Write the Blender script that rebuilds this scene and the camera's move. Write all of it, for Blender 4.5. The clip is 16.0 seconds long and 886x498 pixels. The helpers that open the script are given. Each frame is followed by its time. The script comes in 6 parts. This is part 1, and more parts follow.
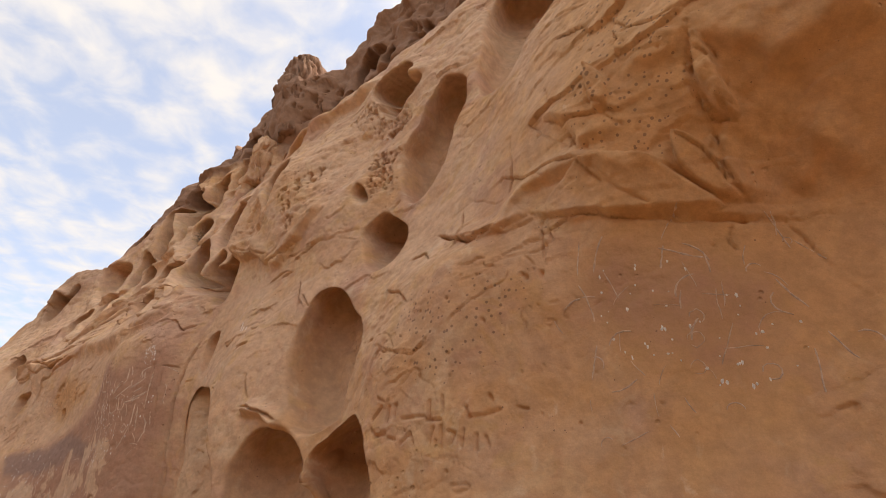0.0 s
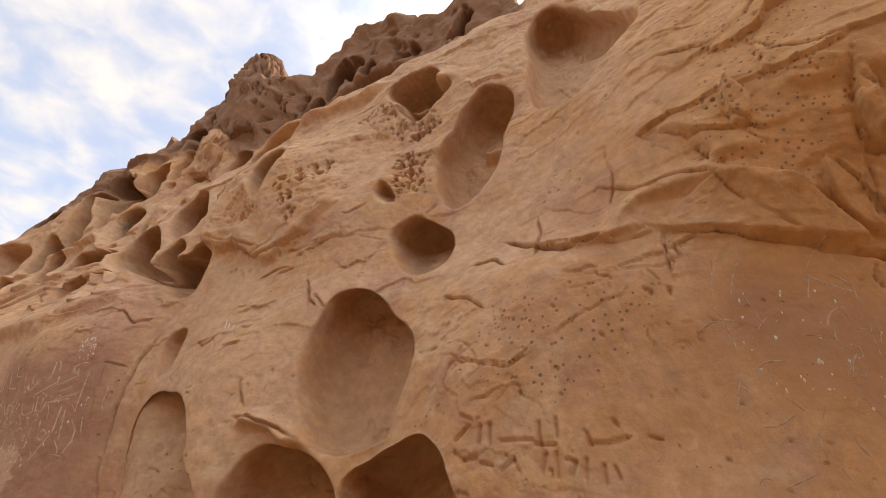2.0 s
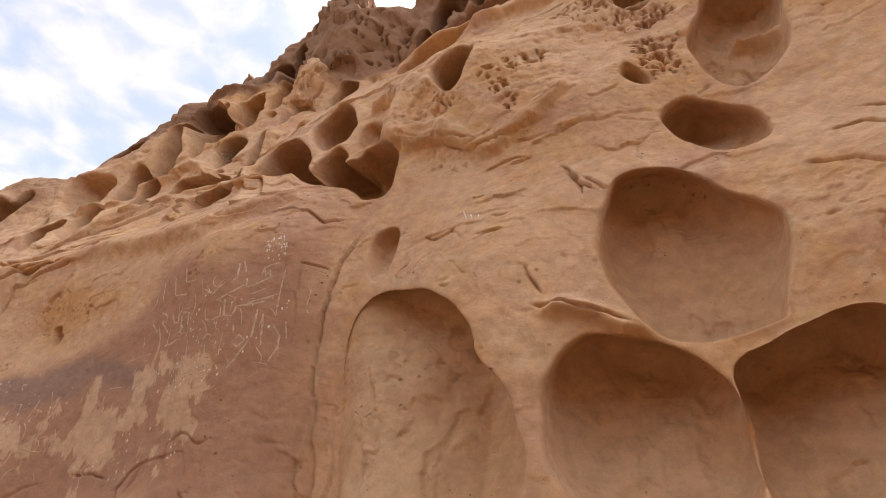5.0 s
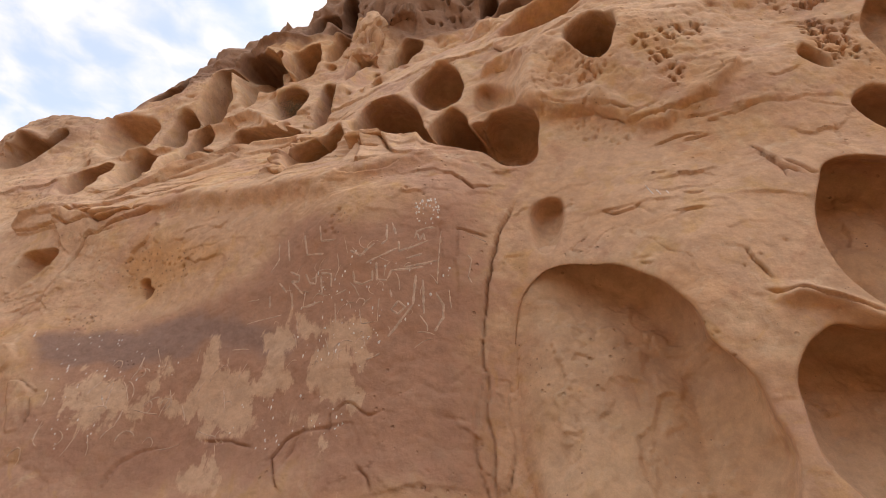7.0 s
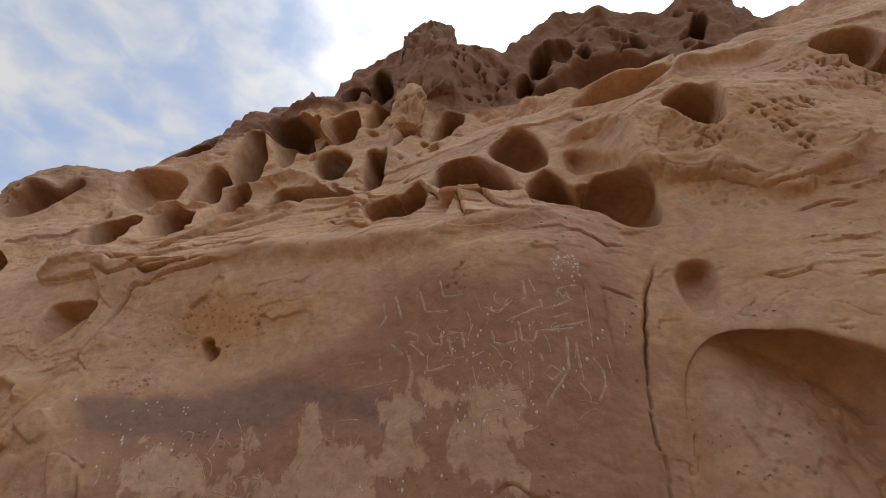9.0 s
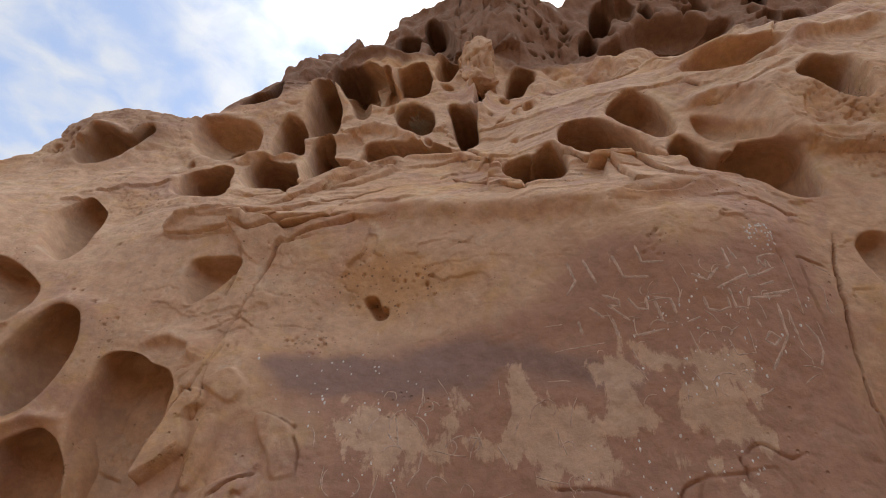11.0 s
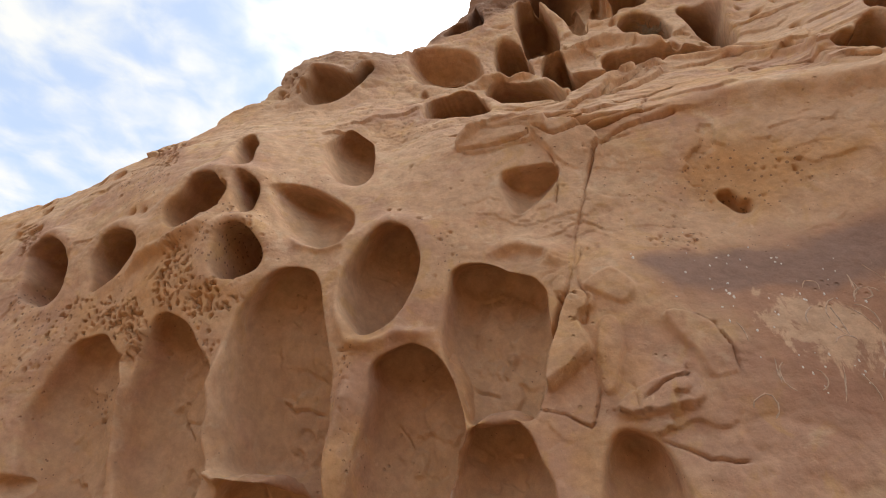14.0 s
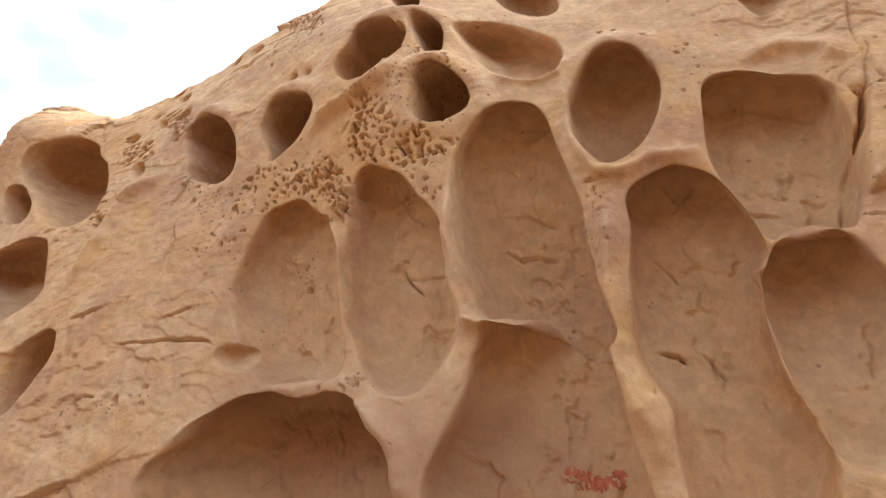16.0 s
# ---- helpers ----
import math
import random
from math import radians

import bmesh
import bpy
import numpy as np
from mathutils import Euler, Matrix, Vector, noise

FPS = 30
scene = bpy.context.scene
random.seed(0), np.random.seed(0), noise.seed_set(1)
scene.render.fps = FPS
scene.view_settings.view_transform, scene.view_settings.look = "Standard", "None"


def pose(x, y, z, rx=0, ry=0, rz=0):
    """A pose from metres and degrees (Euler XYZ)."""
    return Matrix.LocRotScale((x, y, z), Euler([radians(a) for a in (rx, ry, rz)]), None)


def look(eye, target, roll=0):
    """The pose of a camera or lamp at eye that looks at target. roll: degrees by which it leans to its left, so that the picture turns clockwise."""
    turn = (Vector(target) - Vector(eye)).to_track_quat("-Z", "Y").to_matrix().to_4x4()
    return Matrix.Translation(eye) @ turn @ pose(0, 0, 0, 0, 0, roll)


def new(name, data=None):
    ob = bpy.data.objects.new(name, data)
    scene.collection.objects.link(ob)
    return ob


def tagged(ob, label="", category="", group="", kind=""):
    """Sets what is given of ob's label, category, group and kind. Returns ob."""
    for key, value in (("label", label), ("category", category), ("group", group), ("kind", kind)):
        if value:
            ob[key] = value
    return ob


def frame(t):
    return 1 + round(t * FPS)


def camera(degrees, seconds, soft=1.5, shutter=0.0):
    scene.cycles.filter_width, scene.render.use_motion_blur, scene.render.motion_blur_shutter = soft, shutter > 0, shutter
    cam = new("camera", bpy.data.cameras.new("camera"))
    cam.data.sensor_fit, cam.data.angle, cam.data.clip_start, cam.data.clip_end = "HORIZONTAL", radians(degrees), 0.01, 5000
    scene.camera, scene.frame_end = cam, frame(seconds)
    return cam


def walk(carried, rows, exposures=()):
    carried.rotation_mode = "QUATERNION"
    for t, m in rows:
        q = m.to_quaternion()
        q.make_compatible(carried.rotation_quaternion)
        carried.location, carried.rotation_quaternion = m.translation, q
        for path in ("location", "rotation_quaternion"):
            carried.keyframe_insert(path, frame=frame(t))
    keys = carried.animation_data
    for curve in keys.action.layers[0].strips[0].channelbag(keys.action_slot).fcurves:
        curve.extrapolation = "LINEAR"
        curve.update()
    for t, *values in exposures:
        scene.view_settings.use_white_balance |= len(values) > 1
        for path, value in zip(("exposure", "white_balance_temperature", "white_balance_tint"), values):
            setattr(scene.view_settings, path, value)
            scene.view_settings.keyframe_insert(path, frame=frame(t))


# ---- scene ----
cam = camera(71.8, 16.0, soft=0.6)
METRES, EYE, TILT, LEAN, TURN = 10.0, 1.6, 32.0, 0.0, 0.0
ROWS = [
    (0.0, 0.0, 0.0, 0.0, -0.0, 0.0, 0.0),
    (0.5, -0.0387, 0.0076, 0.0022, -3.42, 0.98, -1.46),
    (1.0, -0.0633, 0.0233, -0.0136, -5.79, 2.82, -3.21),
    (1.5, -0.08, 0.0446, -0.0237, -9.27, 4.8, -4.86),
    (2.0, -0.0998, 0.0528, -0.0304, -10.98, 5.1, -7.17),
    (2.5, -0.1381, 0.0654, -0.0331, -14.74, 5.92, -6.33),
    (3.0, -0.1625, 0.0774, -0.0429, -14.31, 5.4, -6.67),
    (3.5, -0.1791, 0.0996, -0.0654, -13.7, 3.87, -5.19),
    (6.0, -0.2909, 0.1752, -0.1292, -11.44, 4.89, -10.94),
    (6.5, -0.3191, 0.1875, -0.137, -11.95, 4.28, -10.79),
    (7.0, -0.355, 0.1999, -0.1345, -16.49, 2.69, -12.27),
    (7.5, -0.3725, 0.2137, -0.1403, -17.18, 6.11, -13.22),
    (8.0, -0.3926, 0.2349, -0.1528, -19.87, 10.86, -13.82),
    (10.5, -0.5246, 0.3097, -0.1954, -23.87, 13.07, -13.95),
    (11.0, -0.56, 0.3241, -0.2019, -26.38, 9.13, -14.51),
    (11.5, -0.5782, 0.3374, -0.2134, -24.27, 8.42, -14.61),
    (12.0, -0.5881, 0.3564, -0.2247, -26.61, 12.45, -14.16),
    (12.5, -0.5956, 0.3676, -0.2319, -30.66, 15.65, -18.19),
    (13.0, -0.622, 0.3827, -0.245, -31.0, 14.42, -18.07),
    (13.5, -0.6628, 0.4018, -0.258, -24.27, 7.89, -13.94),
    (14.0, -0.679, 0.418, -0.2745, -18.47, 4.74, -11.13),
    (14.5, -0.685, 0.436, -0.2979, -16.82, 2.25, -8.86),
    (15.0, -0.6964, 0.451, -0.3134, -15.8, -0.34, -9.82),
    (15.5, -0.7216, 0.4632, -0.3239, -14.35, -2.38, -9.54),
    (16.0, -0.7555, 0.4802, -0.3343, -14.36, -3.22, -6.62),
]
EXPOSURES = [(0.0, 0.34, 7600, 14), (2.0, 0.44, 7800, 14), (3.5, 0.6, 7850, 15), (6.0, 0.6, 7600, 15), (7.0, 0.56, 7450, 14), (7.5, 0.76, 7150, 14), (8.0, 0.38, 7300, 13), (10.5, -0.3, 6050, 10),
             (11.0, 0.08, 6550, 11), (11.5, 0.32, 7100, 10), (12.0, 0.15, 7050, 10), (12.5, -0.03, 6850, 11), (13.0, -0.17, 6750, 11), (13.5, 0.22, 6950, 9), (14.5, 0.5, 7200, 8), (15.0, 0.78, 7100, 6), (16.0, 1.1, 6900, 1)]
walk(cam, [(t, pose(0, 0, EYE, TILT, LEAN, TURN) @ pose(METRES * x, METRES * y, METRES * z, 90 + pitch, roll, yaw)) for t, x, y, z, yaw, pitch, roll in ROWS],
     exposures=EXPOSURES)

# ---- sky, sun ----
SUN_ELEVATION, SUN_AZIMUTH = 56.0, 78.0  # azimuth from +y towards +x: the sun stands behind the cliff
SKY_STRENGTH, CLOUD, GLOW, SUN_STRENGTH = 0.28, 0.78, 15.0, 0.9


def make_world():
    world = bpy.data.worlds.new("desert_sky")
    scene.world = world
    world.use_nodes = True
    nt = world.node_tree
    nt.nodes.clear()
    out = nt.nodes.new("ShaderNodeOutputWorld")
    bg = nt.nodes.new("ShaderNodeBackground")
    sky = nt.nodes.new("ShaderNodeTexSky")
    sky.sky_type, sky.sun_disc = "NISHITA", False
    sky.sun_elevation, sky.sun_rotation = radians(SUN_ELEVATION), radians(SUN_AZIMUTH)
    sky.altitude, sky.air_density, sky.dust_density = 800, 1.0, 0.6
    sky.ozone_density = 0.3
    gain = nt.nodes.new("ShaderNodeVectorMath")
    gain.operation = "SCALE"
    gain.inputs["Scale"].default_value = SKY_STRENGTH
    nt.links.new(sky.outputs[0], gain.inputs[0])
    coord = nt.nodes.new("ShaderNodeTexCoord")
    # project the direction on a flat cloud deck
    split = nt.nodes.new("ShaderNodeSeparateXYZ")
    nt.links.new(coord.outputs["Generated"], split.inputs[0])
    high = nt.nodes.new("ShaderNodeMath")
    high.operation, high.inputs[1].default_value = "MAXIMUM", 0.08
    nt.links.new(split.outputs["Z"], high.inputs[0])
    deck = nt.nodes.new("ShaderNodeCombineXYZ")
    for axis in ("X", "Y"):
        div = nt.nodes.new("ShaderNodeMath")
        div.operation = "DIVIDE"
        nt.links.new(split.outputs[axis], div.inputs[0])
        nt.links.new(high.outputs[0], div.inputs[1])
        nt.links.new(div.outputs[0], deck.inputs[axis])
    fleece = nt.nodes.new("ShaderNodeTexNoise")
    fleece.inputs["Scale"].default_value = 9.0
    fleece.inputs["Detail"].default_value = 5.0
    fleece.inputs["Roughness"].default_value = 0.5
    fleece.inputs["Distortion"].default_value = 0.3
    bank = nt.nodes.new("ShaderNodeTexNoise")
    bank.inputs["Scale"].default_value = 1.3
    bank.inputs["Detail"].default_value = 3.0
    nt.links.new(deck.outputs[0], fleece.inputs["Vector"])
    nt.links.new(deck.outputs[0], bank.inputs["Vector"])
    both = nt.nodes.new("ShaderNodeMath")
    both.operation = "ADD"
    nt.links.new(fleece.outputs[0], both.inputs[0])
    nt.links.new(bank.outputs[0], both.inputs[1])
    cover = nt.nodes.new("ShaderNodeMapRange")
    cover.interpolation_type = "SMOOTHSTEP"
    cover.inputs["From Min"].default_value, cover.inputs["From Max"].default_value = 0.75, 1.25
    cover.inputs["To Min"].default_value, cover.inputs["To Max"].default_value = 0.28, 0.95
    nt.links.new(both.outputs[0], cover.inputs["Value"])
    mix = nt.nodes.new("ShaderNodeMix")
    mix.data_type = "RGBA"
    nt.links.new(cover.outputs[0], mix.inputs["Factor"])
    nt.links.new(gain.outputs[0], mix.inputs["A"])
    # thin cloud is brighter towards the sun
    sunward = nt.nodes.new("ShaderNodeVectorMath")
    sunward.operation = "DOT_PRODUCT"
    ea, aa = radians(SUN_ELEVATION), radians(SUN_AZIMUTH)
    sunward.inputs[1].default_value = (math.sin(aa) * math.cos(ea), math.cos(aa) * math.cos(ea), math.sin(ea))
    nt.links.new(coord.outputs["Generated"], sunward.inputs[0])
    facing = nt.nodes.new("ShaderNodeMath")
    facing.operation, facing.inputs[1].default_value = "MAXIMUM", 0.0
    nt.links.new(sunward.outputs["Value"], facing.inputs[0])
    focus = nt.nodes.new("ShaderNodeMath")
    focus.operation, focus.inputs[1].default_value = "POWER", 13.0
    nt.links.new(facing.outputs[0], focus.inputs[0])
    toward = nt.nodes.new("ShaderNodeMath")
    toward.operation = "MULTIPLY_ADD"
    toward.inputs[1].default_value, toward.inputs[2].default_value = GLOW, 1.0
    nt.links.new(focus.outputs[0], toward.inputs[0])
    cloud = nt.nodes.new("ShaderNodeVectorMath")
    cloud.operation = "SCALE"
    cloud.inputs[0].default_value = (CLOUD * 0.97, CLOUD, CLOUD * 1.03)
    nt.links.new(toward.outputs[0], cloud.inputs["Scale"])
    nt.links.new(cloud.outputs[0], mix.inputs["B"])
    nt.links.new(mix.outputs["Result"], bg.inputs["Color"])
    nt.links.new(bg.outputs[0], out.inputs[0])


make_world()
sun = new("sun", bpy.data.lights.new("sun", "SUN"))
sun.data.energy, sun.data.angle, sun.data.color = SUN_STRENGTH, radians(3.0), (1.0, 0.94, 0.85)
ca, sa = math.cos(radians(SUN_AZIMUTH)), math.sin(radians(SUN_AZIMUTH))
ce, se = math.cos(radians(SUN_ELEVATION)), math.sin(radians(SUN_ELEVATION))
sun.matrix_world = look((30 * sa * ce, 30 * ca * ce, 30 * se), (0, 0, 0))

# ---- materials ----
def shader(name, roughness=0.95):
    m = bpy.data.materials.new(name)
    m.use_nodes = True
    nt = m.node_tree
    b = nt.nodes["Principled BSDF"]
    b.inputs["Roughness"].default_value = roughness
    b.inputs["Specular IOR Level"].default_value = 0.25
    return m, nt, b


def node(nt, kind, **values):
    n = nt.nodes.new(kind)
    for k, v in values.items():
        n.inputs[k.replace("_", " ")].default_value = v
    return n


def noise_at(nt, coord, scale, detail=4.0, rough=0.55, distort=0.0):
    n = node(nt, "ShaderNodeTexNoise", Scale=scale, Detail=detail, Roughness=rough, Distortion=distort)
    nt.links.new(coord, n.inputs["Vector"])
    return n.outputs[0]


def span(nt, value, lo, hi, to_lo=0.0, to_hi=1.0):
    n = node(nt, "ShaderNodeMapRange", From_Min=lo, From_Max=hi, To_Min=to_lo, To_Max=to_hi)
    n.interpolation_type = "SMOOTHSTEP"
    nt.links.new(value, n.inputs["Value"])
    return n.outputs[0]


def arith(nt, op, a, b):
    n = nt.nodes.new("ShaderNodeMath")
    n.operation = op
    for i, v in enumerate((a, b)):
        if isinstance(v, (int, float)):
            n.inputs[i].default_value = v
        else:
            nt.links.new(v, n.inputs[i])
    return n.outputs[0]


def blend(nt, factor, a, b, mode="MIX"):
    n = nt.nodes.new("ShaderNodeMix")
    n.data_type, n.blend_type = "RGBA", mode
    for socket, v in (("Factor", factor), ("A", a), ("B", b)):
        if isinstance(v, tuple):
            n.inputs[socket].default_value = (*v, 1)
        elif isinstance(v, (int, float)):
            n.inputs[socket].default_value = v
        else:
            nt.links.new(v, n.inputs[socket])
    return n.outputs["Result"]


def bump(nt, b, height, strength, distance, before=None):
    n = node(nt, "ShaderNodeBump", Strength=strength, Distance=distance)
    nt.links.new(height, n.inputs["Height"])
    if before is not None:
        nt.links.new(before, n.inputs["Normal"])
    nt.links.new(n.outputs[0], b.inputs["Normal"])
    return n.outputs[0]


def attribute(nt, name):
    n = nt.nodes.new("ShaderNodeAttribute")
    n.attribute_name = name
    return n.outputs["Fac"]


TAN, OCHRE, ROSE = (0.615, 0.382, 0.232), (0.58, 0.32, 0.155), (0.505, 0.292, 0.198)
VARNISH, SLATE, PALE = (0.385, 0.202, 0.13), (0.275, 0.182, 0.145), (0.65, 0.435, 0.28)


def sandstone():
    m, nt, b = shader("sandstone")
    pos = nt.nodes.new("ShaderNodeTexCoord").outputs["Object"]
    wide = noise_at(nt, pos, 0.55, 3, 0.5)
    mid = noise_at(nt, pos, 2.3, 5, 0.6, 0.4)
    small = noise_at(nt, pos, 11, 6, 0.65)
    grain = noise_at(nt, pos, 160, 2, 0.6)
    colour = blend(nt, span(nt, arith(nt, "ADD", wide, arith(nt, "MULTIPLY", mid, 0.5)), 0.66, 0.92), TAN, OCHRE)
    colour = blend(nt, span(nt, noise_at(nt, pos, 1.1, 4, 0.6, 0.6), 0.48, 0.66, 0, 0.75), colour, ROSE)
    # pale, yellowish patches with soft edges
    colour = blend(nt, span(nt, noise_at(nt, pos, 1.7, 5, 0.62, 0.9), 0.54, 0.7, 0, 0.7), colour, (0.67, 0.455, 0.27))
    # broad brown weather stains
    colour = blend(nt, span(nt, noise_at(nt, pos, 0.9, 5, 0.65, 1.2), 0.55, 0.72, 0, 0.5), colour, (0.44, 0.262, 0.155))
    # small clouds of yellow ochre and of red iron
    colour = blend(nt, span(nt, noise_at(nt, pos, 4.3, 5, 0.62, 1.1), 0.53, 0.66, 0, 0.5), colour, (0.585, 0.345, 0.145))
    colour = blend(nt, span(nt, noise_at(nt, pos, 3.4, 5, 0.62, 1.4), 0.54, 0.68, 0, 0.45), colour, (0.50, 0.262, 0.155))
    colour = blend(nt, span(nt, noise_at(nt, pos, 6.1, 5, 0.65, 0.8), 0.56, 0.68, 0, 0.4), colour, (0.68, 0.50, 0.335))
    # thin, level beds of other tints
    flat = nt.nodes.new("ShaderNodeMapping")
    flat.inputs["Scale"].default_value = (0.5, 0.5, 9.0)
    nt.links.new(pos, flat.inputs["Vector"])
    beds = noise_at(nt, flat.outputs[0], 1.0, 4, 0.6, 0.8)
    colour = blend(nt, span(nt, beds, 0.5, 0.72, 0, 0.07), colour, PALE)
    colour = blend(nt, span(nt, beds, 0.44, 0.28, 0, 0.06), colour, (0.40, 0.22, 0.12))
    colour = blend(nt, span(nt, arith(nt, "ADD", attribute(nt, "ochre"), arith(nt, "SUBTRACT", mid, 0.5)), 0.3, 1.1, 0, 0.8), colour, (0.60, 0.325, 0.14))
    # where the rind has gone the rock is greyer, lightened to offset the hollows' shade
    colour = blend(nt, span(nt, arith(nt, "ADD", attribute(nt, "fresh_fill"), arith(nt, "SUBTRACT", mid, 0.5)), 0.4, 1.0, 0, 0.6), colour, (0.60, 0.40, 0.244))
    # desert varnish, with ragged edges and worn specks
    ragged = arith(nt, "ADD", arith(nt, "MULTIPLY", arith(nt, "SUBTRACT", small, 0.5), 0.55), arith(nt, "MULTIPLY", arith(nt, "SUBTRACT", mid, 0.5), 0.7))
    coat = span(nt, arith(nt, "ADD", attribute(nt, "varnish"), ragged), 0.3, 0.8, 0, 0.8)
    colour = blend(nt, coat, colour, VARNISH)
    dusk = span(nt, arith(nt, "ADD", attribute(nt, "slate"), ragged), 0.35, 0.8, 0, 0.7)
    colour = blend(nt, dusk, colour, SLATE)
    tall = nt.nodes.new("ShaderNodeMapping")
    tall.inputs["Scale"].default_value = (9.0, 9.0, 4.0)
    nt.links.new(pos, tall.inputs["Vector"])
    streaks = arith(nt, "ADD", arith(nt, "MULTIPLY", ragged, 1.1), arith(nt, "MULTIPLY", arith(nt, "SUBTRACT", noise_at(nt, tall.outputs[0], 1.0, 5, 0.7, 0.5), 0.5), 2.2))
    worn = span(nt, arith(nt, "ADD", attribute(nt, "scrape"), arith(nt, "MULTIPLY", streaks, 1.0)), 0.42, 0.62, 0, 0.75)
    colour = blend(nt, worn, colour, PALE)
    # old brown patina of the crag, with part of its shade painted in
    old = span(nt, arith(nt, "ADD", attribute(nt, "patina_shade"), ragged), 0.15, 0.7, 0, 0.9)
    colour = blend(nt, old, colour, (0.25, 0.135, 0.085))
    # mottling
    shade = span(nt, small, 0.3, 0.7, 0.87, 1.09)
    speck = arith(nt, "MULTIPLY", span(nt, grain, 0.3, 0.7, 0.975, 1.025), span(nt, noise_at(nt, pos, 40, 4, 0.65), 0.3, 0.7, 0.965, 1.03))
    # dark dots painted as the shade in small pits, single and in swarms
    pit_shade_dots = node(nt, "ShaderNodeTexVoronoi", Scale=26.0)
    nt.links.new(pos, pit_shade_dots.inputs["Vector"])
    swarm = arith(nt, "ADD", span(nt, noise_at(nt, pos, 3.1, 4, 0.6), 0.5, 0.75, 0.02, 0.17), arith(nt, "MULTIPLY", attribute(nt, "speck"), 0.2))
    colour = blend(nt, arith(nt, "MULTIPLY", arith(nt, "LESS_THAN", pit_shade_dots.outputs["Distance"], swarm), 0.6), colour, (0.16, 0.09, 0.06))
    tone = nt.nodes.new("ShaderNodeVectorMath")
    tone.operation = "SCALE"
    nt.links.new(colour, tone.inputs[0])
    nt.links.new(arith(nt, "MULTIPLY", shade, speck), tone.inputs["Scale"])
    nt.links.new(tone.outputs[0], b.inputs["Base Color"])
    # small pits where the rock is rotten, and grain all over
    cells = node(nt, "ShaderNodeTexVoronoi", Scale=16.0)
    nt.links.new(pos, cells.inputs["Vector"])
    pit = span(nt, cells.outputs["Distance"], 0.0, 0.2)
    where = span(nt, noise_at(nt, pos, 2.0, 3, 0.5), 0.56, 0.64)
    pits = arith(nt, "MAXIMUM", pit, arith(nt, "SUBTRACT", 1.0, where))
    crust = arith(nt, "ADD", noise_at(nt, pos, 14, 4, 0.5, 0.2), arith(nt, "MULTIPLY", grain, 0.05))
    first = bump(nt, b, pits, 0.9, 0.014)
    second = bump(nt, b, crust, 0.45, 0.02, first)
    bump(nt, b, noise_at(nt, pos, 55, 4, 0.6), 0.5, 0.005, second)
    return m


def plain_rock(name, colour, scale=20):
    m, nt, b = shader(name)
    pos = nt.nodes.new("ShaderNodeTexCoord").outputs["Object"]
    n = noise_at(nt, pos, scale, 6, 0.65)
    light = tuple(min(1, c * 1.25) for c in colour)
    dark = tuple(c * 0.72 for c in colour)
    nt.links.new(blend(nt, span(nt, n, 0.3, 0.7), dark, light), b.inputs["Base Color"])
    bump(nt, b, noise_at(nt, pos, scale * 3, 6, 0.7), 0.6, 0.01)
    return m


SANDSTONE = sandstone()
SAND = plain_rock("desert_sand", (0.22, 0.14, 0.082), 3)
# dark, so that the added face behind the camera bounces little light
DARK_ROCK = plain_rock("blocker_rock", (0.21, 0.115, 0.065), 2)
PECKED = plain_rock("pecked_stone", (0.57, 0.40, 0.285), 30)
CHALK = plain_rock("white_chalk", (0.75, 0.68, 0.6), 60)
TWIG = plain_rock("dry_twig", (0.24, 0.17, 0.10), 60)
RED = plain_rock("red_paint", (0.48, 0.15, 0.09), 25)


# ---- the cliff's own axes: s along the face, d out of it, z up ----
ALONG = np.array([-0.77, 0.638, 0.0]) / math.hypot(0.77, 0.638)
OUTWARD = np.array([ALONG[1], -ALONG[0], 0.0]) * -1.0
STATIONS = []


def station(s, *profile):
    """One upright section of the face: pairs of height and depth."""
    STATIONS.append((s, profile))


station(-4.0, (0, -2.0), (2.6, -2.7), (3.2, -2.7), (3.9, -2.0), (5.5, -2.4), (8.0, -3.6), (11.0, -5.0))
station(0.2, (0, -2.3), (2.0, -2.75), (2.6, -2.8), (3.2, -2.76), (3.55, -2.4), (3.9, -2.06), (4.6, -2.05), (5.6, -2.4), (8, -3.6), (11, -5))
station(0.8, (0, -2.1), (2.2, -2.5), (3.1, -2.46), (3.5, -2.3), (3.97, -2.12), (4.6, -2.25), (5.6, -2.6), (8, -3.6), (11, -5))
station(1.3, (0, -2.0), (2.2, -2.42), (2.7, -2.42), (3.1, -2.32), (3.5, -2.33), (4.0, -2.28), (4.8, -2.45), (5.6, -2.75), (8, -3.6), (11, -5))
station(1.8, (0, -1.8), (2.2, -2.2), (2.8, -2.2), (3.2, -2.17), (3.38, -2.22), (3.58, -2.46), (3.85, -2.47), (4.9, -2.68), (5.6, -2.82), (7.0, -3.2), (8.0, -4.0), (11, -5))
station(2.3, (0, -1.8), (2.2, -2.1), (2.95, -2.13), (3.5, -2.4), (3.8, -2.56), (4.2, -2.68), (5.2, -2.85), (6.0, -2.85), (7.2, -3.25), (7.9, -4.2), (11, -5))
station(2.75, (0, -1.9), (2.2, -2.3), (2.9, -2.34), (3.4, -2.42), (4.2, -2.7), (4.8, -2.74), (6.1, -2.86), (7.2, -3.3), (7.7, -4.2), (11, -4.7))
station(3.3, (0, -2.0), (2.2, -2.35), (2.7, -2.4), (3.6, -2.46), (4.0, -2.55), (4.5, -2.53), (5.2, -2.74), (6.2, -2.95), (7.2, -3.3), (7.6, -4.3), (11, -4.6))
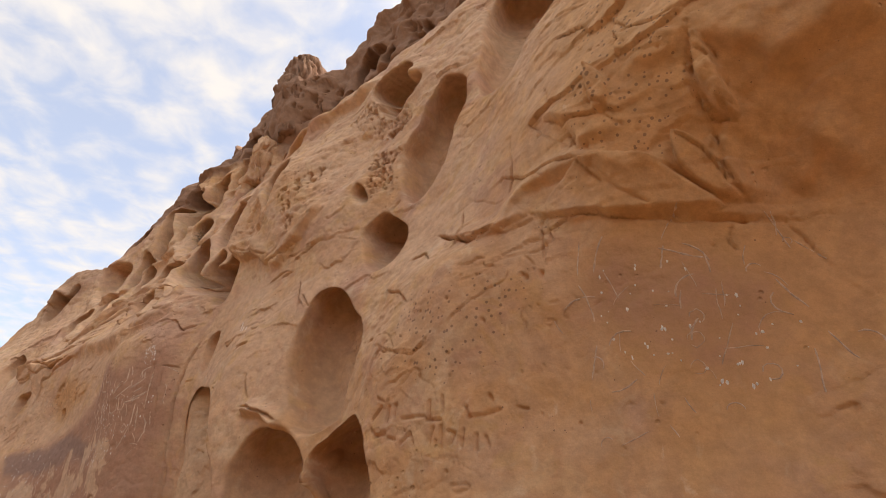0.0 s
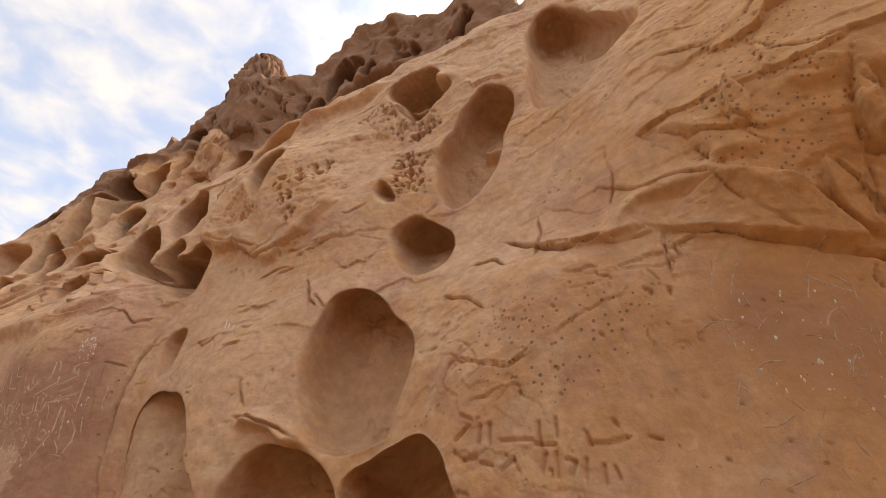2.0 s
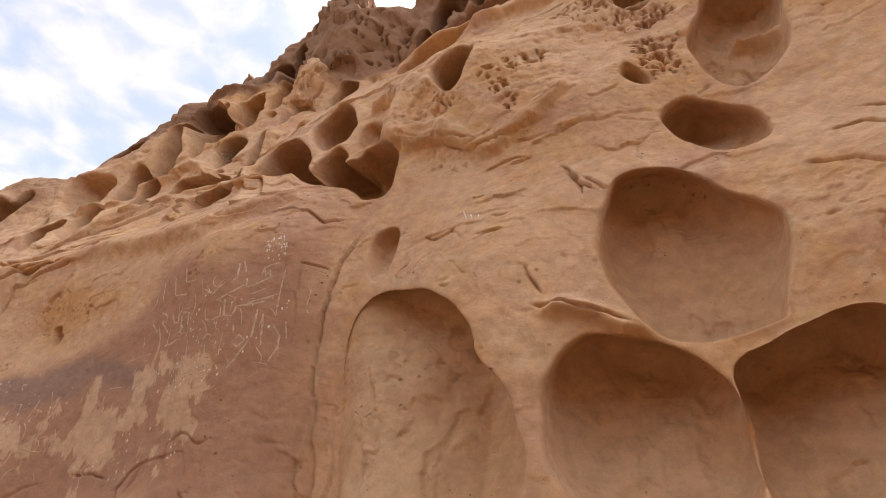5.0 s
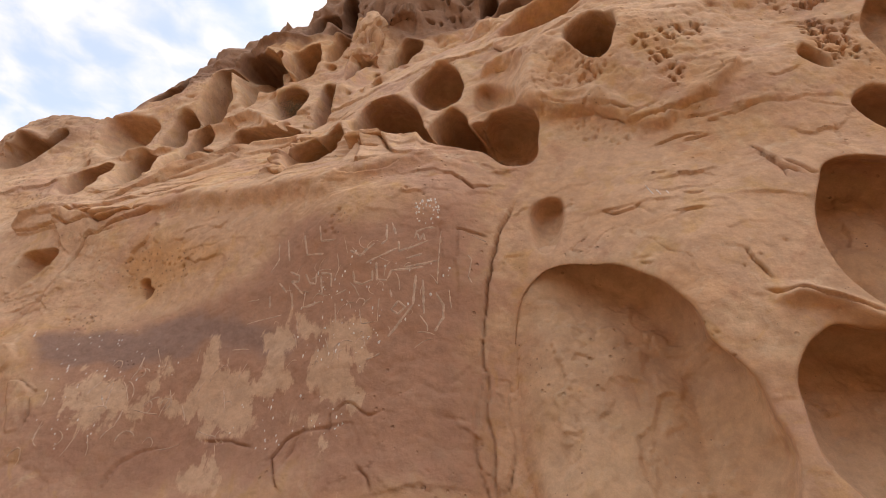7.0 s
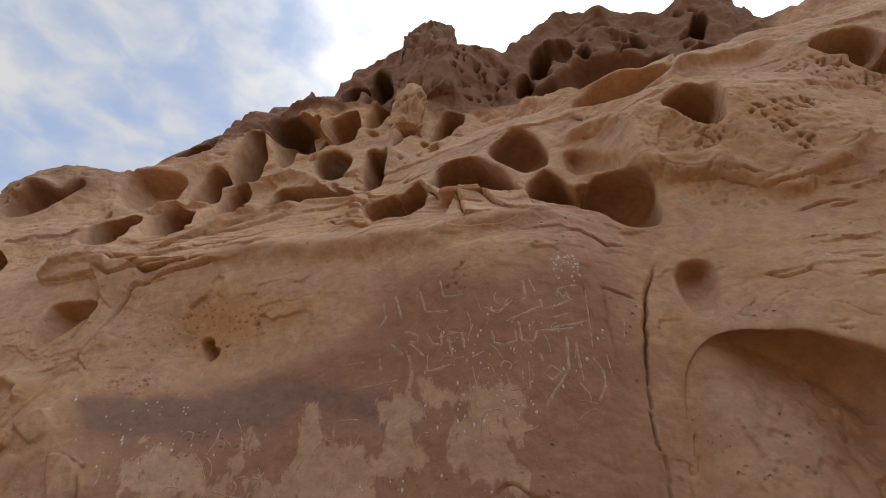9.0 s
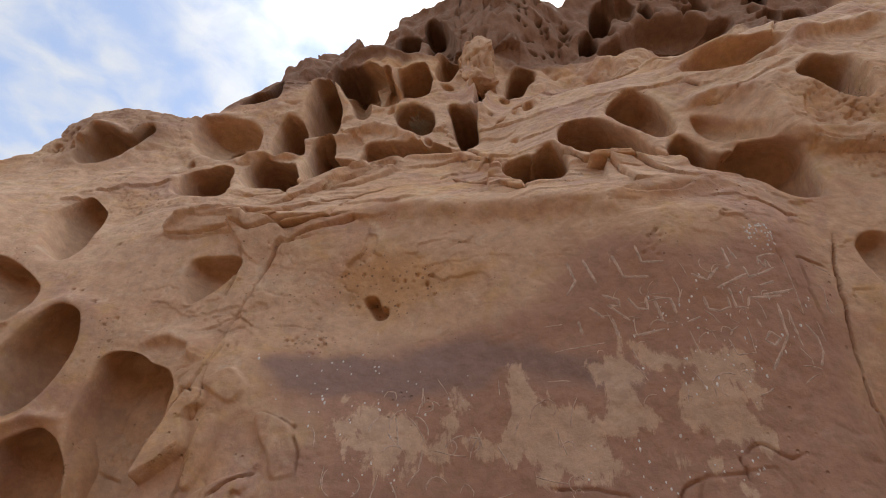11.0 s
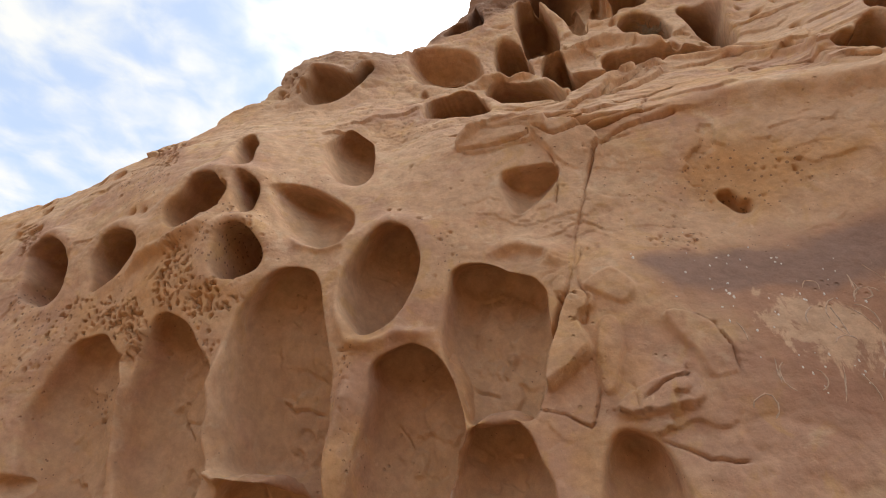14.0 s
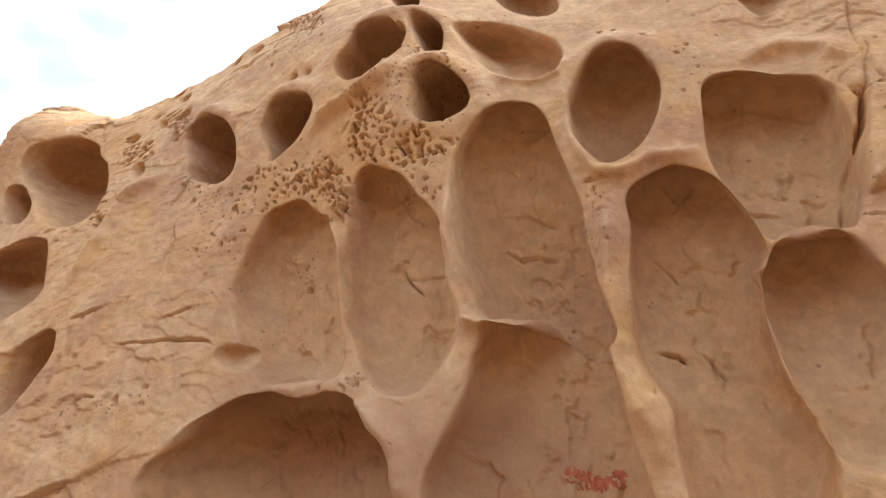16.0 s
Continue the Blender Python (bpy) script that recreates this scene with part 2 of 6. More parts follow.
station(4.0, (0, -1.9), (2.2, -2.2), (2.9, -2.26), (3.6, -2.38), (4.2, -2.62), (4.45, -2.61), (4.75, -2.56), (5.3, -2.55), (6.2, -2.95), (7.0, -3.25), (7.4, -4.3), (11, -4.6))
station(4.7, (0, -2.0), (2.4, -2.42), (3.4, -2.49), (3.8, -2.57), (4.6, -2.7), (4.8, -2.68), (5.3, -2.75), (6.2, -3.0), (6.95, -3.3), (7.3, -4.3), (11, -4.6))
station(4.95, (0, -2.3), (2.2, -2.72), (2.7, -2.7), (3.05, -2.58), (3.4, -2.49), (3.8, -2.54), (4.6, -2.72), (4.9, -2.72), (5.3, -2.8), (6.2, -3.08), (6.9, -3.4), (7.35, -4.15), (11, -4.6))
station(5.08, (0, -2.3), (2.2, -2.7), (2.7, -2.64), (3.05, -2.56), (3.4, -2.47), (3.8, -2.48), (4.2, -2.62), (4.6, -2.75), (5.4, -2.87), (6.3, -3.15), (6.9, -3.45), (7.4, -4.1), (11, -4.6))
station(5.2, (0, -2.1), (2.5, -2.46), (3.4, -2.4), (3.8, -2.35), (4.03, -2.34), (4.2, -2.55), (4.6, -2.75), (5.4, -2.9), (6.3, -3.2), (6.9, -3.5), (7.4, -4.0), (8.4, -4.4), (11, -4.6))
station(5.8, (0, -1.9), (2.5, -2.3), (3.5, -2.24), (3.95, -2.22), (4.3, -2.45), (4.65, -2.72), (5.7, -3.03), (6.5, -3.35), (6.9, -3.7), (7.3, -4.15), (9.1, -4.55), (11, -4.65))
station(6.6, (0, -2.0), (2.5, -2.42), (3.2, -2.46), (4.0, -2.42), (4.3, -2.5), (4.65, -2.64), (5.2, -2.9), (6.1, -3.35), (6.6, -3.6), (7.4, -4.08), (8.4, -4.12), (9.4, -4.05), (10.3, -4.03), (11, -4.2))
station(7.1, (0, -2.1), (2.5, -2.45), (3.4, -2.5), (4.0, -2.46), (4.4, -2.52), (4.9, -2.8), (5.6, -3.3), (6.1, -3.55), (7.0, -3.75), (7.8, -3.92), (8.3, -3.95), (9.4, -4.12), (10.3, -4.08), (11, -4.3))
station(7.75, (0, -2.1), (2.6, -2.26), (3.1, -2.42), (3.7, -2.6), (4.1, -2.47), (4.5, -2.52), (5.2, -2.95), (5.9, -3.35), (6.5, -3.54), (7.3, -3.7), (8.1, -4.0), (11, -4.7))
station(8.4, (0, -2.0), (2.6, -2.24), (3.0, -2.24), (3.55, -2.38), (4.0, -2.42), (4.4, -2.44), (5.2, -2.9), (6.1, -3.42), (7.3, -3.58), (8.0, -3.84), (9.0, -4.26), (11, -4.9))
station(9.2, (0, -1.95), (2.5, -2.22), (3.4, -2.22), (4.0, -2.35), (4.5, -2.46), (5.1, -2.75), (5.75, -3.1), (6.6, -3.42), (7.4, -3.4), (8.3, -3.82), (9.3, -4.3), (11, -5))
station(10.0, (0, -1.95), (2.5, -2.2), (3.4, -2.12), (3.7, -2.14), (4.1, -2.24), (4.5, -2.44), (5.2, -2.72), (5.9, -3.05), (6.4, -3.14), (6.8, -3.24), (7.3, -3.52), (9.0, -4.4), (11, -5))
station(10.8, (0, -1.9), (2.4, -2.12), (3.0, -2.05), (3.4, -1.94), (3.75, -1.9), (4.2, -1.97), (4.6, -2.1), (5.0, -2.3), (5.5, -2.64), (5.8, -2.84), (6.3, -2.9), (6.9, -3.02), (7.2, -3.3), (7.7, -3.8), (8.5, -4.5), (11, -5.5))
station(11.6, (0, -1.9), (2.4, -2.16), (3.1, -2.09), (4.1, -2.06), (4.7, -2.18), (5.0, -2.3), (5.4, -2.52), (6.2, -2.84), (6.6, -2.95), (7.0, -3.15), (7.6, -3.8), (11, -5.5))
station(12.3, (0, -1.7), (2.3, -1.92), (2.9, -1.97), (3.7, -2.1), (4.2, -2.1), (4.5, -2.16), (5.2, -2.42), (6.0, -2.9), (7.0, -3.5), (11, -5.5))
station(13.2, (0, -1.6), (2.5, -1.9), (3.7, -2.1), (4.6, -2.35), (5.2, -2.6), (6.0, -3.1), (11, -5.5))
station(14.2, (0, -1.6), (3.0, -2.0), (4.0, -2.2), (4.8, -2.25), (5.1, -2.5), (6, -3.2), (11, -6))
station(15.2, (0, -1.7), (3.0, -2.2), (4.0, -2.3), (4.8, -2.3), (5.3, -2.7), (6, -3.4), (11, -6))
station(18.5, (0, -2.2), (3.0, -2.9), (4.8, -3.2), (6, -4.2), (11, -7))


def smooth(a, n):
    """Box-smooths the rows and columns of a, three times."""
    for _ in range(3):
        for axis in (0, 1):
            pad = np.pad(a, [(n, n) if i == axis else (0, 0) for i in (0, 1)], mode="edge")
            c = np.cumsum(np.insert(pad, 0, 0, axis=axis), axis=axis)
            w = 2 * n + 1
            a = (np.take(c, range(w, c.shape[axis]), axis) - np.take(c, range(0, c.shape[axis] - w), axis)) / w
    return a


def sample(a, s, z, s0, z0, step):
    """Bilinear look-up in a grid whose first cell is at s0, z0."""
    x = np.clip((s - s0) / step, 0, a.shape[1] - 1.001)
    y = np.clip((z - z0) / step, 0, a.shape[0] - 1.001)
    i, j = x.astype(int), y.astype(int)
    u, v = x - i, y - j
    return (a[j, i] * (1 - u) + a[j, i + 1] * u) * (1 - v) + (a[j + 1, i] * (1 - u) + a[j + 1, i + 1] * u) * v


COARSE = 0.04
cs, cz = np.arange(-4.2, 18.8, COARSE), np.arange(0, 11.6, COARSE)
columns = np.array([np.interp(cz, [p[0] for p in pr], [p[1] for p in pr]) for _, pr in STATIONS])
spots = np.array([s for s, _ in STATIONS])
BASE = smooth(np.array([np.interp(cs, spots, columns[:, j]) for j in range(len(cz))]), 2)


def base_depth(s, z):
    return sample(BASE, np.asarray(s, float), np.asarray(z, float), -4.2, 0.0, COARSE)


# ---- the fine grid of the face ----
def steps(*runs):
    """Grid lines from runs of (start, end, spacing)."""
    return np.concatenate([np.linspace(a, b, max(2, round((b - a) / w)), endpoint=False) for a, b, w in runs])


GS = steps((-3.6, 0, 0.035), (0, 1.2, 0.0125), (1.2, 2.45, 0.007), (2.45, 8.4, 0.0105), (8.4, 12.4, 0.0085), (12.4, 15.6, 0.02), (15.6, 18.2, 0.07))
GZ = steps((0, 1.3, 0.08), (1.3, 1.6, 0.02), (1.6, 4.2, 0.009), (4.2, 5.0, 0.0115), (5.0, 8.0, 0.0145), (8.0, 11.4, 0.021))
S, Z = np.meshgrid(GS, GZ)
D = base_depth(S, Z)
SHIFT_S, SHIFT_Z = np.zeros_like(D), np.zeros_like(D)
INSIDE, CUT = np.zeros_like(D), np.zeros_like(D)
STAINS = {"fresh_fill": INSIDE, "varnish": np.zeros_like(D), "patina_shade": np.zeros_like(D), "ochre": np.zeros_like(D), "slate": np.zeros_like(D), "scrape": np.zeros_like(D), "speck": np.zeros_like(D)}


def value_noise(x, y, seed):
    """Smooth noise between -1 and 1."""
    table = np.random.RandomState(seed).uniform(-1, 1, (256, 256))
    xi, yi = np.floor(x).astype(int), np.floor(y).astype(int)
    u, v = x - xi, y - yi
    u, v = u * u * u * (u * (6 * u - 15) + 10), v * v * v * (v * (6 * v - 15) + 10)
    a, b = table[yi & 255, xi & 255], table[yi & 255, (xi + 1) & 255]
    c, e = table[(yi + 1) & 255, xi & 255], table[(yi + 1) & 255, (xi + 1) & 255]
    return (a * (1 - u) + b * u) * (1 - v) + (c * (1 - u) + e * u) * v


def fbm(x, y, octaves, seed, gain=0.5):
    total, amp = 0, 1.0
    for k in range(octaves):
        total = total + amp * value_noise(x, y, seed + k)
        # turn each octave so that the lattice does not show
        x, y, amp = 1.62 * x + 1.18 * y + 7.3, 1.62 * y - 1.18 * x + 3.1, amp * gain
    return total


def window(points, margin):
    p = np.array(points)
    i = np.searchsorted(GS, (p[:, 0].min() - margin, p[:, 0].max() + margin))
    j = np.searchsorted(GZ, (p[:, 1].min() - margin, p[:, 1].max() + margin))
    return slice(*j), slice(*i)


def rounded(points, cuts=5):
    """A closed outline as a smooth curve through its corners."""
    p = np.array(points, float)
    a, b, c, e = np.roll(p, 1, 0), p, np.roll(p, -1, 0), np.roll(p, -2, 0)
    t = (np.arange(cuts) / cuts)[None, :, None]
    a, b, c, e = (q[:, None, :] for q in (a, b, c, e))
    return (0.5 * (2 * b + (c - a) * t + (2 * a - 5 * b + 4 * c - e) * t ** 2 + (3 * b - a - 3 * c + e) * t ** 3)).reshape(-1, 2)


def inward(points, s, z, wobble=0.0, seed=3):
    """How far each place lies inside an outline (outside: minus), and the way to the nearest edge."""
    p = rounded(points)
    q = np.roll(p, -1, axis=0)
    if wobble:
        ds, dz = fbm(s * 3.5, z * 3.5, 2, seed), fbm(s * 3.5 + 40, z * 3.5, 2, seed + 9)
        s, z = s + wobble * ds, z + wobble * dz
    best = np.full(s.shape, 99.0)
    to_s, to_z = np.zeros(s.shape), np.zeros(s.shape)
    inside = np.zeros(s.shape, bool)
    for (a, b), (c, e) in zip(p, q):
        vs, vz = c - a, e - b
        t = np.clip(((s - a) * vs + (z - b) * vz) / max(1e-9, vs * vs + vz * vz), 0, 1)
        ds, dz = a + t * vs - s, b + t * vz - z
        dist = ds * ds + dz * dz
        near = dist < best
        best = np.where(near, dist, best)
        to_s, to_z = np.where(near, ds, to_s), np.where(near, dz, to_z)
        if b != e:
            inside ^= ((b > z) != (e > z)) & (s < a + (z - b) / (e - b) * vs)
    best = np.sqrt(best) + 1e-6
    return np.where(inside, best, -best), to_s / best, to_z / best


def grid_at(a, s, z):
    return a[min(len(GZ) - 1, int(np.searchsorted(GZ, z))), min(len(GS) - 1, int(np.searchsorted(GS, s)))]


def hollow(outline, depth, wall=0.7, tip=0.45, under=0.45, wobble=0.018, lip=0.0, climb=0.3, side=None):
    """A weathered hollow: a sharp rim, a flat back, deeper towards its roof by tip, undercut behind the rim. lip raises the rock
    round it; side, two places along the face, is where it fades out."""
    w = window(outline, 0.35)
    s, z = S[w], Z[w]
    deep, to_s, to_z = inward(outline, s, z, wobble, int(1000 * c_hash(outline)))
    most = max(0.03, deep.max())
    run = min(wall * most, 0.05 + 0.3 * most) if wall < 0.8 else wall * most
    zs = [q[1] for q in outline]
    height = (z - min(zs)) / (max(zs) - min(zs))
    lean = np.clip(1 + tip * (2 * height - 1), 0.06, 1.8)
    if side:
        lean = lean * np.clip((s - side[1]) / (side[0] - side[1]), 0, 1)
    # the roof is cut back more steeply than the sides
    share = np.clip(deep / (run * (1 - 0.6 * np.clip(to_z, 0, 1))), 0, 1)
    f = (1 - (1 - share) ** 2.6) ** 0.75
    # scaly patches and dents on the back
    back = 0.02 * fbm(s * 3.1, z * 2.7, 3, 311)
    for freq, seed, thick in ((3.3, 313, 0.016), (5.2, 317, 0.011), (9.0, 319, 0.006)):
        back = back + thick * np.clip((fbm(s * freq, z * freq * 0.8, 4, seed, 0.55) - 0.15) / 0.02, 0, 1)
    worn = 0.006 + 0.01 * depth
    D[w] -= np.clip(2 * share - 1, 0, 1) * min(1.0, most / 0.2) * back
    cut = f * depth * lean + worn * np.exp(-np.clip(-deep, 0, None) / 0.02)
    deeper = cut > CUT[w]
    CUT[w] = np.where(deeper, cut, CUT[w])
    # a rounded rib round the rim, heaviest as a brow over the roof
    D[w] += lip * (0.55 + np.clip(-to_z, 0, 1)) * np.exp(-((deep + 0.05) / 0.08) ** 2)
    INSIDE[w] = np.maximum(INSIDE[w], f)
    # the hollow is wider behind its rim, most of all under its roof
    reach = under * min(depth, 0.45, 2.2 * most) if wall < 0.8 else 0.12 * run
    push = reach * 6.75 * share * (1 - share) ** 2 * (0.16 + 0.75 * np.clip(to_z, 0, 1))
    SHIFT_S[w] = np.where(deeper, to_s * push, SHIFT_S[w])
    SHIFT_Z[w] = np.where(deeper, to_z * push + climb * depth * f * np.clip(0.15 + 1.6 * height, 0, 1), SHIFT_Z[w])


def rib(points, height, up, down=None):
    """A raised edge along a line: up and down are its widths above and below."""
    down = up if down is None else down
    w = window(points, 3 * max(up, down))
    s, z = S[w] + 0.02 * fbm(S[w] * 5, Z[w] * 5, 3, 83), Z[w] + 0.03 * fbm(S[w] * 4, Z[w] * 4, 3, 89)
    best, over, reach = np.full(s.shape, 9.0), np.zeros(s.shape), np.zeros(s.shape)
    for k, ((a, b), (c, e)) in enumerate(zip(points[:-1], points[1:])):
        vs, vz = c - a, e - b
        t = np.clip(((s - a) * vs + (z - b) * vz) / max(1e-6, vs * vs + vz * vz), 0, 1)
        ds, dz = s - a - t * vs, z - b - t * vz
        dist = np.hypot(ds, dz)
        near = dist < best
        best, over = np.where(near, dist, best), np.where(near, dz, over)
        reach = np.where(near, (k + t) / (len(points) - 1), reach)
    ends = np.clip(np.minimum(reach, 1 - reach) * 5, 0.1, 1)
    D[w] += height * ends * np.exp(-(best / np.where(over > 0, up, down)) ** 2)


def c_hash(points):
    return abs(math.sin(sum(7.1 * a + 3.7 * b for a, b in points)))


def bulge(s0, z0, rs, rz, height, turn=0.0):
    """A rounded swelling of the face, or a dish where height is below nought."""
    u, v = S - s0, Z - z0
    ct, st = math.cos(radians(turn)), math.sin(radians(turn))
    q = ((u * ct + v * st) / rs) ** 2 + ((v * ct - u * st) / rz) ** 2
    D[...] += height * np.exp(-q)


def honeycomb(outline, cell, depth):
    """Many small pits with thin walls between them."""
    w = window(outline, 0.2)
    s, z = S[w], Z[w]
    deep, _, _ = inward(outline, s, z, 0.05, 5)
    fade = np.clip(0.6 + deep / 0.06, 0, 1)
    x = s / cell + 0.35 * fbm(s / cell * 0.7, z / cell * 0.7, 2, 31)
    y = z / (cell * 1.15) + 0.35 * fbm(s / cell * 0.7, z / cell * 0.7, 2, 47)
    table = np.random.RandomState(17).uniform(0.12, 0.88, (64, 64, 3))
    xi, yi = np.floor(x).astype(int), np.floor(y).astype(int)
    first, second, size = np.full(x.shape, 9.0), np.full(x.shape, 9.0), np.ones(x.shape)
    for i in (-1, 0, 1):
        for j in (-1, 0, 1):
            t = table[(yi + j) & 63, (xi + i) & 63]
            dist = np.hypot(xi + i + t[..., 0] - x, yi + j + t[..., 1] - y)
            near = dist < first
            second = np.where(near, first, np.minimum(second, dist))
            size = np.where(near, t[..., 2], size)
            first = np.where(near, dist, first)
    # round pits of many sizes with thin walls where they crowd, thinning out towards the edge of the patch
    here = np.clip(fade * (0.75 + 0.6 * fbm(s / cell * 0.22, z / cell * 0.22, 2, 53)), 0, 1)
    radius = (0.16 + 0.42 * size) * here
    pit = np.clip(np.minimum((radius - first) / 0.2, (second - first) / 0.22), 0, 1)
    D[w] -= depth * (0.7 + 0.9 * size) * pit


def crack(points, width, depth, step=0.0):
    """A groove along a line; step raises the rock on the side above it."""
    w = window(points, 0.25)
    s, z = S[w], Z[w]
    s = s + 0.012 * fbm(s * 7, z * 7, 3, 61)
    z = z + 0.012 * fbm(s * 7, z * 7, 3, 67)
    best, side = np.full(s.shape, 9.0), np.zeros(s.shape)
    reach = np.zeros(s.shape)
    for k, ((a, b), (c, e)) in enumerate(zip(points[:-1], points[1:])):
        vs, vz = c - a, e - b
        length = max(1e-6, vs * vs + vz * vz)
        t = np.clip(((s - a) * vs + (z - b) * vz) / length, 0, 1)
        ds, dz = s - a - t * vs, z - b - t * vz
        dist = np.hypot(ds, dz)
        near = dist < best
        best = np.where(near, dist, best)
        side = np.where(near, dz, side)
        reach = np.where(near, (k + t) / (len(points) - 1), reach)
    ends = np.clip(np.minimum(reach, 1 - reach) * 8, 0.15, 1)
    wide = np.clip(0.8 * width * (0.9 + 0.3 * fbm(s * 2.5, z * 2.5, 2, 71)) * ends, 0.0045, None)
    gone = np.clip(0.85 + 0.7 * fbm(s * 3.1, z * 3.1, 2, 73), 0.3, 1)
    D[w] -= 1.1 * depth * ends * gone * np.exp(-(best / wide) ** 2)
    # one lip stands a little proud of the other
    D[w] += 0.006 * ends * gone * (side > 0) * np.exp(-best / 0.05)
    if step:
        D[w] += step * (side > 0) * np.exp(-best / 0.12)


def plate(outline, height, tilt_s, tilt_z):
    """A split plate of rock with sharp edges, proud of the face and tilted."""
    w = window(outline, 0.1)
    deep, _, _ = inward(outline, S[w], Z[w], 0.012, 29)
    mid = np.array(outline).mean(0)
    D[w] += np.clip(deep / 0.012, 0, 1) * (height + tilt_s * (S[w] - mid[0]) + tilt_z * (Z[w] - mid[1]))


def stain(name, outline, soft=0.12, weight=1.0, ragged=0.04):
    """Colour of the rock, or light and shade painted into it: one half at the outline, fading over soft metres."""
    w = window(outline, 0.6)
    deep, _, _ = inward(outline, S[w], Z[w], ragged, 23)
    STAINS[name][w] = np.maximum(STAINS[name][w], weight * np.clip(0.5 + deep / (2 * soft), 0, 1))


def pits(outline, count, size, seed):
    """Scattered small holes among dark dots of painted pit shade."""
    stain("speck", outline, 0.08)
    rng = np.random.RandomState(seed)
    p = np.array(outline)
    lo, hi = p.min(0), p.max(0)
    for _ in range(count):
        s0, z0 = rng.uniform(lo, hi)
        if inward(outline, np.array([[s0]]), np.array([[z0]]))[0][0, 0] < 0:
            continue
        r = size * rng.uniform(0.5, 1.5)
        w = window([(s0, z0)], 3 * r)
        q = ((S[w] - s0) / r) ** 2 + ((Z[w] - z0) / (r * rng.uniform(0.9, 1.6))) ** 2
        D[w] -= 2.2 * r * np.exp(-q ** 2)


def carved_bar(line):
    """One stroke cut into the face."""
    w = window(line, 0.08)
    s, z = S[w], Z[w]
    best = np.full(s.shape, 9.0)
    for (a, b), (c, e) in zip(line[:-1], line[1:]):
        vs, vz = c - a, e - b
        t = np.clip(((s - a) * vs + (z - b) * vz) / max(1e-6, vs * vs + vz * vz), 0, 1)
        best = np.minimum(best, np.hypot(s - a - t * vs, z - b - t * vz))
    D[w] -= 0.018 * np.exp(-(best / 0.008) ** 4)


# ---- hollows, honeycombs, cracks and stains of the face ----
bulge(14.75, 5.15, 0.5, 0.45, 0.35)
bulge(4.25, 5.0, 0.5, 0.6, 0.08)
rib([(5.1, 4.17), (5.47, 4.27), (6.14, 4.18), (6.81, 4.35), (7.55, 4.46), (7.98, 4.47)], 0.11, 0.28, 0.1)
rib([(6.41, 4.63), (6.8, 4.92), (7.19, 5.69), (7.7, 5.66), (8.14, 5.25), (8.4, 4.78)], 0.06, 0.1, 0.03)
rib([(7.06, 5.82), (6.52, 6.51), (5.47, 7.87), (5.17, 6.52), (4.72, 6.56), (4.3, 6.2)], 0.06, 0.12, 0.05)
rib([(4.81, 5.35), (5.04, 5.62), (5.28, 5.65)], 0.1, 0.12, 0.05)
rib([(4.76, 4.61), (4.8, 4.92), (4.77, 5.41), (4.52, 5.62)], 0.12, 0.12)
rib([(4.77, 6.01), (4.21, 6.24), (3.76, 6.37), (3.26, 6.49)], 0.14, 0.16, 0.06)
rib([(4.25, 4.39), (4.0, 4.32), (3.69, 4.41), (3.5, 4.61), (3.42, 4.82)], 0.06, 0.1, 0.03)
rib([(4.78, 4.73), (4.57, 4.59), (4.36, 4.56), (4.19, 4.36)], 0.07, 0.09, 0.03)
rib([(9.78, 2.9), (9.82, 2.53), (9.86, 2.13), (9.8, 1.84), (9.73, 1.56)], 0.13, 0.06)
rib([(11.13, 2.89), (11.12, 2.33)], 0.03, 0.03)
rib([(10.51, 3.04), (10.54, 2.58), (10.49, 2.34)], 0.05, 0.04)
rib([(11.01, 2.06), (10.81, 1.74), (10.75, 1.53)], 0.05, 0.05)
rib([(9.09, 3.41), (8.88, 3.46), (8.74, 3.38), (8.68, 3.2)], 0.06, 0.1, 0.04)
rib([(10.49, 2.33), (10.4, 2.27), (10.24, 2.26)], 0.09, 0.03)
rib([(11.64, 2.15), (11.27, 2.09), (11.01, 2.08)], 0.05, 0.04)
rib([(3.72, 2.91), (3.5, 2.82), (3.21, 2.66)], 0.09, 0.08, 0.03)
rib([(2.44, 4.91), (2.28, 4.9), (2.17, 4.78)], 0.14, 0.05, 0.03)
rib([(2.95, 2.48), (3.0, 2.21)], 0.05, 0.04)
rib([(0.9, 3.54), (1.07, 3.59), (1.34, 3.61), (1.46, 3.48)], 0.06, 0.1, 0.03)
rib([(0.35, 3.92), (0.08, 3.75), (0.05, 3.68), (-0.08, 3.71), (-0.23, 3.68)], 0.07, 0.1, 0.03)
rib([(0.35, 3.51), (0.36, 3.38), (0.36, 3.25)], 0.06, 0.05)
rib([(0.19, 3.28), (0.04, 3.4), (-0.1, 3.23)], 0.05, 0.08, 0.03)
rib([(1.18, 3.99), (0.97, 3.82), (0.94, 3.69), (0.72, 3.64)], 0.04, 0.08, 0.03)
rib([(1.99, 3.64), (1.68, 3.47), (1.44, 3.47), (1.29, 3.43)], 0.05, 0.12, 0.02)
rib([(9.31, 4.42), (9.09, 4.59), (8.75, 4.61), (8.37, 4.46), (8.05, 4.39)], 0.07, 0.08, 0.03)
rib([(7.14, 8.61), (7.05, 8.02), (7.01, 6.99), (7.05, 5.9)], 0.16, 0.1)
rib([(7.4, 10.53), (7.02, 11.02), (6.52, 10.46)], 0.15, 0.3, 0.12)
rib([(5.38, 9.96), (4.82, 10.21), (4.05, 10.09)], 0.12, 0.3, 0.12)
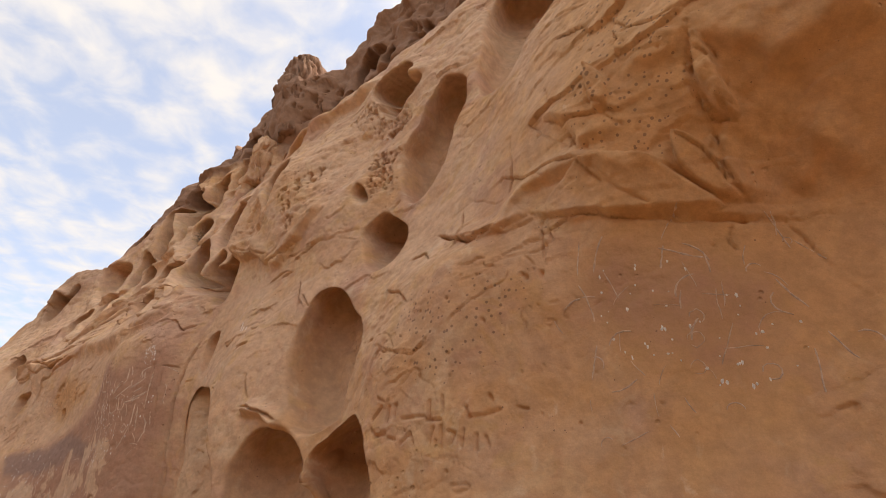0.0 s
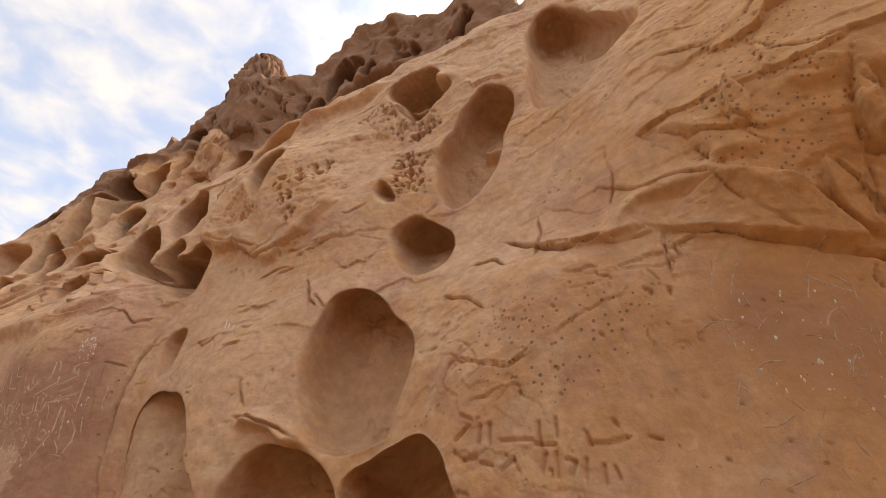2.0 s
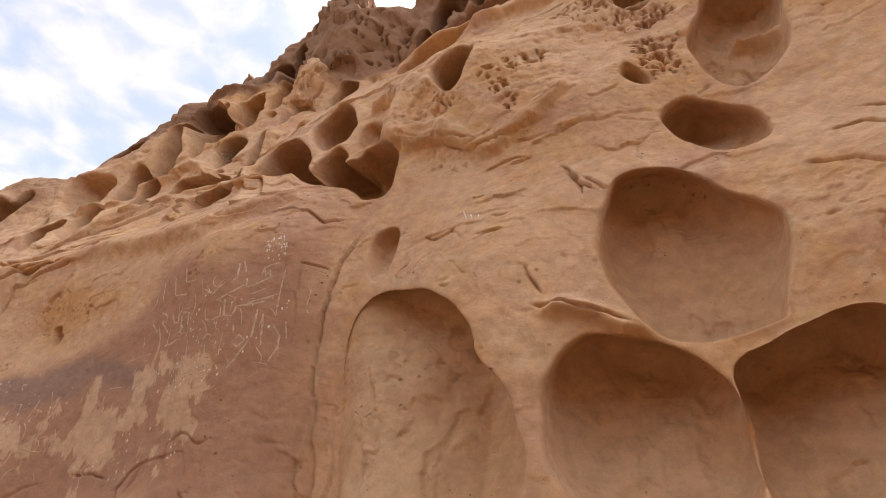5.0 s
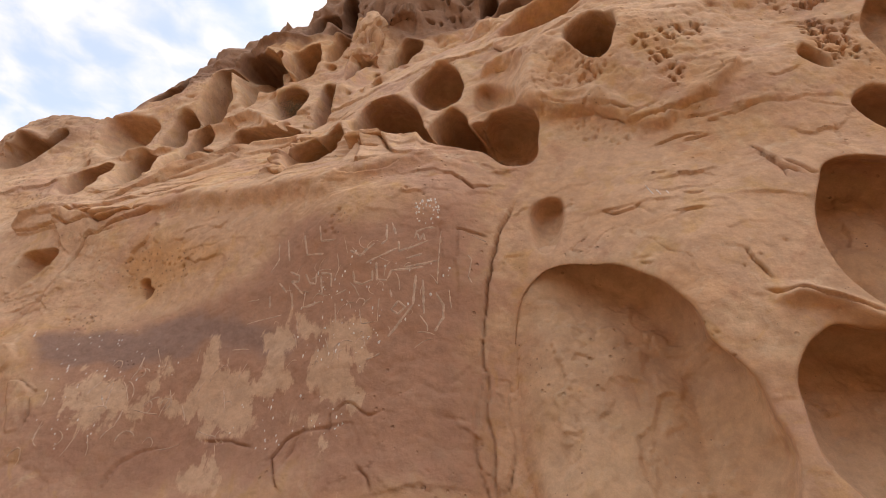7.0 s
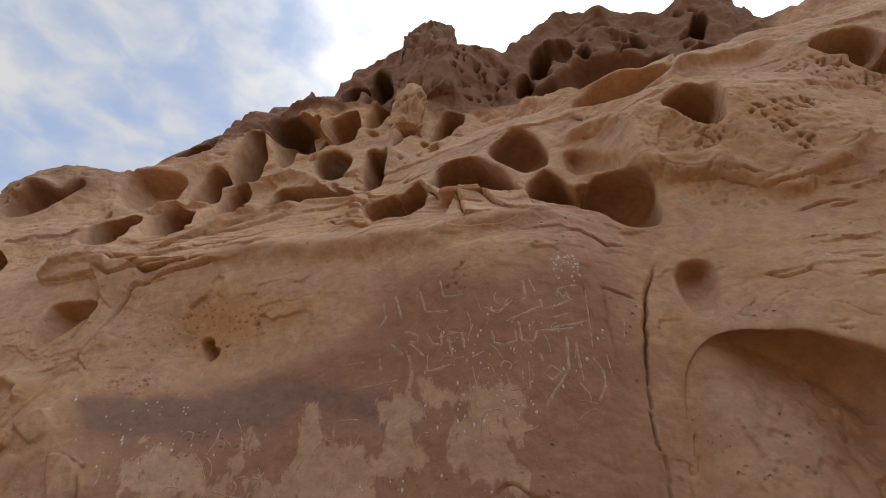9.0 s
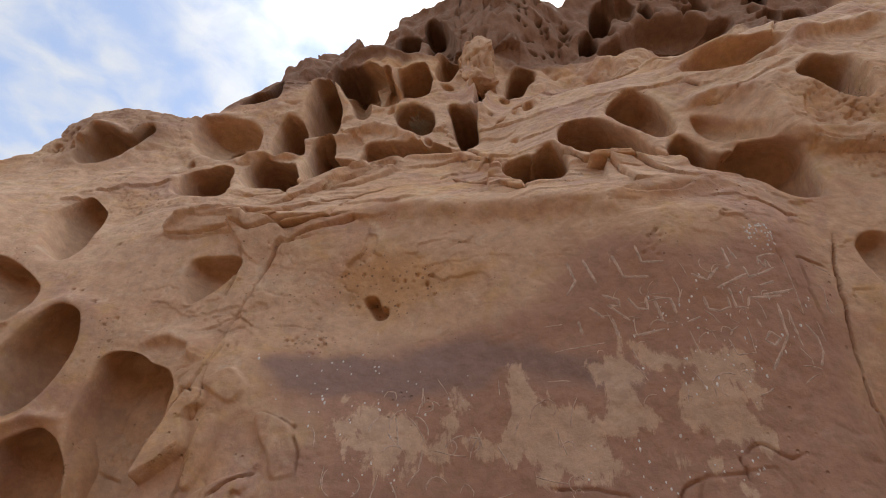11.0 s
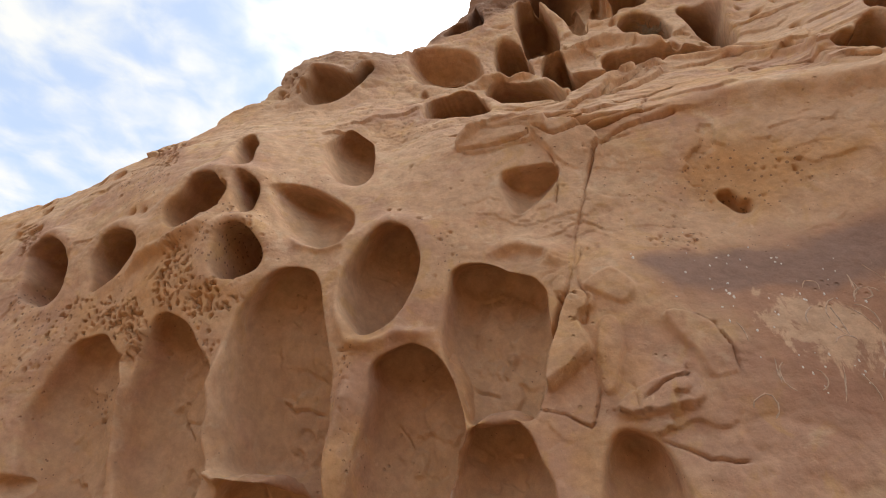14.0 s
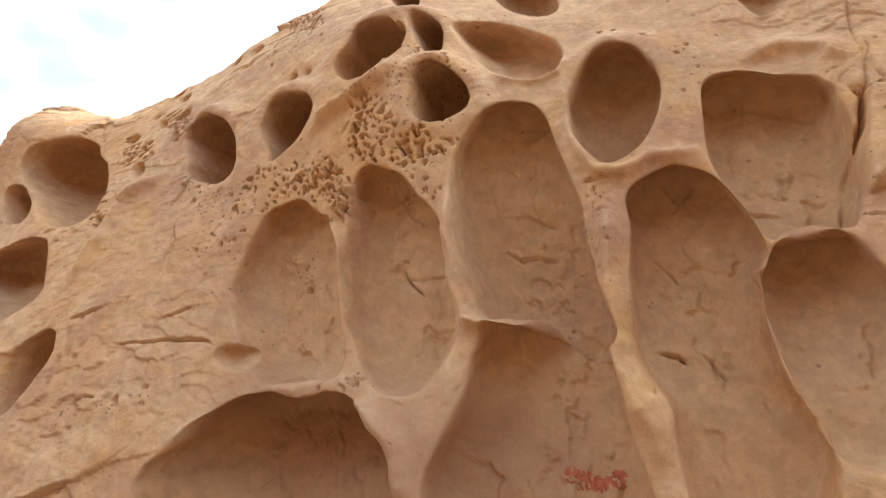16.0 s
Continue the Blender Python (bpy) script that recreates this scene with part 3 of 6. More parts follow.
rib([(3.49, 9.9), (2.61, 10.41), (2.29, 9.93)], 0.12, 0.3, 0.12)
rib([(8.79, 6.29), (8.46, 6.34), (8.08, 6.52), (7.66, 6.08), (7.34, 5.93)], 0.1, 0.06, 0.05)
rib([(9.32, 5.88), (9.04, 5.96), (8.72, 5.94)], 0.1, 0.06, 0.04)
rib([(8.96, 7.43), (8.71, 8.18), (8.15, 8.23), (7.5, 8.18)], 0.1, 0.07, 0.05)
rib([(0.65, 3.9), (0.43, 3.85), (0.34, 3.94)], 0.04, 0.1, 0.03)
rib([(1.03, 3.48), (0.9, 3.55), (0.76, 3.39), (0.59, 3.45), (0.51, 3.36)], 0.035, 0.06, 0.03)
rib([(0.28, 3.78), (0.27, 3.57), (0.31, 3.45)], 0.05, 0.03, 0.05)
rib([(0.0, 3.72), (0.02, 3.52), (0.15, 3.35), (0.25, 3.18)], -0.06, 0.08)
rib([(-0.14, 3.75), (-0.35, 3.66)], 0.08, 0.12, 0.04)
hollow([(3.39, 3.37), (3.33, 3.54), (3.25, 3.67), (3.1, 3.69), (2.95, 3.6), (2.81, 3.43), (2.69, 3.27), (2.61, 3.13), (2.61, 2.99), (2.65, 2.85), (2.71, 2.7), (2.73, 2.66), (2.82, 2.63), (2.94, 2.61), (3.08, 2.64), (3.2, 2.7), (3.29, 2.8), (3.36, 2.99), (3.39, 3.18)], 0.34, tip=0.2, wall=0.36)
hollow([(2.97, 4.17), (2.9, 4.28), (2.8, 4.3), (2.65, 4.21), (2.52, 4.06), (2.46, 3.89), (2.49, 3.75), (2.62, 3.71), (2.74, 3.74), (2.85, 3.85), (2.93, 4.03)], 0.28, wall=0.5)
hollow([(2.68, 4.83), (2.64, 5.01), (2.5, 5.35), (2.42, 5.49), (2.32, 5.57), (2.18, 5.52), (2.09, 5.39), (2.06, 5.19), (2.11, 4.93), (2.17, 4.63), (2.25, 4.45), (2.38, 4.34), (2.5, 4.31), (2.59, 4.42), (2.65, 4.59)], 0.32, lip=0.02, wall=0.36, tip=0.2)
hollow([(1.96, 6.25), (1.89, 6.62), (1.68, 6.67), (1.44, 6.35), (1.23, 6.04), (1.09, 5.65), (1.07, 5.42), (1.21, 5.22), (1.36, 5.01), (1.51, 4.83), (1.65, 4.83), (1.77, 4.91), (1.9, 5.07), (1.95, 5.39), (1.94, 5.78)], 0.34, lip=0.02, wall=0.36, tip=0.2)
hollow([(4.94, 2.98), (4.87, 3.2), (4.7, 3.28), (4.46, 3.23), (4.21, 3.06), (4.06, 2.86), (3.99, 2.68), (3.87, 2.48), (3.82, 2.24), (3.82, 2.02), (4.06, 1.66), (4.59, 1.67), (4.88, 2.1), (4.95, 2.67)], 0.4, tip=0.4, wall=0.36, side=(4.1, 4.8))
hollow([(3.56, 2.69), (3.39, 2.69), (3.18, 2.59), (3.03, 2.44), (2.98, 2.31), (2.98, 2.01), (3.27, 1.84), (3.67, 2.09), (3.71, 2.47)], 0.32, tip=0.4, wall=0.36)
hollow([(2.93, 2.48), (2.69, 2.57), (2.53, 2.58), (2.41, 2.52), (2.32, 2.42), (2.25, 2.27), (2.23, 2.12), (2.28, 1.91), (2.51, 1.72), (2.81, 1.74), (2.95, 2.01), (2.97, 2.3)], 0.36, tip=0.4, wall=0.36)
hollow([(4.84, 3.71), (4.79, 3.8), (4.71, 3.84), (4.63, 3.79), (4.62, 3.65), (4.65, 3.5), (4.71, 3.42), (4.78, 3.44), (4.83, 3.57)], 0.1, wall=0.5, under=0.2)
hollow([(4.53, 5.44), (4.39, 5.6), (4.25, 5.65), (4.14, 5.45), (4.18, 5.17), (4.26, 4.97), (4.41, 5.13)], 0.47, lip=0.03, wall=0.42)
hollow([(3.07, 5.75), (2.88, 5.83), (2.63, 5.88), (2.75, 5.67), (2.95, 5.54)], 0.41, lip=0.03, wall=0.42)
hollow([(3.23, 6.08), (3.02, 6.2), (2.78, 6.15), (2.77, 5.85), (2.88, 5.7), (3.08, 5.82)], 0.34, lip=0.03, wall=0.42)
hollow([(3.14, 4.63), (3.08, 4.7), (3.0, 4.59), (2.99, 4.51), (3.07, 4.53)], 0.11, lip=0.03, wall=0.42)
hollow([(3.71, 2.43), (3.63, 2.5), (3.51, 2.47), (3.42, 2.35), (3.4, 2.18), (3.66, 2.15)], 0.3, wall=0.9)
hollow([(5.54, 4.6), (5.47, 4.79), (5.19, 4.74), (5.07, 4.85), (4.77, 4.66), (4.77, 4.42), (4.81, 4.21), (4.97, 4.23), (5.13, 4.39), (5.31, 4.45)], 0.42, wall=0.4, tip=0.2, lip=0.02)
hollow([(5.29, 5.2), (5.26, 5.41), (5.14, 5.36), (4.92, 5.01), (4.9, 4.83), (5.02, 4.89), (5.21, 5.0)], 0.14, wall=0.8, tip=0.1)
hollow([(6.32, 5.14), (6.3, 5.5), (6.04, 5.54), (5.82, 5.27), (5.67, 4.87), (5.6, 4.65), (5.87, 4.71), (6.08, 4.83)], 0.68, tip=0.1, wall=0.35, lip=0.03)
hollow([(5.58, 4.63), (5.57, 4.92), (5.46, 5.09), (5.35, 4.99), (5.26, 4.75), (5.08, 4.54), (5.15, 4.44), (5.48, 4.59)], 0.61, tip=0.1, wall=0.35, lip=0.03)
hollow([(5.89, 5.6), (5.81, 5.85), (5.61, 5.94), (5.46, 5.61), (5.44, 5.31), (5.53, 5.18), (5.7, 5.28)], 0.38, tip=0.2, lip=0.03, wall=0.42)
hollow([(6.6, 4.68), (6.61, 4.97), (6.46, 5.13), (6.36, 4.97), (6.34, 4.78), (6.44, 4.59)], 0.41, lip=0.03, wall=0.42)
hollow([(9.12, 5.44), (9.18, 5.71), (9.06, 5.85), (8.82, 5.74), (8.67, 5.58), (8.53, 5.15), (8.53, 4.99), (8.74, 5.09), (8.94, 5.17), (9.04, 5.28)], 0.74, wall=0.34, tip=0.2, lip=0.02, climb=0.3)
hollow([(9.65, 5.26), (9.67, 5.49), (9.58, 5.62), (9.33, 5.68), (9.22, 5.47), (9.09, 5.04), (9.24, 5.03), (9.44, 5.07)], 0.59, wall=0.34, tip=0.2, lip=0.02, climb=0.3)
hollow([(9.05, 6.01), (9.14, 6.52), (9.11, 6.72), (9.02, 6.77), (8.91, 6.67), (8.8, 6.28), (8.78, 6.07), (8.88, 5.98)], 0.74, wall=0.34, tip=0.2, lip=0.02, climb=0.3)
hollow([(8.82, 6.44), (8.89, 6.86), (8.9, 7.2), (8.87, 7.52), (8.71, 7.62), (8.62, 7.31), (8.51, 6.89), (8.54, 6.46), (8.68, 6.37)], 0.74, wall=0.34, tip=0.2, lip=0.02, climb=0.3)
hollow([(8.59, 7.51), (8.57, 7.84), (8.39, 7.87), (8.25, 7.55), (8.2, 7.06), (8.23, 6.81), (8.31, 6.8), (8.4, 7.05), (8.52, 7.23)], 0.59, wall=0.34, tip=0.2, lip=0.02, climb=0.3)
hollow([(8.62, 5.59), (8.69, 6.18), (8.51, 6.29), (8.4, 5.83), (8.1, 5.63), (7.81, 5.84), (8.08, 5.5), (8.34, 5.34), (8.47, 5.19)], 0.74, wall=0.34, tip=0.2, lip=0.02, climb=0.3)
hollow([(8.16, 6.07), (7.94, 6.08), (7.61, 5.98), (7.29, 5.86), (7.7, 5.66), (8.08, 5.53)], 0.45, wall=0.34, tip=0.2, lip=0.02, climb=0.3)
hollow([(7.92, 6.71), (7.83, 6.89), (7.68, 6.94), (7.56, 6.82), (7.5, 6.51), (7.53, 6.31), (7.64, 6.22), (7.79, 6.4)], 0.59, wall=0.34, tip=0.2, lip=0.02, climb=0.3)
hollow([(7.33, 6.85), (7.2, 6.84), (7.04, 6.61), (7.04, 6.27), (7.08, 5.87), (7.19, 5.86), (7.25, 6.23)], 0.68, wall=0.34, tip=0.2, lip=0.02, climb=0.3)
hollow([(7.95, 7.46), (7.92, 7.81), (7.64, 7.9), (7.55, 7.5), (7.63, 7.19), (7.92, 7.13)], 0.53, wall=0.34, tip=0.2, lip=0.02, climb=0.3)
hollow([(8.14, 7.13), (8.14, 7.54), (8.05, 7.69), (7.98, 7.23), (8.03, 7.1)], 0.45, wall=0.34, tip=0.2, lip=0.02, climb=0.3)
hollow([(7.5, 7.66), (7.46, 8.08), (7.29, 8.17), (7.24, 7.9), (7.34, 7.56), (7.45, 7.49)], 0.45, wall=0.34, tip=0.2, lip=0.02, climb=0.3)
hollow([(9.88, 6.2), (10.0, 6.74), (9.64, 6.74), (9.35, 6.64), (9.25, 6.19), (9.34, 5.93), (9.66, 5.97)], 0.31, tip=0.4, wall=0.8, lip=0.02, climb=0.12)
hollow([(9.74, 6.39), (9.67, 6.54), (9.51, 6.49), (9.41, 6.25), (9.58, 6.18)], 0.59, wall=0.34, tip=0.2, lip=0.02, climb=0.3)
hollow([(7.04, 7.43), (7.05, 7.94), (6.93, 8.14), (6.9, 7.77), (6.99, 6.74), (7.05, 6.82)], 0.74, wall=0.34, tip=0.2, lip=0.02, climb=0.3)
hollow([(6.69, 7.65), (6.56, 7.9), (6.36, 7.82), (6.47, 7.46), (6.69, 7.07)], 0.53, wall=0.34, tip=0.2, lip=0.02, climb=0.3)
hollow([(6.81, 4.86), (6.66, 5.0), (6.52, 4.88), (6.41, 4.74), (6.62, 4.57), (6.74, 4.67)], 0.38, wall=0.34, tip=0.2, lip=0.02, climb=0.3)
hollow([(5.13, 6.24), (4.9, 6.47), (4.53, 6.52), (4.22, 6.46), (4.26, 6.18), (4.5, 5.89), (4.86, 5.99)], 0.28, wall=1.0, tip=0.4, lip=0.02, climb=0.12)
hollow([(8.1, 8.77), (8.05, 9.17), (7.78, 9.06), (7.76, 8.43), (8.0, 8.42)], 0.59, wall=0.34, tip=0.2, lip=0.02, climb=0.3)
hollow([(7.72, 9.23), (7.65, 9.53), (7.48, 9.3), (7.5, 8.87), (7.66, 8.84)], 0.53, wall=0.34, tip=0.2, lip=0.02, climb=0.3)
hollow([(7.63, 8.34), (7.54, 8.47), (7.43, 8.36), (7.54, 8.22)], 0.38, wall=0.34, tip=0.2, lip=0.02, climb=0.3)
hollow([(5.49, 9.09), (5.35, 9.46), (5.15, 9.42), (5.24, 8.93), (5.44, 8.84)], 0.59, wall=0.34, tip=0.2, lip=0.02, climb=0.3)
hollow([(5.69, 8.66), (5.54, 8.83), (5.46, 8.56), (5.68, 8.42)], 0.45, wall=0.34, tip=0.2, lip=0.02, climb=0.3)
hollow([(4.86, 9.08), (4.73, 9.33), (4.62, 9.18), (4.71, 8.97)], 0.45, wall=0.34, tip=0.2, lip=0.02, climb=0.3)
hollow([(3.36, 9.16), (3.17, 9.51), (3.03, 9.46), (3.18, 9.03), (3.35, 8.98)], 0.53, wall=0.34, tip=0.2, lip=0.02, climb=0.3)
hollow([(5.39, 8.25), (4.99, 8.75), (4.57, 8.93), (3.95, 8.73), (4.2, 8.42), (4.6, 8.26), (4.99, 8.12)], 0.31, wall=0.9, tip=0.3, lip=0.02, climb=0.12)
hollow([(9.68, 7.15), (9.61, 7.37), (9.43, 7.48), (9.41, 8.01), (9.25, 7.31), (9.42, 7.13)], 0.33, wall=0.7, tip=0.2, lip=0.02, climb=0.12)
hollow([(10.29, 4.68), (10.28, 4.89), (10.17, 5.03), (9.99, 4.83), (9.89, 4.44), (9.9, 4.22), (9.99, 4.21), (10.13, 4.33)], 0.28, wall=0.6, tip=-0.1, lip=0.03)
hollow([(10.64, 3.56), (10.62, 3.67), (10.54, 3.72), (10.46, 3.69), (10.38, 3.57), (10.39, 3.45), (10.46, 3.4), (10.56, 3.4), (10.63, 3.46)], 0.5, wall=0.35, tip=0.1, under=0.7, lip=0.05)
hollow([(9.88, 3.29), (9.84, 3.44), (9.75, 3.63), (9.64, 3.7), (9.53, 3.64), (9.47, 3.48), (9.45, 3.32), (9.49, 3.18), (9.58, 3.05), (9.7, 2.98), (9.78, 2.99), (9.84, 3.11)], 0.36, wall=0.4, tip=0.1, lip=0.03)
hollow([(10.68, 4.17), (10.66, 4.26), (10.57, 4.2), (10.51, 4.07), (10.5, 3.92), (10.55, 3.89), (10.62, 3.98)], 0.4, wall=0.35, tip=0.1, lip=0.04)
hollow([(11.18, 4.01), (11.13, 4.18), (11.07, 4.34), (10.91, 4.3), (10.79, 4.18), (10.79, 4.02), (10.85, 3.89), (10.98, 3.84), (11.1, 3.89)], 0.4, wall=0.35, tip=0.1, lip=0.04)
hollow([(10.82, 3.9), (10.79, 4.07), (10.74, 4.15), (10.7, 4.04), (10.75, 3.92)], 0.5, wall=0.3, tip=0.15)
hollow([(12.38, 3.8), (12.44, 4.01), (12.33, 4.09), (12.2, 4.07), (12.08, 3.95), (12.0, 3.73), (12.02, 3.55), (12.15, 3.54), (12.36, 3.69)], 0.45, wall=0.35, tip=0.1, lip=0.04)
hollow([(11.7, 3.61), (11.77, 3.8), (11.71, 3.95), (11.57, 3.98), (11.38, 3.89), (11.36, 3.77), (11.44, 3.67), (11.55, 3.6), (11.66, 3.54)], 0.5, wall=0.35, tip=0.1, lip=0.04)
hollow([(11.41, 3.19), (11.29, 3.07), (11.18, 2.91), (11.15, 2.46), (11.15, 2.16), (11.32, 2.14), (11.55, 2.15), (11.7, 2.28), (11.8, 2.5), (11.84, 2.7), (11.79, 2.9), (11.68, 3.14), (11.54, 3.2)], 0.2, tip=0.1, wall=0.45)
hollow([(11.09, 2.95), (11.06, 3.15), (10.96, 3.2), (10.78, 3.1), (10.68, 2.96), (10.58, 2.83), (10.55, 2.64), (10.55, 2.46), (10.58, 2.19), (10.71, 2.02), (10.95, 2.08), (11.1, 2.45)], 0.22, tip=0.1, wall=0.45)
hollow([(10.5, 3.0), (10.46, 3.17), (10.35, 3.32), (10.23, 3.42), (10.12, 3.42), (10.02, 3.37), (9.97, 3.24), (9.95, 3.09), (9.93, 2.93), (9.91, 2.71), (9.9, 2.53), (9.86, 2.27), (9.84, 2.07), (9.99, 2.08), (10.14, 2.2), (10.25, 2.26), (10.36, 2.3), (10.44, 2.38), (10.48, 2.54), (10.51, 2.72)], 0.33, tip=-0.15, wall=0.36)
hollow([(12.14, 1.66), (12.01, 1.89), (11.78, 2.09), (11.57, 2.1), (11.33, 2.04), (11.1, 2.03), (10.96, 1.87), (10.84, 1.74), (10.81, 1.54), (10.8, 1.15), (11.82, 1.16)], 0.42, tip=0.25, wall=0.36)
hollow([(10.42, 2.2), (10.29, 2.23), (10.17, 2.24), (9.95, 2.23), (9.87, 2.03), (9.86, 1.8), (9.83, 1.57), (9.87, 1.22), (10.56, 1.15), (10.7, 1.53), (10.58, 1.83)], 0.31, tip=0.0, climb=0.05, wall=0.36)
hollow([(9.72, 2.61), (9.69, 2.78), (9.61, 2.86), (9.51, 2.9), (9.43, 2.87), (9.35, 2.81), (9.29, 2.72), (9.22, 2.58), (9.19, 2.42), (9.23, 2.29), (9.27, 2.12), (9.27, 1.93), (9.26, 1.79), (9.2, 1.6), (9.3, 1.4), (9.61, 1.36), (9.69, 1.56), (9.69, 1.82), (9.75, 1.98), (9.77, 2.12), (9.77, 2.27), (9.75, 2.44)], 0.31, tip=0.0, wall=0.36)
hollow([(9.3, 3.14), (9.26, 3.29), (9.17, 3.34), (9.05, 3.31), (8.96, 3.26), (8.83, 3.2), (8.77, 3.11), (8.76, 3.01), (8.77, 2.87), (8.8, 2.68), (8.84, 2.52), (8.89, 2.44), (8.99, 2.45), (9.1, 2.45), (9.17, 2.45), (9.21, 2.57), (9.28, 2.75), (9.32, 2.91)], 0.28, tip=0.15, wall=0.36)
hollow([(9.26, 2.19), (9.22, 2.32), (9.16, 2.4), (9.08, 2.45), (8.99, 2.44), (8.9, 2.38), (8.85, 2.28), (8.81, 2.13), (8.82, 1.98), (8.85, 1.83), (8.91, 1.74), (8.86, 1.6), (9.2, 1.61)], 0.27, tip=0.2, wall=0.4)
hollow([(8.55, 2.29), (8.47, 2.34), (8.37, 2.29), (8.31, 2.16), (8.29, 2.01), (8.35, 1.74), (8.54, 1.58), (8.64, 1.76), (8.61, 2.07)], 0.2, tip=0.25, wall=0.9)
hollow([(10.45, 4.13), (10.3, 4.19), (10.08, 4.05), (9.92, 3.9), (9.86, 3.76), (9.91, 3.63), (10.04, 3.59), (10.19, 3.66), (10.33, 3.83)], 0.24, wall=0.8, tip=0.3)
hollow([(9.0, 4.03), (8.91, 4.11), (8.64, 4.1), (8.65, 3.95), (8.8, 3.78), (8.92, 3.76)], 0.2, wall=1.0, tip=0.1)
hollow([(10.85, 4.53), (10.94, 4.81), (10.87, 4.89), (10.75, 4.75), (10.69, 4.5), (10.7, 4.35), (10.76, 4.35)], 0.3, wall=0.42, lip=0.03)
hollow([(11.87, 2.35), (11.84, 2.39), (11.74, 2.38), (11.7, 2.31), (11.74, 2.26), (11.83, 2.29)], 0.09, wall=0.36, tip=0.3)
hollow([(13.36, 2.23), (13.34, 2.51), (13.21, 2.63), (13.05, 2.64), (12.99, 2.45), (13.09, 2.26), (13.21, 2.15)], 0.45, wall=0.36, tip=0.3)
hollow([(14.47, 4.36), (14.43, 4.65), (14.16, 4.68), (13.88, 4.6), (13.52, 4.23), (13.27, 3.89), (13.23, 3.65), (13.47, 3.58), (13.95, 3.81)], 0.5, wall=0.4)
hollow([(14.67, 4.14), (14.69, 4.32), (14.46, 4.27), (14.26, 4.0), (14.29, 3.88), (14.52, 3.98)], 0.57, wall=0.3, tip=0.15)
hollow([(14.75, 3.55), (14.15, 3.62), (13.75, 3.53), (13.5, 3.24), (13.39, 2.99), (13.59, 2.87), (14.08, 2.88)], 0.4, wall=0.36, tip=0.3)
hollow([(5.42, 8.48), (4.25, 8.73), (3.69, 8.64), (4.84, 6.62), (4.79, 8.07), (5.42, 8.13)], 0.3, wall=1, lip=0)
hollow([(10.97, 6.19), (10.91, 6.29), (10.85, 6.41), (10.64, 6.28), (10.52, 6.23), (10.37, 6.43), (10.31, 6.39), (10.36, 6.17), (10.51, 5.99), (10.65, 5.86), (10.81, 5.93)], 0.3, wall=0.5, lip=0.05, climb=0.1, wobble=0.04)
hollow([(7.79, 8.99), (7.49, 9.33), (7.19, 8.24), (7.45, 8.23)], 0.34, wall=1, lip=0.03)
hollow([(8.74, 7.71), (8.67, 8.06), (8.17, 7.73), (7.88, 7.13), (8.1, 7.01), (8.49, 7.3)], 0.41, lip=0.03, wall=0.42)
honeycomb([(4.03, 5.09), (3.82, 5.19), (3.56, 5.25), (3.65, 4.99), (3.74, 4.93), (3.81, 4.72), (3.77, 4.57), (3.85, 4.51), (3.92, 4.63), (3.96, 4.83), (4.04, 4.96)], 0.058, 0.086)
honeycomb([(3.16, 5.6), (2.96, 5.5), (2.78, 5.5), (2.72, 5.36), (2.86, 5.28), (3.08, 5.28)], 0.048, 0.069)
honeycomb([(3.09, 5.06), (2.88, 5.05), (2.76, 4.95), (2.97, 4.49), (3.0, 4.62), (3.02, 4.88)], 0.054, 0.069)
honeycomb([(3.57, 5.86), (3.29, 5.93), (2.79, 5.58), (2.74, 5.36), (2.91, 5.26), (3.33, 5.57)], 0.041, 0.069)
honeycomb([(2.96, 5.1), (2.81, 5.1), (2.75, 4.74), (2.73, 4.44), (2.87, 4.45), (2.99, 4.56)], 0.041, 0.069)
honeycomb([(4.95, 5.57), (4.47, 5.23), (4.18, 4.9), (4.16, 4.71), (4.47, 4.88)], 0.041, 0.023)
honeycomb([(4.81, 4.97), (4.4, 4.85), (4.08, 4.49), (3.91, 4.28), (4.18, 4.19), (4.61, 4.46)], 0.054, 0.014)
honeycomb([(11.9, 3.31), (11.83, 3.52), (11.53, 3.47), (11.38, 3.29), (11.58, 3.24), (11.77, 3.2)], 0.041, 0.058)
honeycomb([(11.42, 3.27), (11.27, 3.41), (11.07, 3.22), (11.03, 3.0), (11.21, 2.98)], 0.034, 0.040)
honeycomb([(11.13, 3.74), (11.01, 3.81), (10.89, 3.67), (10.93, 3.58), (11.05, 3.61)], 0.034, 0.058)
honeycomb([(11.06, 3.41), (10.97, 3.58), (10.85, 3.41), (10.85, 3.26), (10.99, 3.27)], 0.041, 0.058)
honeycomb([(10.82, 3.48), (10.62, 3.39), (10.5, 3.39), (10.41, 3.34), (10.51, 3.18), (10.69, 3.18)], 0.034, 0.035)
honeycomb([(12.11, 5.32), (11.91, 5.38), (11.73, 5.35), (11.66, 5.04), (11.89, 5.01)], 0.041, 0.058)
honeycomb([(13.23, 4.19), (13.24, 4.35), (13.03, 4.3), (12.9, 4.06), (13.05, 4.02)], 0.054, 0.069)
honeycomb([(6.48, 9.13), (6.04, 9.45), (5.77, 9.08), (5.87, 8.47), (6.35, 8.24)], 0.136, 0.135)
honeycomb([(11.25, 6.18), (11.26, 6.52), (10.97, 6.41), (10.97, 6.08)], 0.085, 0.068)
honeycomb([(7.5, 8.66), (7.12, 8.79), (6.84, 8.63), (6.92, 7.84), (7.17, 7.65), (7.43, 7.99)], 0.136, 0.162)
honeycomb([(4.92, 9.75), (4.25, 10.12), (3.91, 9.6), (3.97, 8.92), (4.59, 8.85)], 0.212, 0.081)
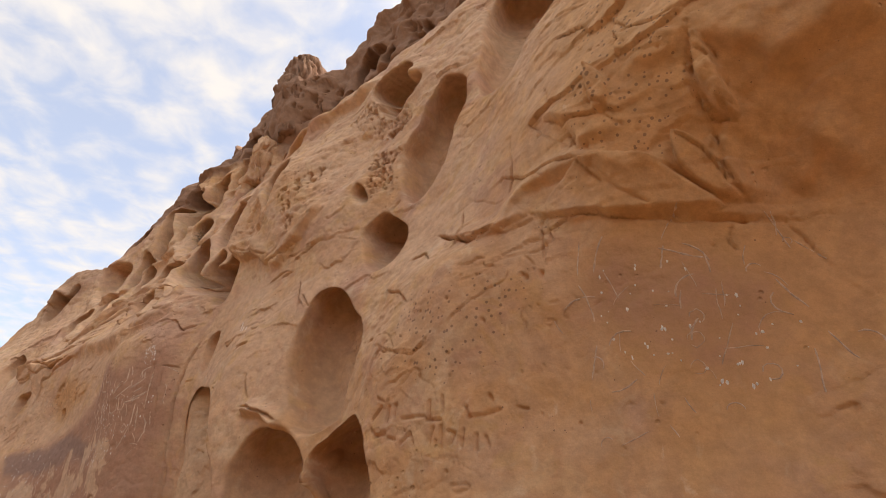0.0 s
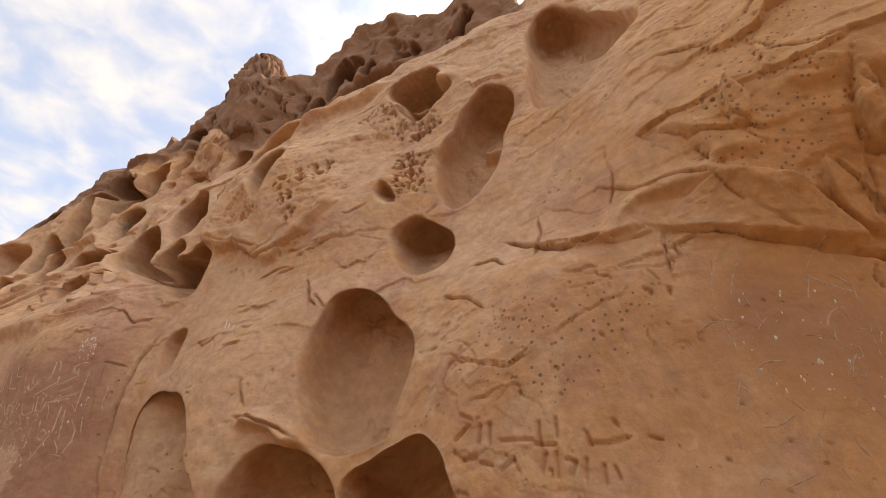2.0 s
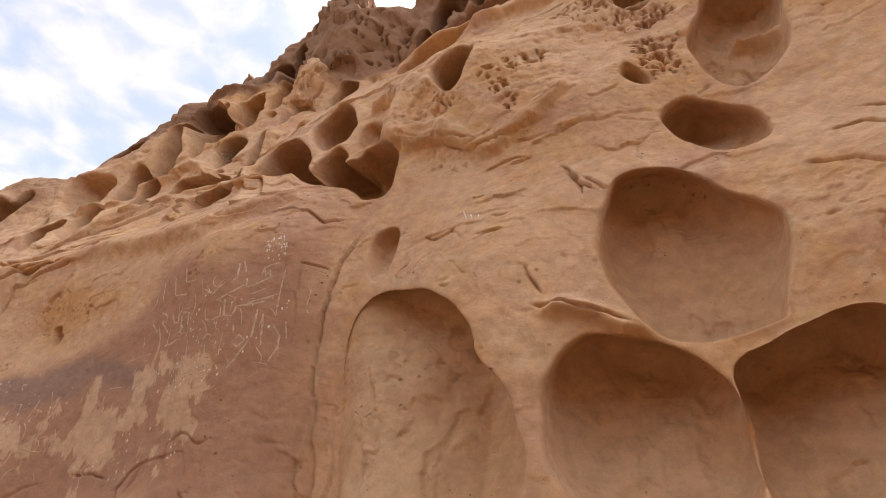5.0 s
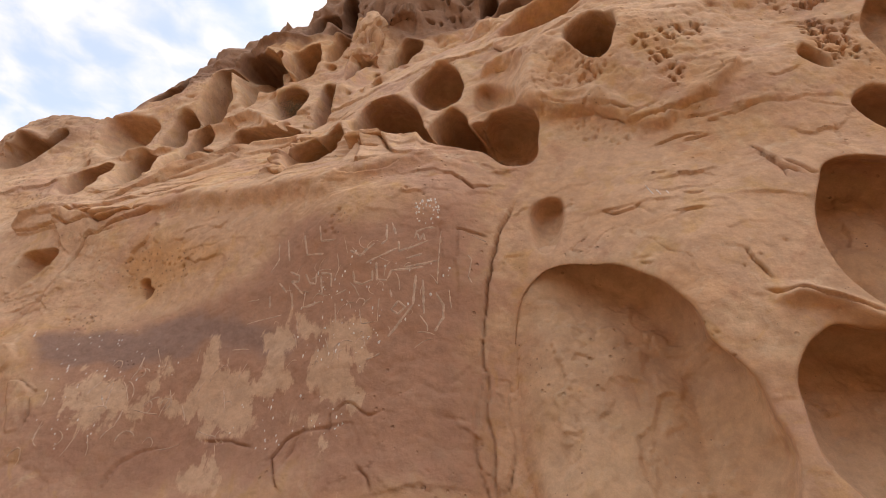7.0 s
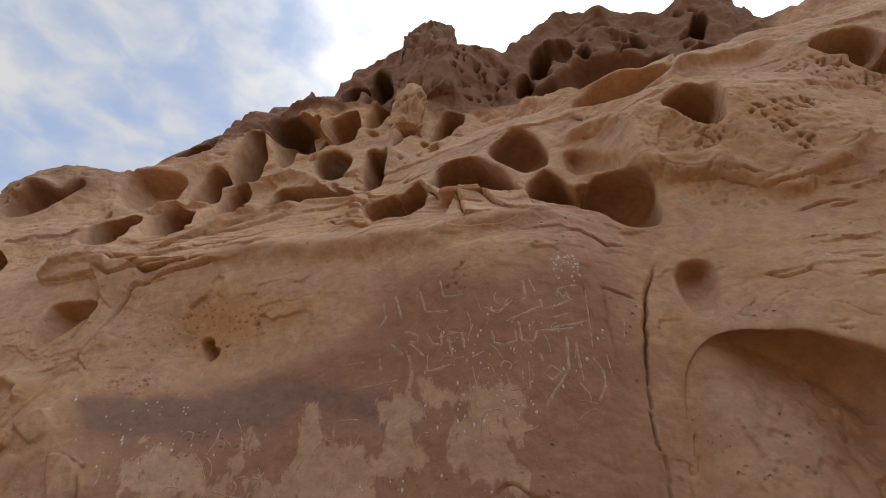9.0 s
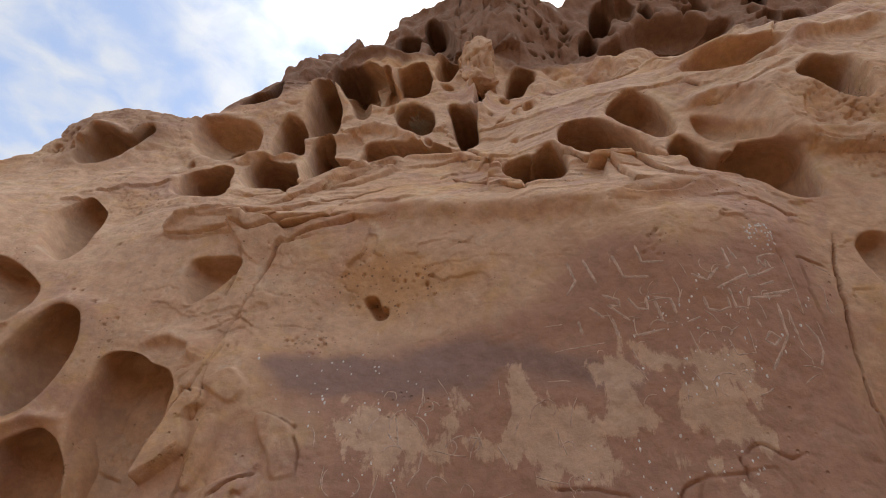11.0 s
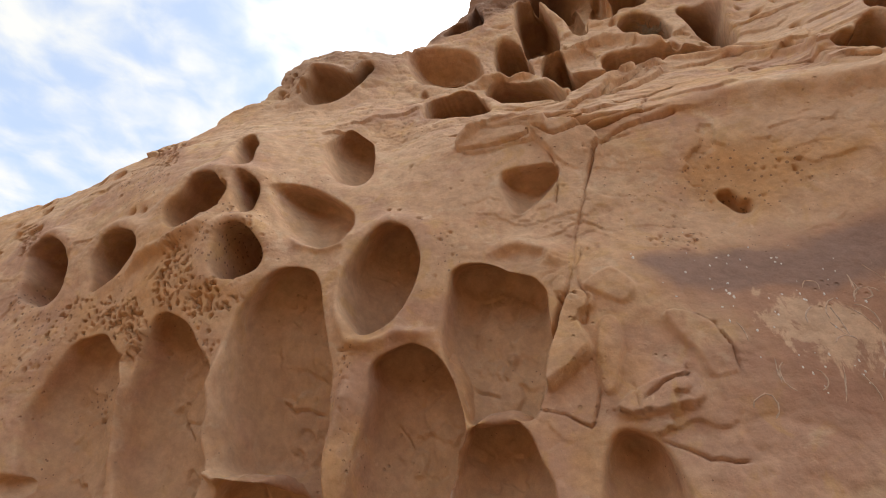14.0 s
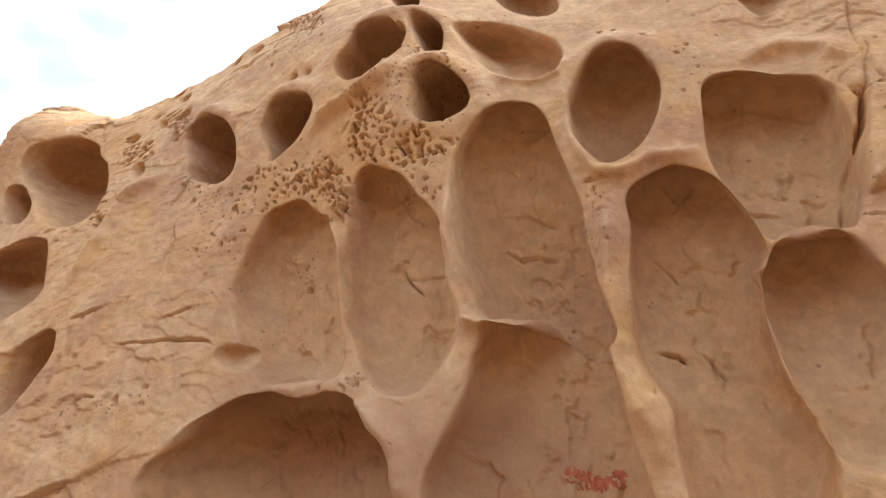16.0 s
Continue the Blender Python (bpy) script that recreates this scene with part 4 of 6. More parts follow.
crack([(4.92, 3.85), (5.0, 3.65), (5.06, 3.42), (5.1, 3.17), (5.12, 2.84), (5.12, 2.54), (5.08, 2.31), (5.06, 2.05)], 0.0077, 0.102)
crack([(5.11, 2.9), (5.16, 2.6), (5.17, 2.37), (5.11, 2.16), (5.09, 2.01)], 0.0065, 0.043)
crack([(4.99, 2.77), (5.02, 2.53), (4.99, 2.31), (5.02, 2.1)], 0.0065, 0.034)
crack([(1.84, 3.55), (1.47, 3.39), (1.28, 3.42), (1.12, 3.36), (0.87, 3.27), (0.6, 3.22), (0.44, 3.19), (0.26, 3.16)], 0.0065, 0.025, 0.012)
crack([(0.26, 3.16), (0.19, 2.98), (0.1, 2.79), (0.04, 2.68)], 0.007, 0.025)
crack([(0.33, 3.93), (0.35, 3.77), (0.38, 3.62), (0.36, 3.57), (0.28, 3.55), (0.24, 3.64), (0.26, 3.73), (0.32, 3.82)], 0.0084, 0.043)
crack([(0.36, 3.57), (0.38, 3.39), (0.37, 3.23)], 0.0084, 0.034, 0.02)
crack([(1.24, 3.4), (1.22, 3.24), (1.3, 3.21), (1.45, 3.21), (1.68, 3.21)], 0.007, 0.017)
crack([(7.99, 4.25), (8.33, 4.26), (8.39, 4.21), (8.44, 3.98), (8.5, 3.77), (8.58, 3.52), (8.61, 3.21), (8.63, 3.06)], 0.0065, 0.03)
crack([(8.66, 4.25), (8.63, 3.97), (8.66, 3.76)], 0.007, 0.034)
crack([(9.29, 4.43), (9.25, 4.63), (8.86, 4.68), (8.73, 4.59)], 0.0098, 0.051)
crack([(9.28, 4.4), (8.99, 4.36), (8.77, 4.41)], 0.0098, 0.051)
crack([(8.77, 4.41), (8.6, 4.34), (8.42, 4.4), (8.08, 4.4)], 0.0126, 0.068)
crack([(8.4, 4.78), (8.2, 5.08), (7.95, 5.26), (7.6, 5.78)], 0.0126, 0.051)
crack([(7.26, 5.1), (7.03, 4.79), (6.66, 4.55)], 0.014, 0.06)
crack([(6.18, 4.74), (6.0, 4.57), (5.87, 4.53)], 0.0126, 0.043)
crack([(12.33, 2.94), (12.31, 3.1), (12.34, 3.29)], 0.0112, 0.025)
crack([(7.33, 2.23), (7.27, 2.37), (7.12, 2.44)], 0.0098, 0.025)
crack([(6.13, 2.25), (6.05, 2.45), (5.75, 2.46), (5.67, 2.31)], 0.0084, 0.017)
crack([(5.34, 2.51), (5.2, 2.49), (5.19, 2.78), (5.29, 2.64)], 0.0098, 0.025)
crack([(8.45, 3.93), (8.4, 4.19), (8.28, 4.29), (8.05, 4.34)], 0.0126, 0.051)
crack([(3.51, 4.27), (3.22, 4.22), (2.97, 4.13)], 0.0065, 0.021)
crack([(2.41, 3.0), (2.16, 2.86), (2.0, 2.83), (1.91, 2.85)], 0.0065, 0.013)
crack([(3.74, 2.92), (3.59, 2.87), (3.27, 2.73)], 0.0098, 0.043)
hollow([(7.77, 3.71), (7.73, 3.74), (7.69, 3.72), (7.66, 3.66), (7.61, 3.63), (7.62, 3.58), (7.68, 3.59), (7.72, 3.64)], 0.13, wall=0.35, tip=0.1)
crack([(0.46, 3.18), (0.5, 3.09), (0.48, 3.03)], 0.0065, 0.025)
crack([(1.12, 3.36), (1.23, 3.3), (1.21, 3.24)], 0.0065, 0.025)
crack([(0.9, 3.52), (0.82, 3.35), (0.69, 3.25)], 0.0065, 0.017)
crack([(1.02, 3.8), (0.96, 3.69), (1.02, 3.67)], 0.0065, 0.025)
crack([(1.14, 3.98), (1.01, 3.84), (0.82, 3.77), (0.72, 3.65)], 0.0065, 0.021)
crack([(1.09, 4.87), (0.95, 4.81), (0.79, 4.69), (0.65, 4.7)], 0.0065, 0.021)
crack([(0.67, 4.36), (0.57, 4.09), (0.39, 4.02), (0.28, 4.01)], 0.0065, 0.025)
crack([(1.75, 3.14), (1.59, 3.16), (1.43, 3.25), (1.26, 3.3)], 0.0065, 0.013)
crack([(4.4, 3.62), (4.23, 3.6), (4.13, 3.47)], 0.0065, 0.025)
crack([(4.04, 3.46), (3.93, 3.46)], 0.0065, 0.025)
crack([(4.73, 4.72), (4.41, 4.57), (4.11, 4.39)], 0.0084, 0.034)
crack([(3.64, 4.3), (3.43, 4.26), (3.24, 4.24), (2.99, 4.14)], 0.0065, 0.025)
crack([(3.7, 4.47), (3.57, 4.56), (3.56, 4.72)], 0.0065, 0.025)
crack([(4.4, 3.63), (4.34, 3.58), (4.22, 3.57), (4.18, 3.59)], 0.0075, 0.035, 0.005)
crack([(4.01, 3.43), (3.95, 3.46), (3.9, 3.47)], 0.0075, 0.035, 0.005)
crack([(4.11, 3.83), (4.02, 3.82)], 0.0075, 0.035, 0.005)
crack([(3.9, 4.1), (3.82, 4.1), (3.74, 4.11)], 0.0075, 0.035, 0.005)
crack([(3.76, 3.18), (3.74, 3.07), (3.69, 2.97)], 0.0075, 0.035, 0.005)
crack([(3.55, 3.87), (3.47, 3.72), (3.39, 3.64)], 0.0075, 0.035, 0.005)
crack([(3.62, 4.21), (3.48, 4.26), (3.28, 4.26), (2.99, 4.23)], 0.0075, 0.035, 0.005)
crack([(12.23, 2.6), (12.14, 2.62), (12.06, 2.65)], 0.0075, 0.035, 0.005)
crack([(12.34, 3.24), (12.28, 3.14), (12.29, 3.02), (12.27, 2.89)], 0.0075, 0.035, 0.005)
crack([(12.65, 2.75), (12.82, 2.71), (12.84, 2.57), (12.85, 2.4)], 0.0075, 0.035, 0.005)
crack([(12.88, 2.65), (12.88, 2.5), (12.9, 2.27)], 0.0075, 0.035, 0.005)
crack([(12.5, 3.44), (12.4, 3.52), (12.35, 3.63)], 0.0075, 0.035, 0.005)
crack([(10.32, 3.14), (10.25, 3.09), (10.26, 3.02)], 0.0075, 0.035, 0.005)
crack([(10.33, 2.86), (10.24, 2.88), (10.16, 2.82), (10.09, 2.77)], 0.0075, 0.035, 0.005)
crack([(9.72, 2.06), (9.64, 2.03), (9.61, 1.99)], 0.0075, 0.035, 0.005)
crack([(10.9, 2.68), (10.85, 2.58), (10.78, 2.5)], 0.0075, 0.035, 0.005)
crack([(9.39, 4.67), (9.04, 4.62), (8.75, 4.57)], 0.012, 0.063, 0.005)
crack([(8.46, 4.37), (8.24, 4.41), (7.93, 4.43)], 0.012, 0.063, 0.005)
crack([(8.08, 4.4), (8.03, 4.57), (7.97, 4.69)], 0.012, 0.063, 0.005)
crack([(8.26, 4.92), (8.02, 5.08), (7.78, 5.35)], 0.012, 0.063, 0.005)
crack([(7.35, 5.08), (7.26, 5.26), (7.19, 5.21)], 0.012, 0.063, 0.005)
crack([(8.96, 4.96), (8.6, 4.92), (8.49, 5.0)], 0.012, 0.063, 0.005)
crack([(8.21, 4.7), (7.98, 4.76), (7.75, 4.99)], 0.012, 0.063, 0.005)
crack([(4.84, 4.73), (4.64, 4.63), (4.43, 4.55), (4.39, 4.6)], 0.009, 0.042, 0.005)
crack([(4.13, 4.34), (4.0, 4.33), (3.83, 4.35), (3.63, 4.39)], 0.009, 0.042, 0.005)
crack([(3.78, 4.22), (3.59, 4.24), (3.37, 4.26)], 0.009, 0.042, 0.005)
crack([(4.4, 4.94), (4.31, 4.82)], 0.009, 0.042, 0.005)
crack([(4.05, 4.11), (3.92, 4.15), (3.77, 4.12)], 0.009, 0.042, 0.005)
crack([(5.32, 4.09), (5.15, 3.96), (5.05, 4.02)], 0.009, 0.042, 0.005)
crack([(3.92, 5.8), (3.64, 6.08), (3.43, 6.04)], 0.009, 0.042, 0.005)
crack([(3.55, 5.48), (3.3, 5.51), (3.12, 5.38)], 0.009, 0.042, 0.005)
crack([(2.45, 3.41), (2.29, 3.33), (2.15, 3.2)], 0.0075, 0.035, 0.005)
crack([(2.28, 3.6), (2.16, 3.6), (2.06, 3.5)], 0.0075, 0.035, 0.005)
crack([(1.89, 3.86), (1.87, 3.67), (1.9, 3.49)], 0.0075, 0.035, 0.005)
crack([(1.45, 4.11), (1.42, 3.87), (1.47, 3.65)], 0.0075, 0.035, 0.005)
stain("ochre", [(8.0, 3.98), (7.69, 4.12), (7.2, 4.0), (6.85, 3.9), (7.0, 3.66), (7.6, 3.52), (7.9, 3.6)], 0.16, 0.9)
pits([(7.94, 3.97), (7.69, 4.04), (7.31, 3.85), (7.29, 3.65), (7.56, 3.58), (7.83, 3.69)], 45, 0.007, 1)
pits([(8.2, 3.3), (8.2, 3.48), (7.89, 3.51), (7.9, 3.34)], 25, 0.007, 2)
pits([(6.07, 3.82), (5.91, 3.78), (5.95, 3.64), (6.06, 3.63)], 20, 0.007, 3)
pits([(11.03, 3.17), (10.85, 3.19), (10.63, 3.06), (10.7, 2.98)], 20, 0.01, 4)
pits([(11.63, 2.95), (11.4, 2.93), (11.46, 2.65), (11.64, 2.68)], 6, 0.01, 5)
pits([(11.27, 2.1), (11.01, 2.14), (10.97, 2.05)], 18, 0.008, 6)
pits([(10.86, 4.05), (10.39, 3.86), (10.34, 3.51), (10.82, 3.48), (10.89, 3.71)], 30, 0.009, 7)
pits([(9.73, 3.89), (9.34, 3.73), (9.24, 3.42), (9.39, 3.18), (9.37, 3.6)], 35, 0.008, 8)
pits([(12.45, 3.77), (11.95, 3.51), (11.78, 3.05), (12.11, 2.95)], 40, 0.009, 9)
pits([(12.12, 4.77), (11.38, 4.58), (11.45, 4.14)], 20, 0.012, 10)
pits([(9.86, 2.87), (9.74, 2.83), (9.79, 2.38), (9.9, 2.4)], 20, 0.006, 11)
pits([(12.77, 2.13), (12.27, 2.22), (12.21, 2.1), (12.63, 1.99)], 10, 0.01, 12)
pits([(1.39, 3.14), (1.3, 3.12), (1.29, 3.07), (1.39, 3.07)], 8, 0.008, 13)
pits([(2.19, 3.18), (1.36, 3.09), (1.67, 2.66), (2.03, 2.71)], 16, 0.006, 14)
pits([(1.99, 3.65), (1.53, 3.43), (1.54, 3.39), (1.95, 3.57)], 30, 0.009, 15)
pits([(0.78, 4.76), (0.28, 4.08), (0.53, 3.51), (0.96, 3.68)], 40, 0.007, 16)
carved_bar([(2.25, 2.63), (2.2, 2.6)])
carved_bar([(2.21, 2.58), (2.28, 2.52)])
carved_bar([(2.28, 2.47), (2.24, 2.43)])
carved_bar([(2.24, 2.43), (2.18, 2.43)])
carved_bar([(2.16, 2.57), (2.17, 2.49)])
carved_bar([(2.12, 2.57), (2.12, 2.48)])
carved_bar([(2.07, 2.49), (1.94, 2.48)])
carved_bar([(1.91, 2.55), (1.91, 2.46)])
carved_bar([(1.84, 2.56), (1.84, 2.48)])
carved_bar([(1.93, 2.46), (1.85, 2.45)])
carved_bar([(1.73, 2.5), (1.72, 2.45)])
carved_bar([(1.72, 2.45), (1.66, 2.45)])
carved_bar([(1.62, 2.54), (1.61, 2.52)])
carved_bar([(1.65, 2.45), (1.58, 2.47)])
carved_bar([(2.16, 2.41), (2.11, 2.39)])
carved_bar([(2.07, 2.37), (2.02, 2.41)])
carved_bar([(2.02, 2.41), (2.0, 2.36)])
carved_bar([(1.89, 2.42), (1.91, 2.35)])
carved_bar([(1.85, 2.42), (1.85, 2.32)])
carved_bar([(1.81, 2.39), (1.78, 2.38)])
carved_bar([(1.78, 2.38), (1.8, 2.33)])
carved_bar([(1.74, 2.39), (1.75, 2.31)])
carved_bar([(1.68, 2.36), (1.68, 2.29)])
carved_bar([(1.64, 2.35), (1.63, 2.31)])
stain("varnish", [(8.32, 3.25), (7.99, 3.31), (7.6, 3.41), (7.07, 3.42), (6.8, 3.53), (6.66, 3.71), (6.49, 3.87), (6.08, 3.85), (5.67, 3.84), (5.29, 3.81), (5.14, 3.55), (5.13, 3.07), (5.15, 2.63), (5.15, 2.16), (6.44, 2.17), (7.61, 2.19), (8.02, 2.72)], 0.28, 1.0, 0.1)
stain("slate", [(8.32, 3.25), (7.79, 3.33), (7.18, 3.35), (6.68, 3.22), (6.21, 3.0), (6.27, 2.87), (6.6, 2.93), (7.06, 2.99), (7.37, 2.98), (7.77, 2.95), (8.1, 3.01)], 0.1, 0.85, 0.08)
stain("varnish", [(1.15, 3.25), (0.66, 3.19), (0.46, 3.11), (0.27, 2.91), (0.31, 2.61), (0.4, 2.38), (0.73, 2.36), (1.15, 2.58), (1.36, 2.78)], 0.25, 0.55)
stain("scrape", [(7.82, 2.76), (7.73, 2.82), (7.77, 2.94), (7.68, 2.9), (7.53, 2.88), (7.4, 2.79), (7.4, 2.67), (7.49, 2.61), (7.59, 2.56), (7.72, 2.64)], 0.09, 1.0, 0.07)
stain("scrape", [(7.27, 3.09), (7.12, 3.08), (7.17, 2.98), (7.22, 2.82), (7.26, 2.71), (7.26, 2.57), (7.29, 2.5), (7.33, 2.54), (7.3, 2.69), (7.28, 2.87)], 0.09, 1.0, 0.07)
stain("scrape", [(6.92, 2.89), (6.86, 3.06), (6.79, 3.0), (6.73, 2.86), (6.64, 2.81), (6.49, 2.76), (6.48, 2.61), (6.39, 2.45), (6.46, 2.42), (6.74, 2.48), (6.76, 2.63), (6.91, 2.67), (7.09, 2.64), (7.19, 2.69), (7.14, 2.77), (6.97, 2.79)], 0.09, 1.0, 0.07)
stain("scrape", [(6.49, 3.09), (6.29, 3.04), (6.22, 2.87), (6.15, 2.73), (6.26, 2.67), (6.36, 2.64), (6.47, 2.71), (6.46, 2.91)], 0.09, 1.0, 0.07)
stain("scrape", [(6.25, 3.16), (5.88, 3.07), (5.77, 3.03), (5.71, 2.98), (5.79, 2.9), (5.67, 2.87), (5.8, 2.76), (5.8, 2.63), (5.94, 2.63), (6.09, 2.69), (6.05, 2.8), (6.02, 2.91), (6.22, 3.05)], 0.09, 1.0, 0.07)
stain("scrape", [(6.82, 2.26), (6.68, 2.33), (6.51, 2.34), (6.47, 2.2), (6.5, 2.13), (6.78, 2.15)], 0.09, 1.0, 0.07)
stain("scrape", [(6.01, 2.4), (5.92, 2.42), (5.77, 2.38), (5.72, 2.36), (5.78, 2.29), (5.87, 2.31)], 0.09, 1.0, 0.07)
stain("scrape", [(6.21, 2.54), (6.0, 2.53), (6.03, 2.48), (6.18, 2.51)], 0.09, 1.0, 0.07)
stain("scrape", [(5.93, 3.12), (5.85, 3.08), (5.82, 3.02), (5.9, 3.04)], 0.09, 1.0, 0.07)
stain("varnish", [(11.88, 2.32), (11.1, 2.33), (10.56, 2.18), (9.95, 2.0), (9.88, 1.76), (9.82, 1.48), (10.34, 1.32), (11.88, 1.37), (12.1, 1.64)], 0.3, 0.6)
# the crag's dark rind; some of its shade is put into this colour
stain("patina_shade", [(10.03, 7.18), (9.64, 9.23), (8.27, 9.71), (8.07, 11.0), (7.0, 11.42), (6.38, 11.02), (5.43, 10.15), (4.73, 10.61), (3.93, 10.37), (2.18, 11.34), (2.3, 9.12), (3.84, 6.87), (3.67, 8.49), (4.55, 8.18), (5.49, 8.13), (6.53, 7.91), (6.92, 8.38), (7.5, 8.18), (8.34, 8.02), (9.14, 7.38)], 0.2)
stain("patina_shade", [(11.4, 6.28), (14.57, 11.41), (11.28, 8.71), (10.09, 7.01), (10.16, 6.19), (10.77, 5.88)], 0.2, 0.4)
# orange of the right wall, its warm bounced light put into the colour
stain("ochre", [(1.21, 6.87), (-0.89, 3.61), (-0.2, 1.91), (1.1, 2.01), (1.53, 2.53), (1.62, 3.49)], 0.9)
# the ridges between the hollows, their lace of pits, spalls and split plates
rib([(9.89, 3.88), (9.85, 3.71), (9.91, 3.57), (10.05, 3.56), (10.16, 3.6), (10.23, 3.75), (10.29, 3.91), (10.39, 4.06)], 0.03, 0.025)
rib([(10.68, 3.88), (10.81, 3.77), (10.96, 3.75), (11.09, 3.71), (11.27, 3.63), (11.4, 3.57)], 0.07, 0.045)
rib([(9.87, 3.54), (9.87, 3.13), (9.79, 2.94), (9.69, 2.92), (9.56, 2.95), (9.44, 2.94), (9.34, 2.96)], 0.04, 0.035)
rib([(11.14, 3.29), (11.08, 3.13), (11.17, 2.99), (11.14, 2.79), (11.12, 2.5)], 0.05, 0.025)
rib([(10.49, 3.11), (10.52, 2.79), (10.53, 2.5), (10.48, 2.34), (10.32, 2.23), (10.24, 2.27)], 0.05, 0.03)
rib([(12.58, 3.8), (12.9, 3.65), (13.0, 3.25), (13.06, 2.96)], 0.06, 0.05)
rib([(12.15, 1.72), (12.03, 1.89), (11.87, 2.02), (11.66, 2.1), (11.39, 2.04), (11.13, 2.03), (10.98, 1.97), (10.84, 1.8), (10.79, 1.71)], 0.04, 0.035)
honeycomb([(11.09, 3.74), (10.89, 3.67), (10.79, 3.53), (10.82, 3.47), (10.97, 3.52), (11.08, 3.62)], 0.037, 0.043)
honeycomb([(11.31, 3.39), (11.07, 3.23), (11.02, 3.01), (11.13, 2.99), (11.27, 3.16)], 0.037, 0.043)
honeycomb([(12.02, 5.29), (11.62, 5.0), (11.33, 4.58), (11.53, 4.58), (11.7, 4.66)], 0.037, 0.043)
honeycomb([(11.02, 3.48), (10.83, 3.44), (10.71, 3.31), (10.66, 3.17), (10.79, 3.14), (10.91, 3.24), (11.02, 3.38)], 0.042, 0.051)
honeycomb([(13.02, 4.55), (12.64, 4.38), (12.46, 4.07), (12.7, 4.11)], 0.042, 0.051)
honeycomb([(10.66, 3.4), (10.48, 3.32), (10.41, 3.26), (10.49, 3.14), (10.61, 3.13), (10.65, 3.26)], 0.034, 0.034)
honeycomb([(10.67, 3.11), (10.59, 3.04), (10.53, 2.81), (10.63, 2.92)], 0.034, 0.034)
honeycomb([(13.36, 4.43), (13.04, 4.31), (12.8, 3.98), (12.96, 3.95), (13.22, 4.17)], 0.060, 0.060)
honeycomb([(13.3, 3.68), (13.24, 3.82), (13.1, 3.74), (13.06, 3.55), (13.1, 3.37)], 0.060, 0.060)
crack([(10.38, 2.89), (10.29, 2.88), (10.21, 2.85), (10.15, 2.77)], 0.007, 0.025)
crack([(10.32, 3.11), (10.25, 3.08), (10.25, 2.99)], 0.007, 0.025)
crack([(11.39, 2.7), (11.31, 2.58)], 0.007, 0.025)
crack([(9.23, 2.72), (9.16, 2.66), (9.08, 2.63)], 0.007, 0.025)
crack([(10.9, 2.62), (10.77, 2.58), (10.64, 2.58)], 0.007, 0.025)
crack([(9.57, 2.05), (9.51, 1.98), (9.46, 1.92), (9.48, 1.86)], 0.007, 0.025)
crack([(9.67, 2.52), (9.59, 2.42), (9.57, 2.36)], 0.007, 0.025)
crack([(10.39, 2.72), (10.31, 2.65), (10.21, 2.66), (10.08, 2.61)], 0.007, 0.025)
crack([(9.73, 1.99), (9.73, 1.86)], 0.007, 0.025)
crack([(12.52, 2.65), (12.52, 2.8), (12.52, 2.94)], 0.007, 0.025)
crack([(12.76, 2.55), (12.8, 2.39), (12.78, 2.26)], 0.007, 0.025)
crack([(12.66, 2.15), (12.6, 2.2), (12.52, 2.18)], 0.007, 0.025)
crack([(9.88, 2.9), (9.8, 2.89), (9.67, 2.86)], 0.007, 0.04)
crack([(8.71, 3.1), (8.59, 3.04)], 0.007, 0.04)
crack([(12.52, 2.48), (12.28, 2.46), (12.05, 2.45), (11.9, 2.42)], 0.007, 0.04)
crack([(12.9, 2.69), (12.7, 2.74)], 0.007, 0.04)
crack([(8.71, 3.1), (8.67, 3.02), (8.75, 2.84), (8.85, 2.62), (8.9, 2.49)], 0.01, 0.07)
crack([(8.6, 3.24), (8.66, 3.07), (8.74, 2.87), (8.8, 2.6), (8.85, 2.48)], 0.009, 0.06)
crack([(8.8, 2.55), (8.75, 2.59), (8.67, 2.63), (8.56, 2.73)], 0.009, 0.06)
crack([(8.54, 3.44), (8.59, 3.24), (8.58, 3.11), (8.54, 3.01), (8.57, 2.9), (8.65, 2.89)], 0.007, 0.035)
crack([(8.38, 2.45), (8.28, 2.55), (8.2, 2.56), (8.16, 2.58)], 0.007, 0.035)
crack([(8.21, 2.91), (8.12, 2.88), (8.02, 2.81), (7.97, 2.65), (7.97, 2.54)], 0.007, 0.035)
crack([(8.52, 2.45), (8.44, 2.38), (8.33, 2.41)], 0.007, 0.035)
crack([(8.86, 2.48), (8.73, 2.45), (8.61, 2.37), (8.59, 2.4)], 0.007, 0.035)
crack([(8.54, 2.69), (8.55, 2.52), (8.6, 2.4)], 0.007, 0.035)
crack([(8.36, 2.3), (8.25, 2.25), (8.18, 2.19), (8.01, 2.18)], 0.007, 0.035)
plate([(8.65, 3.06), (8.55, 3.05), (8.54, 2.96), (8.61, 2.9), (8.56, 2.73), (8.67, 2.63), (8.79, 2.55), (8.79, 2.68), (8.73, 2.85)], 0.07, 0.1, -0.1)
plate([(8.52, 2.88), (8.44, 2.89), (8.42, 2.78), (8.47, 2.55), (8.54, 2.52), (8.56, 2.66)], 0.03, -0.15, 0)
plate([(8.22, 2.9), (8.07, 2.86), (7.98, 2.74), (7.96, 2.56), (8.09, 2.54), (8.13, 2.66), (8.19, 2.76)], 0.03, 0.05, 0.1)
plate([(8.36, 2.54), (8.16, 2.58), (8.14, 2.44), (8.34, 2.39), (8.44, 2.38), (8.51, 2.44)], 0.035, 0.05, -0.1)
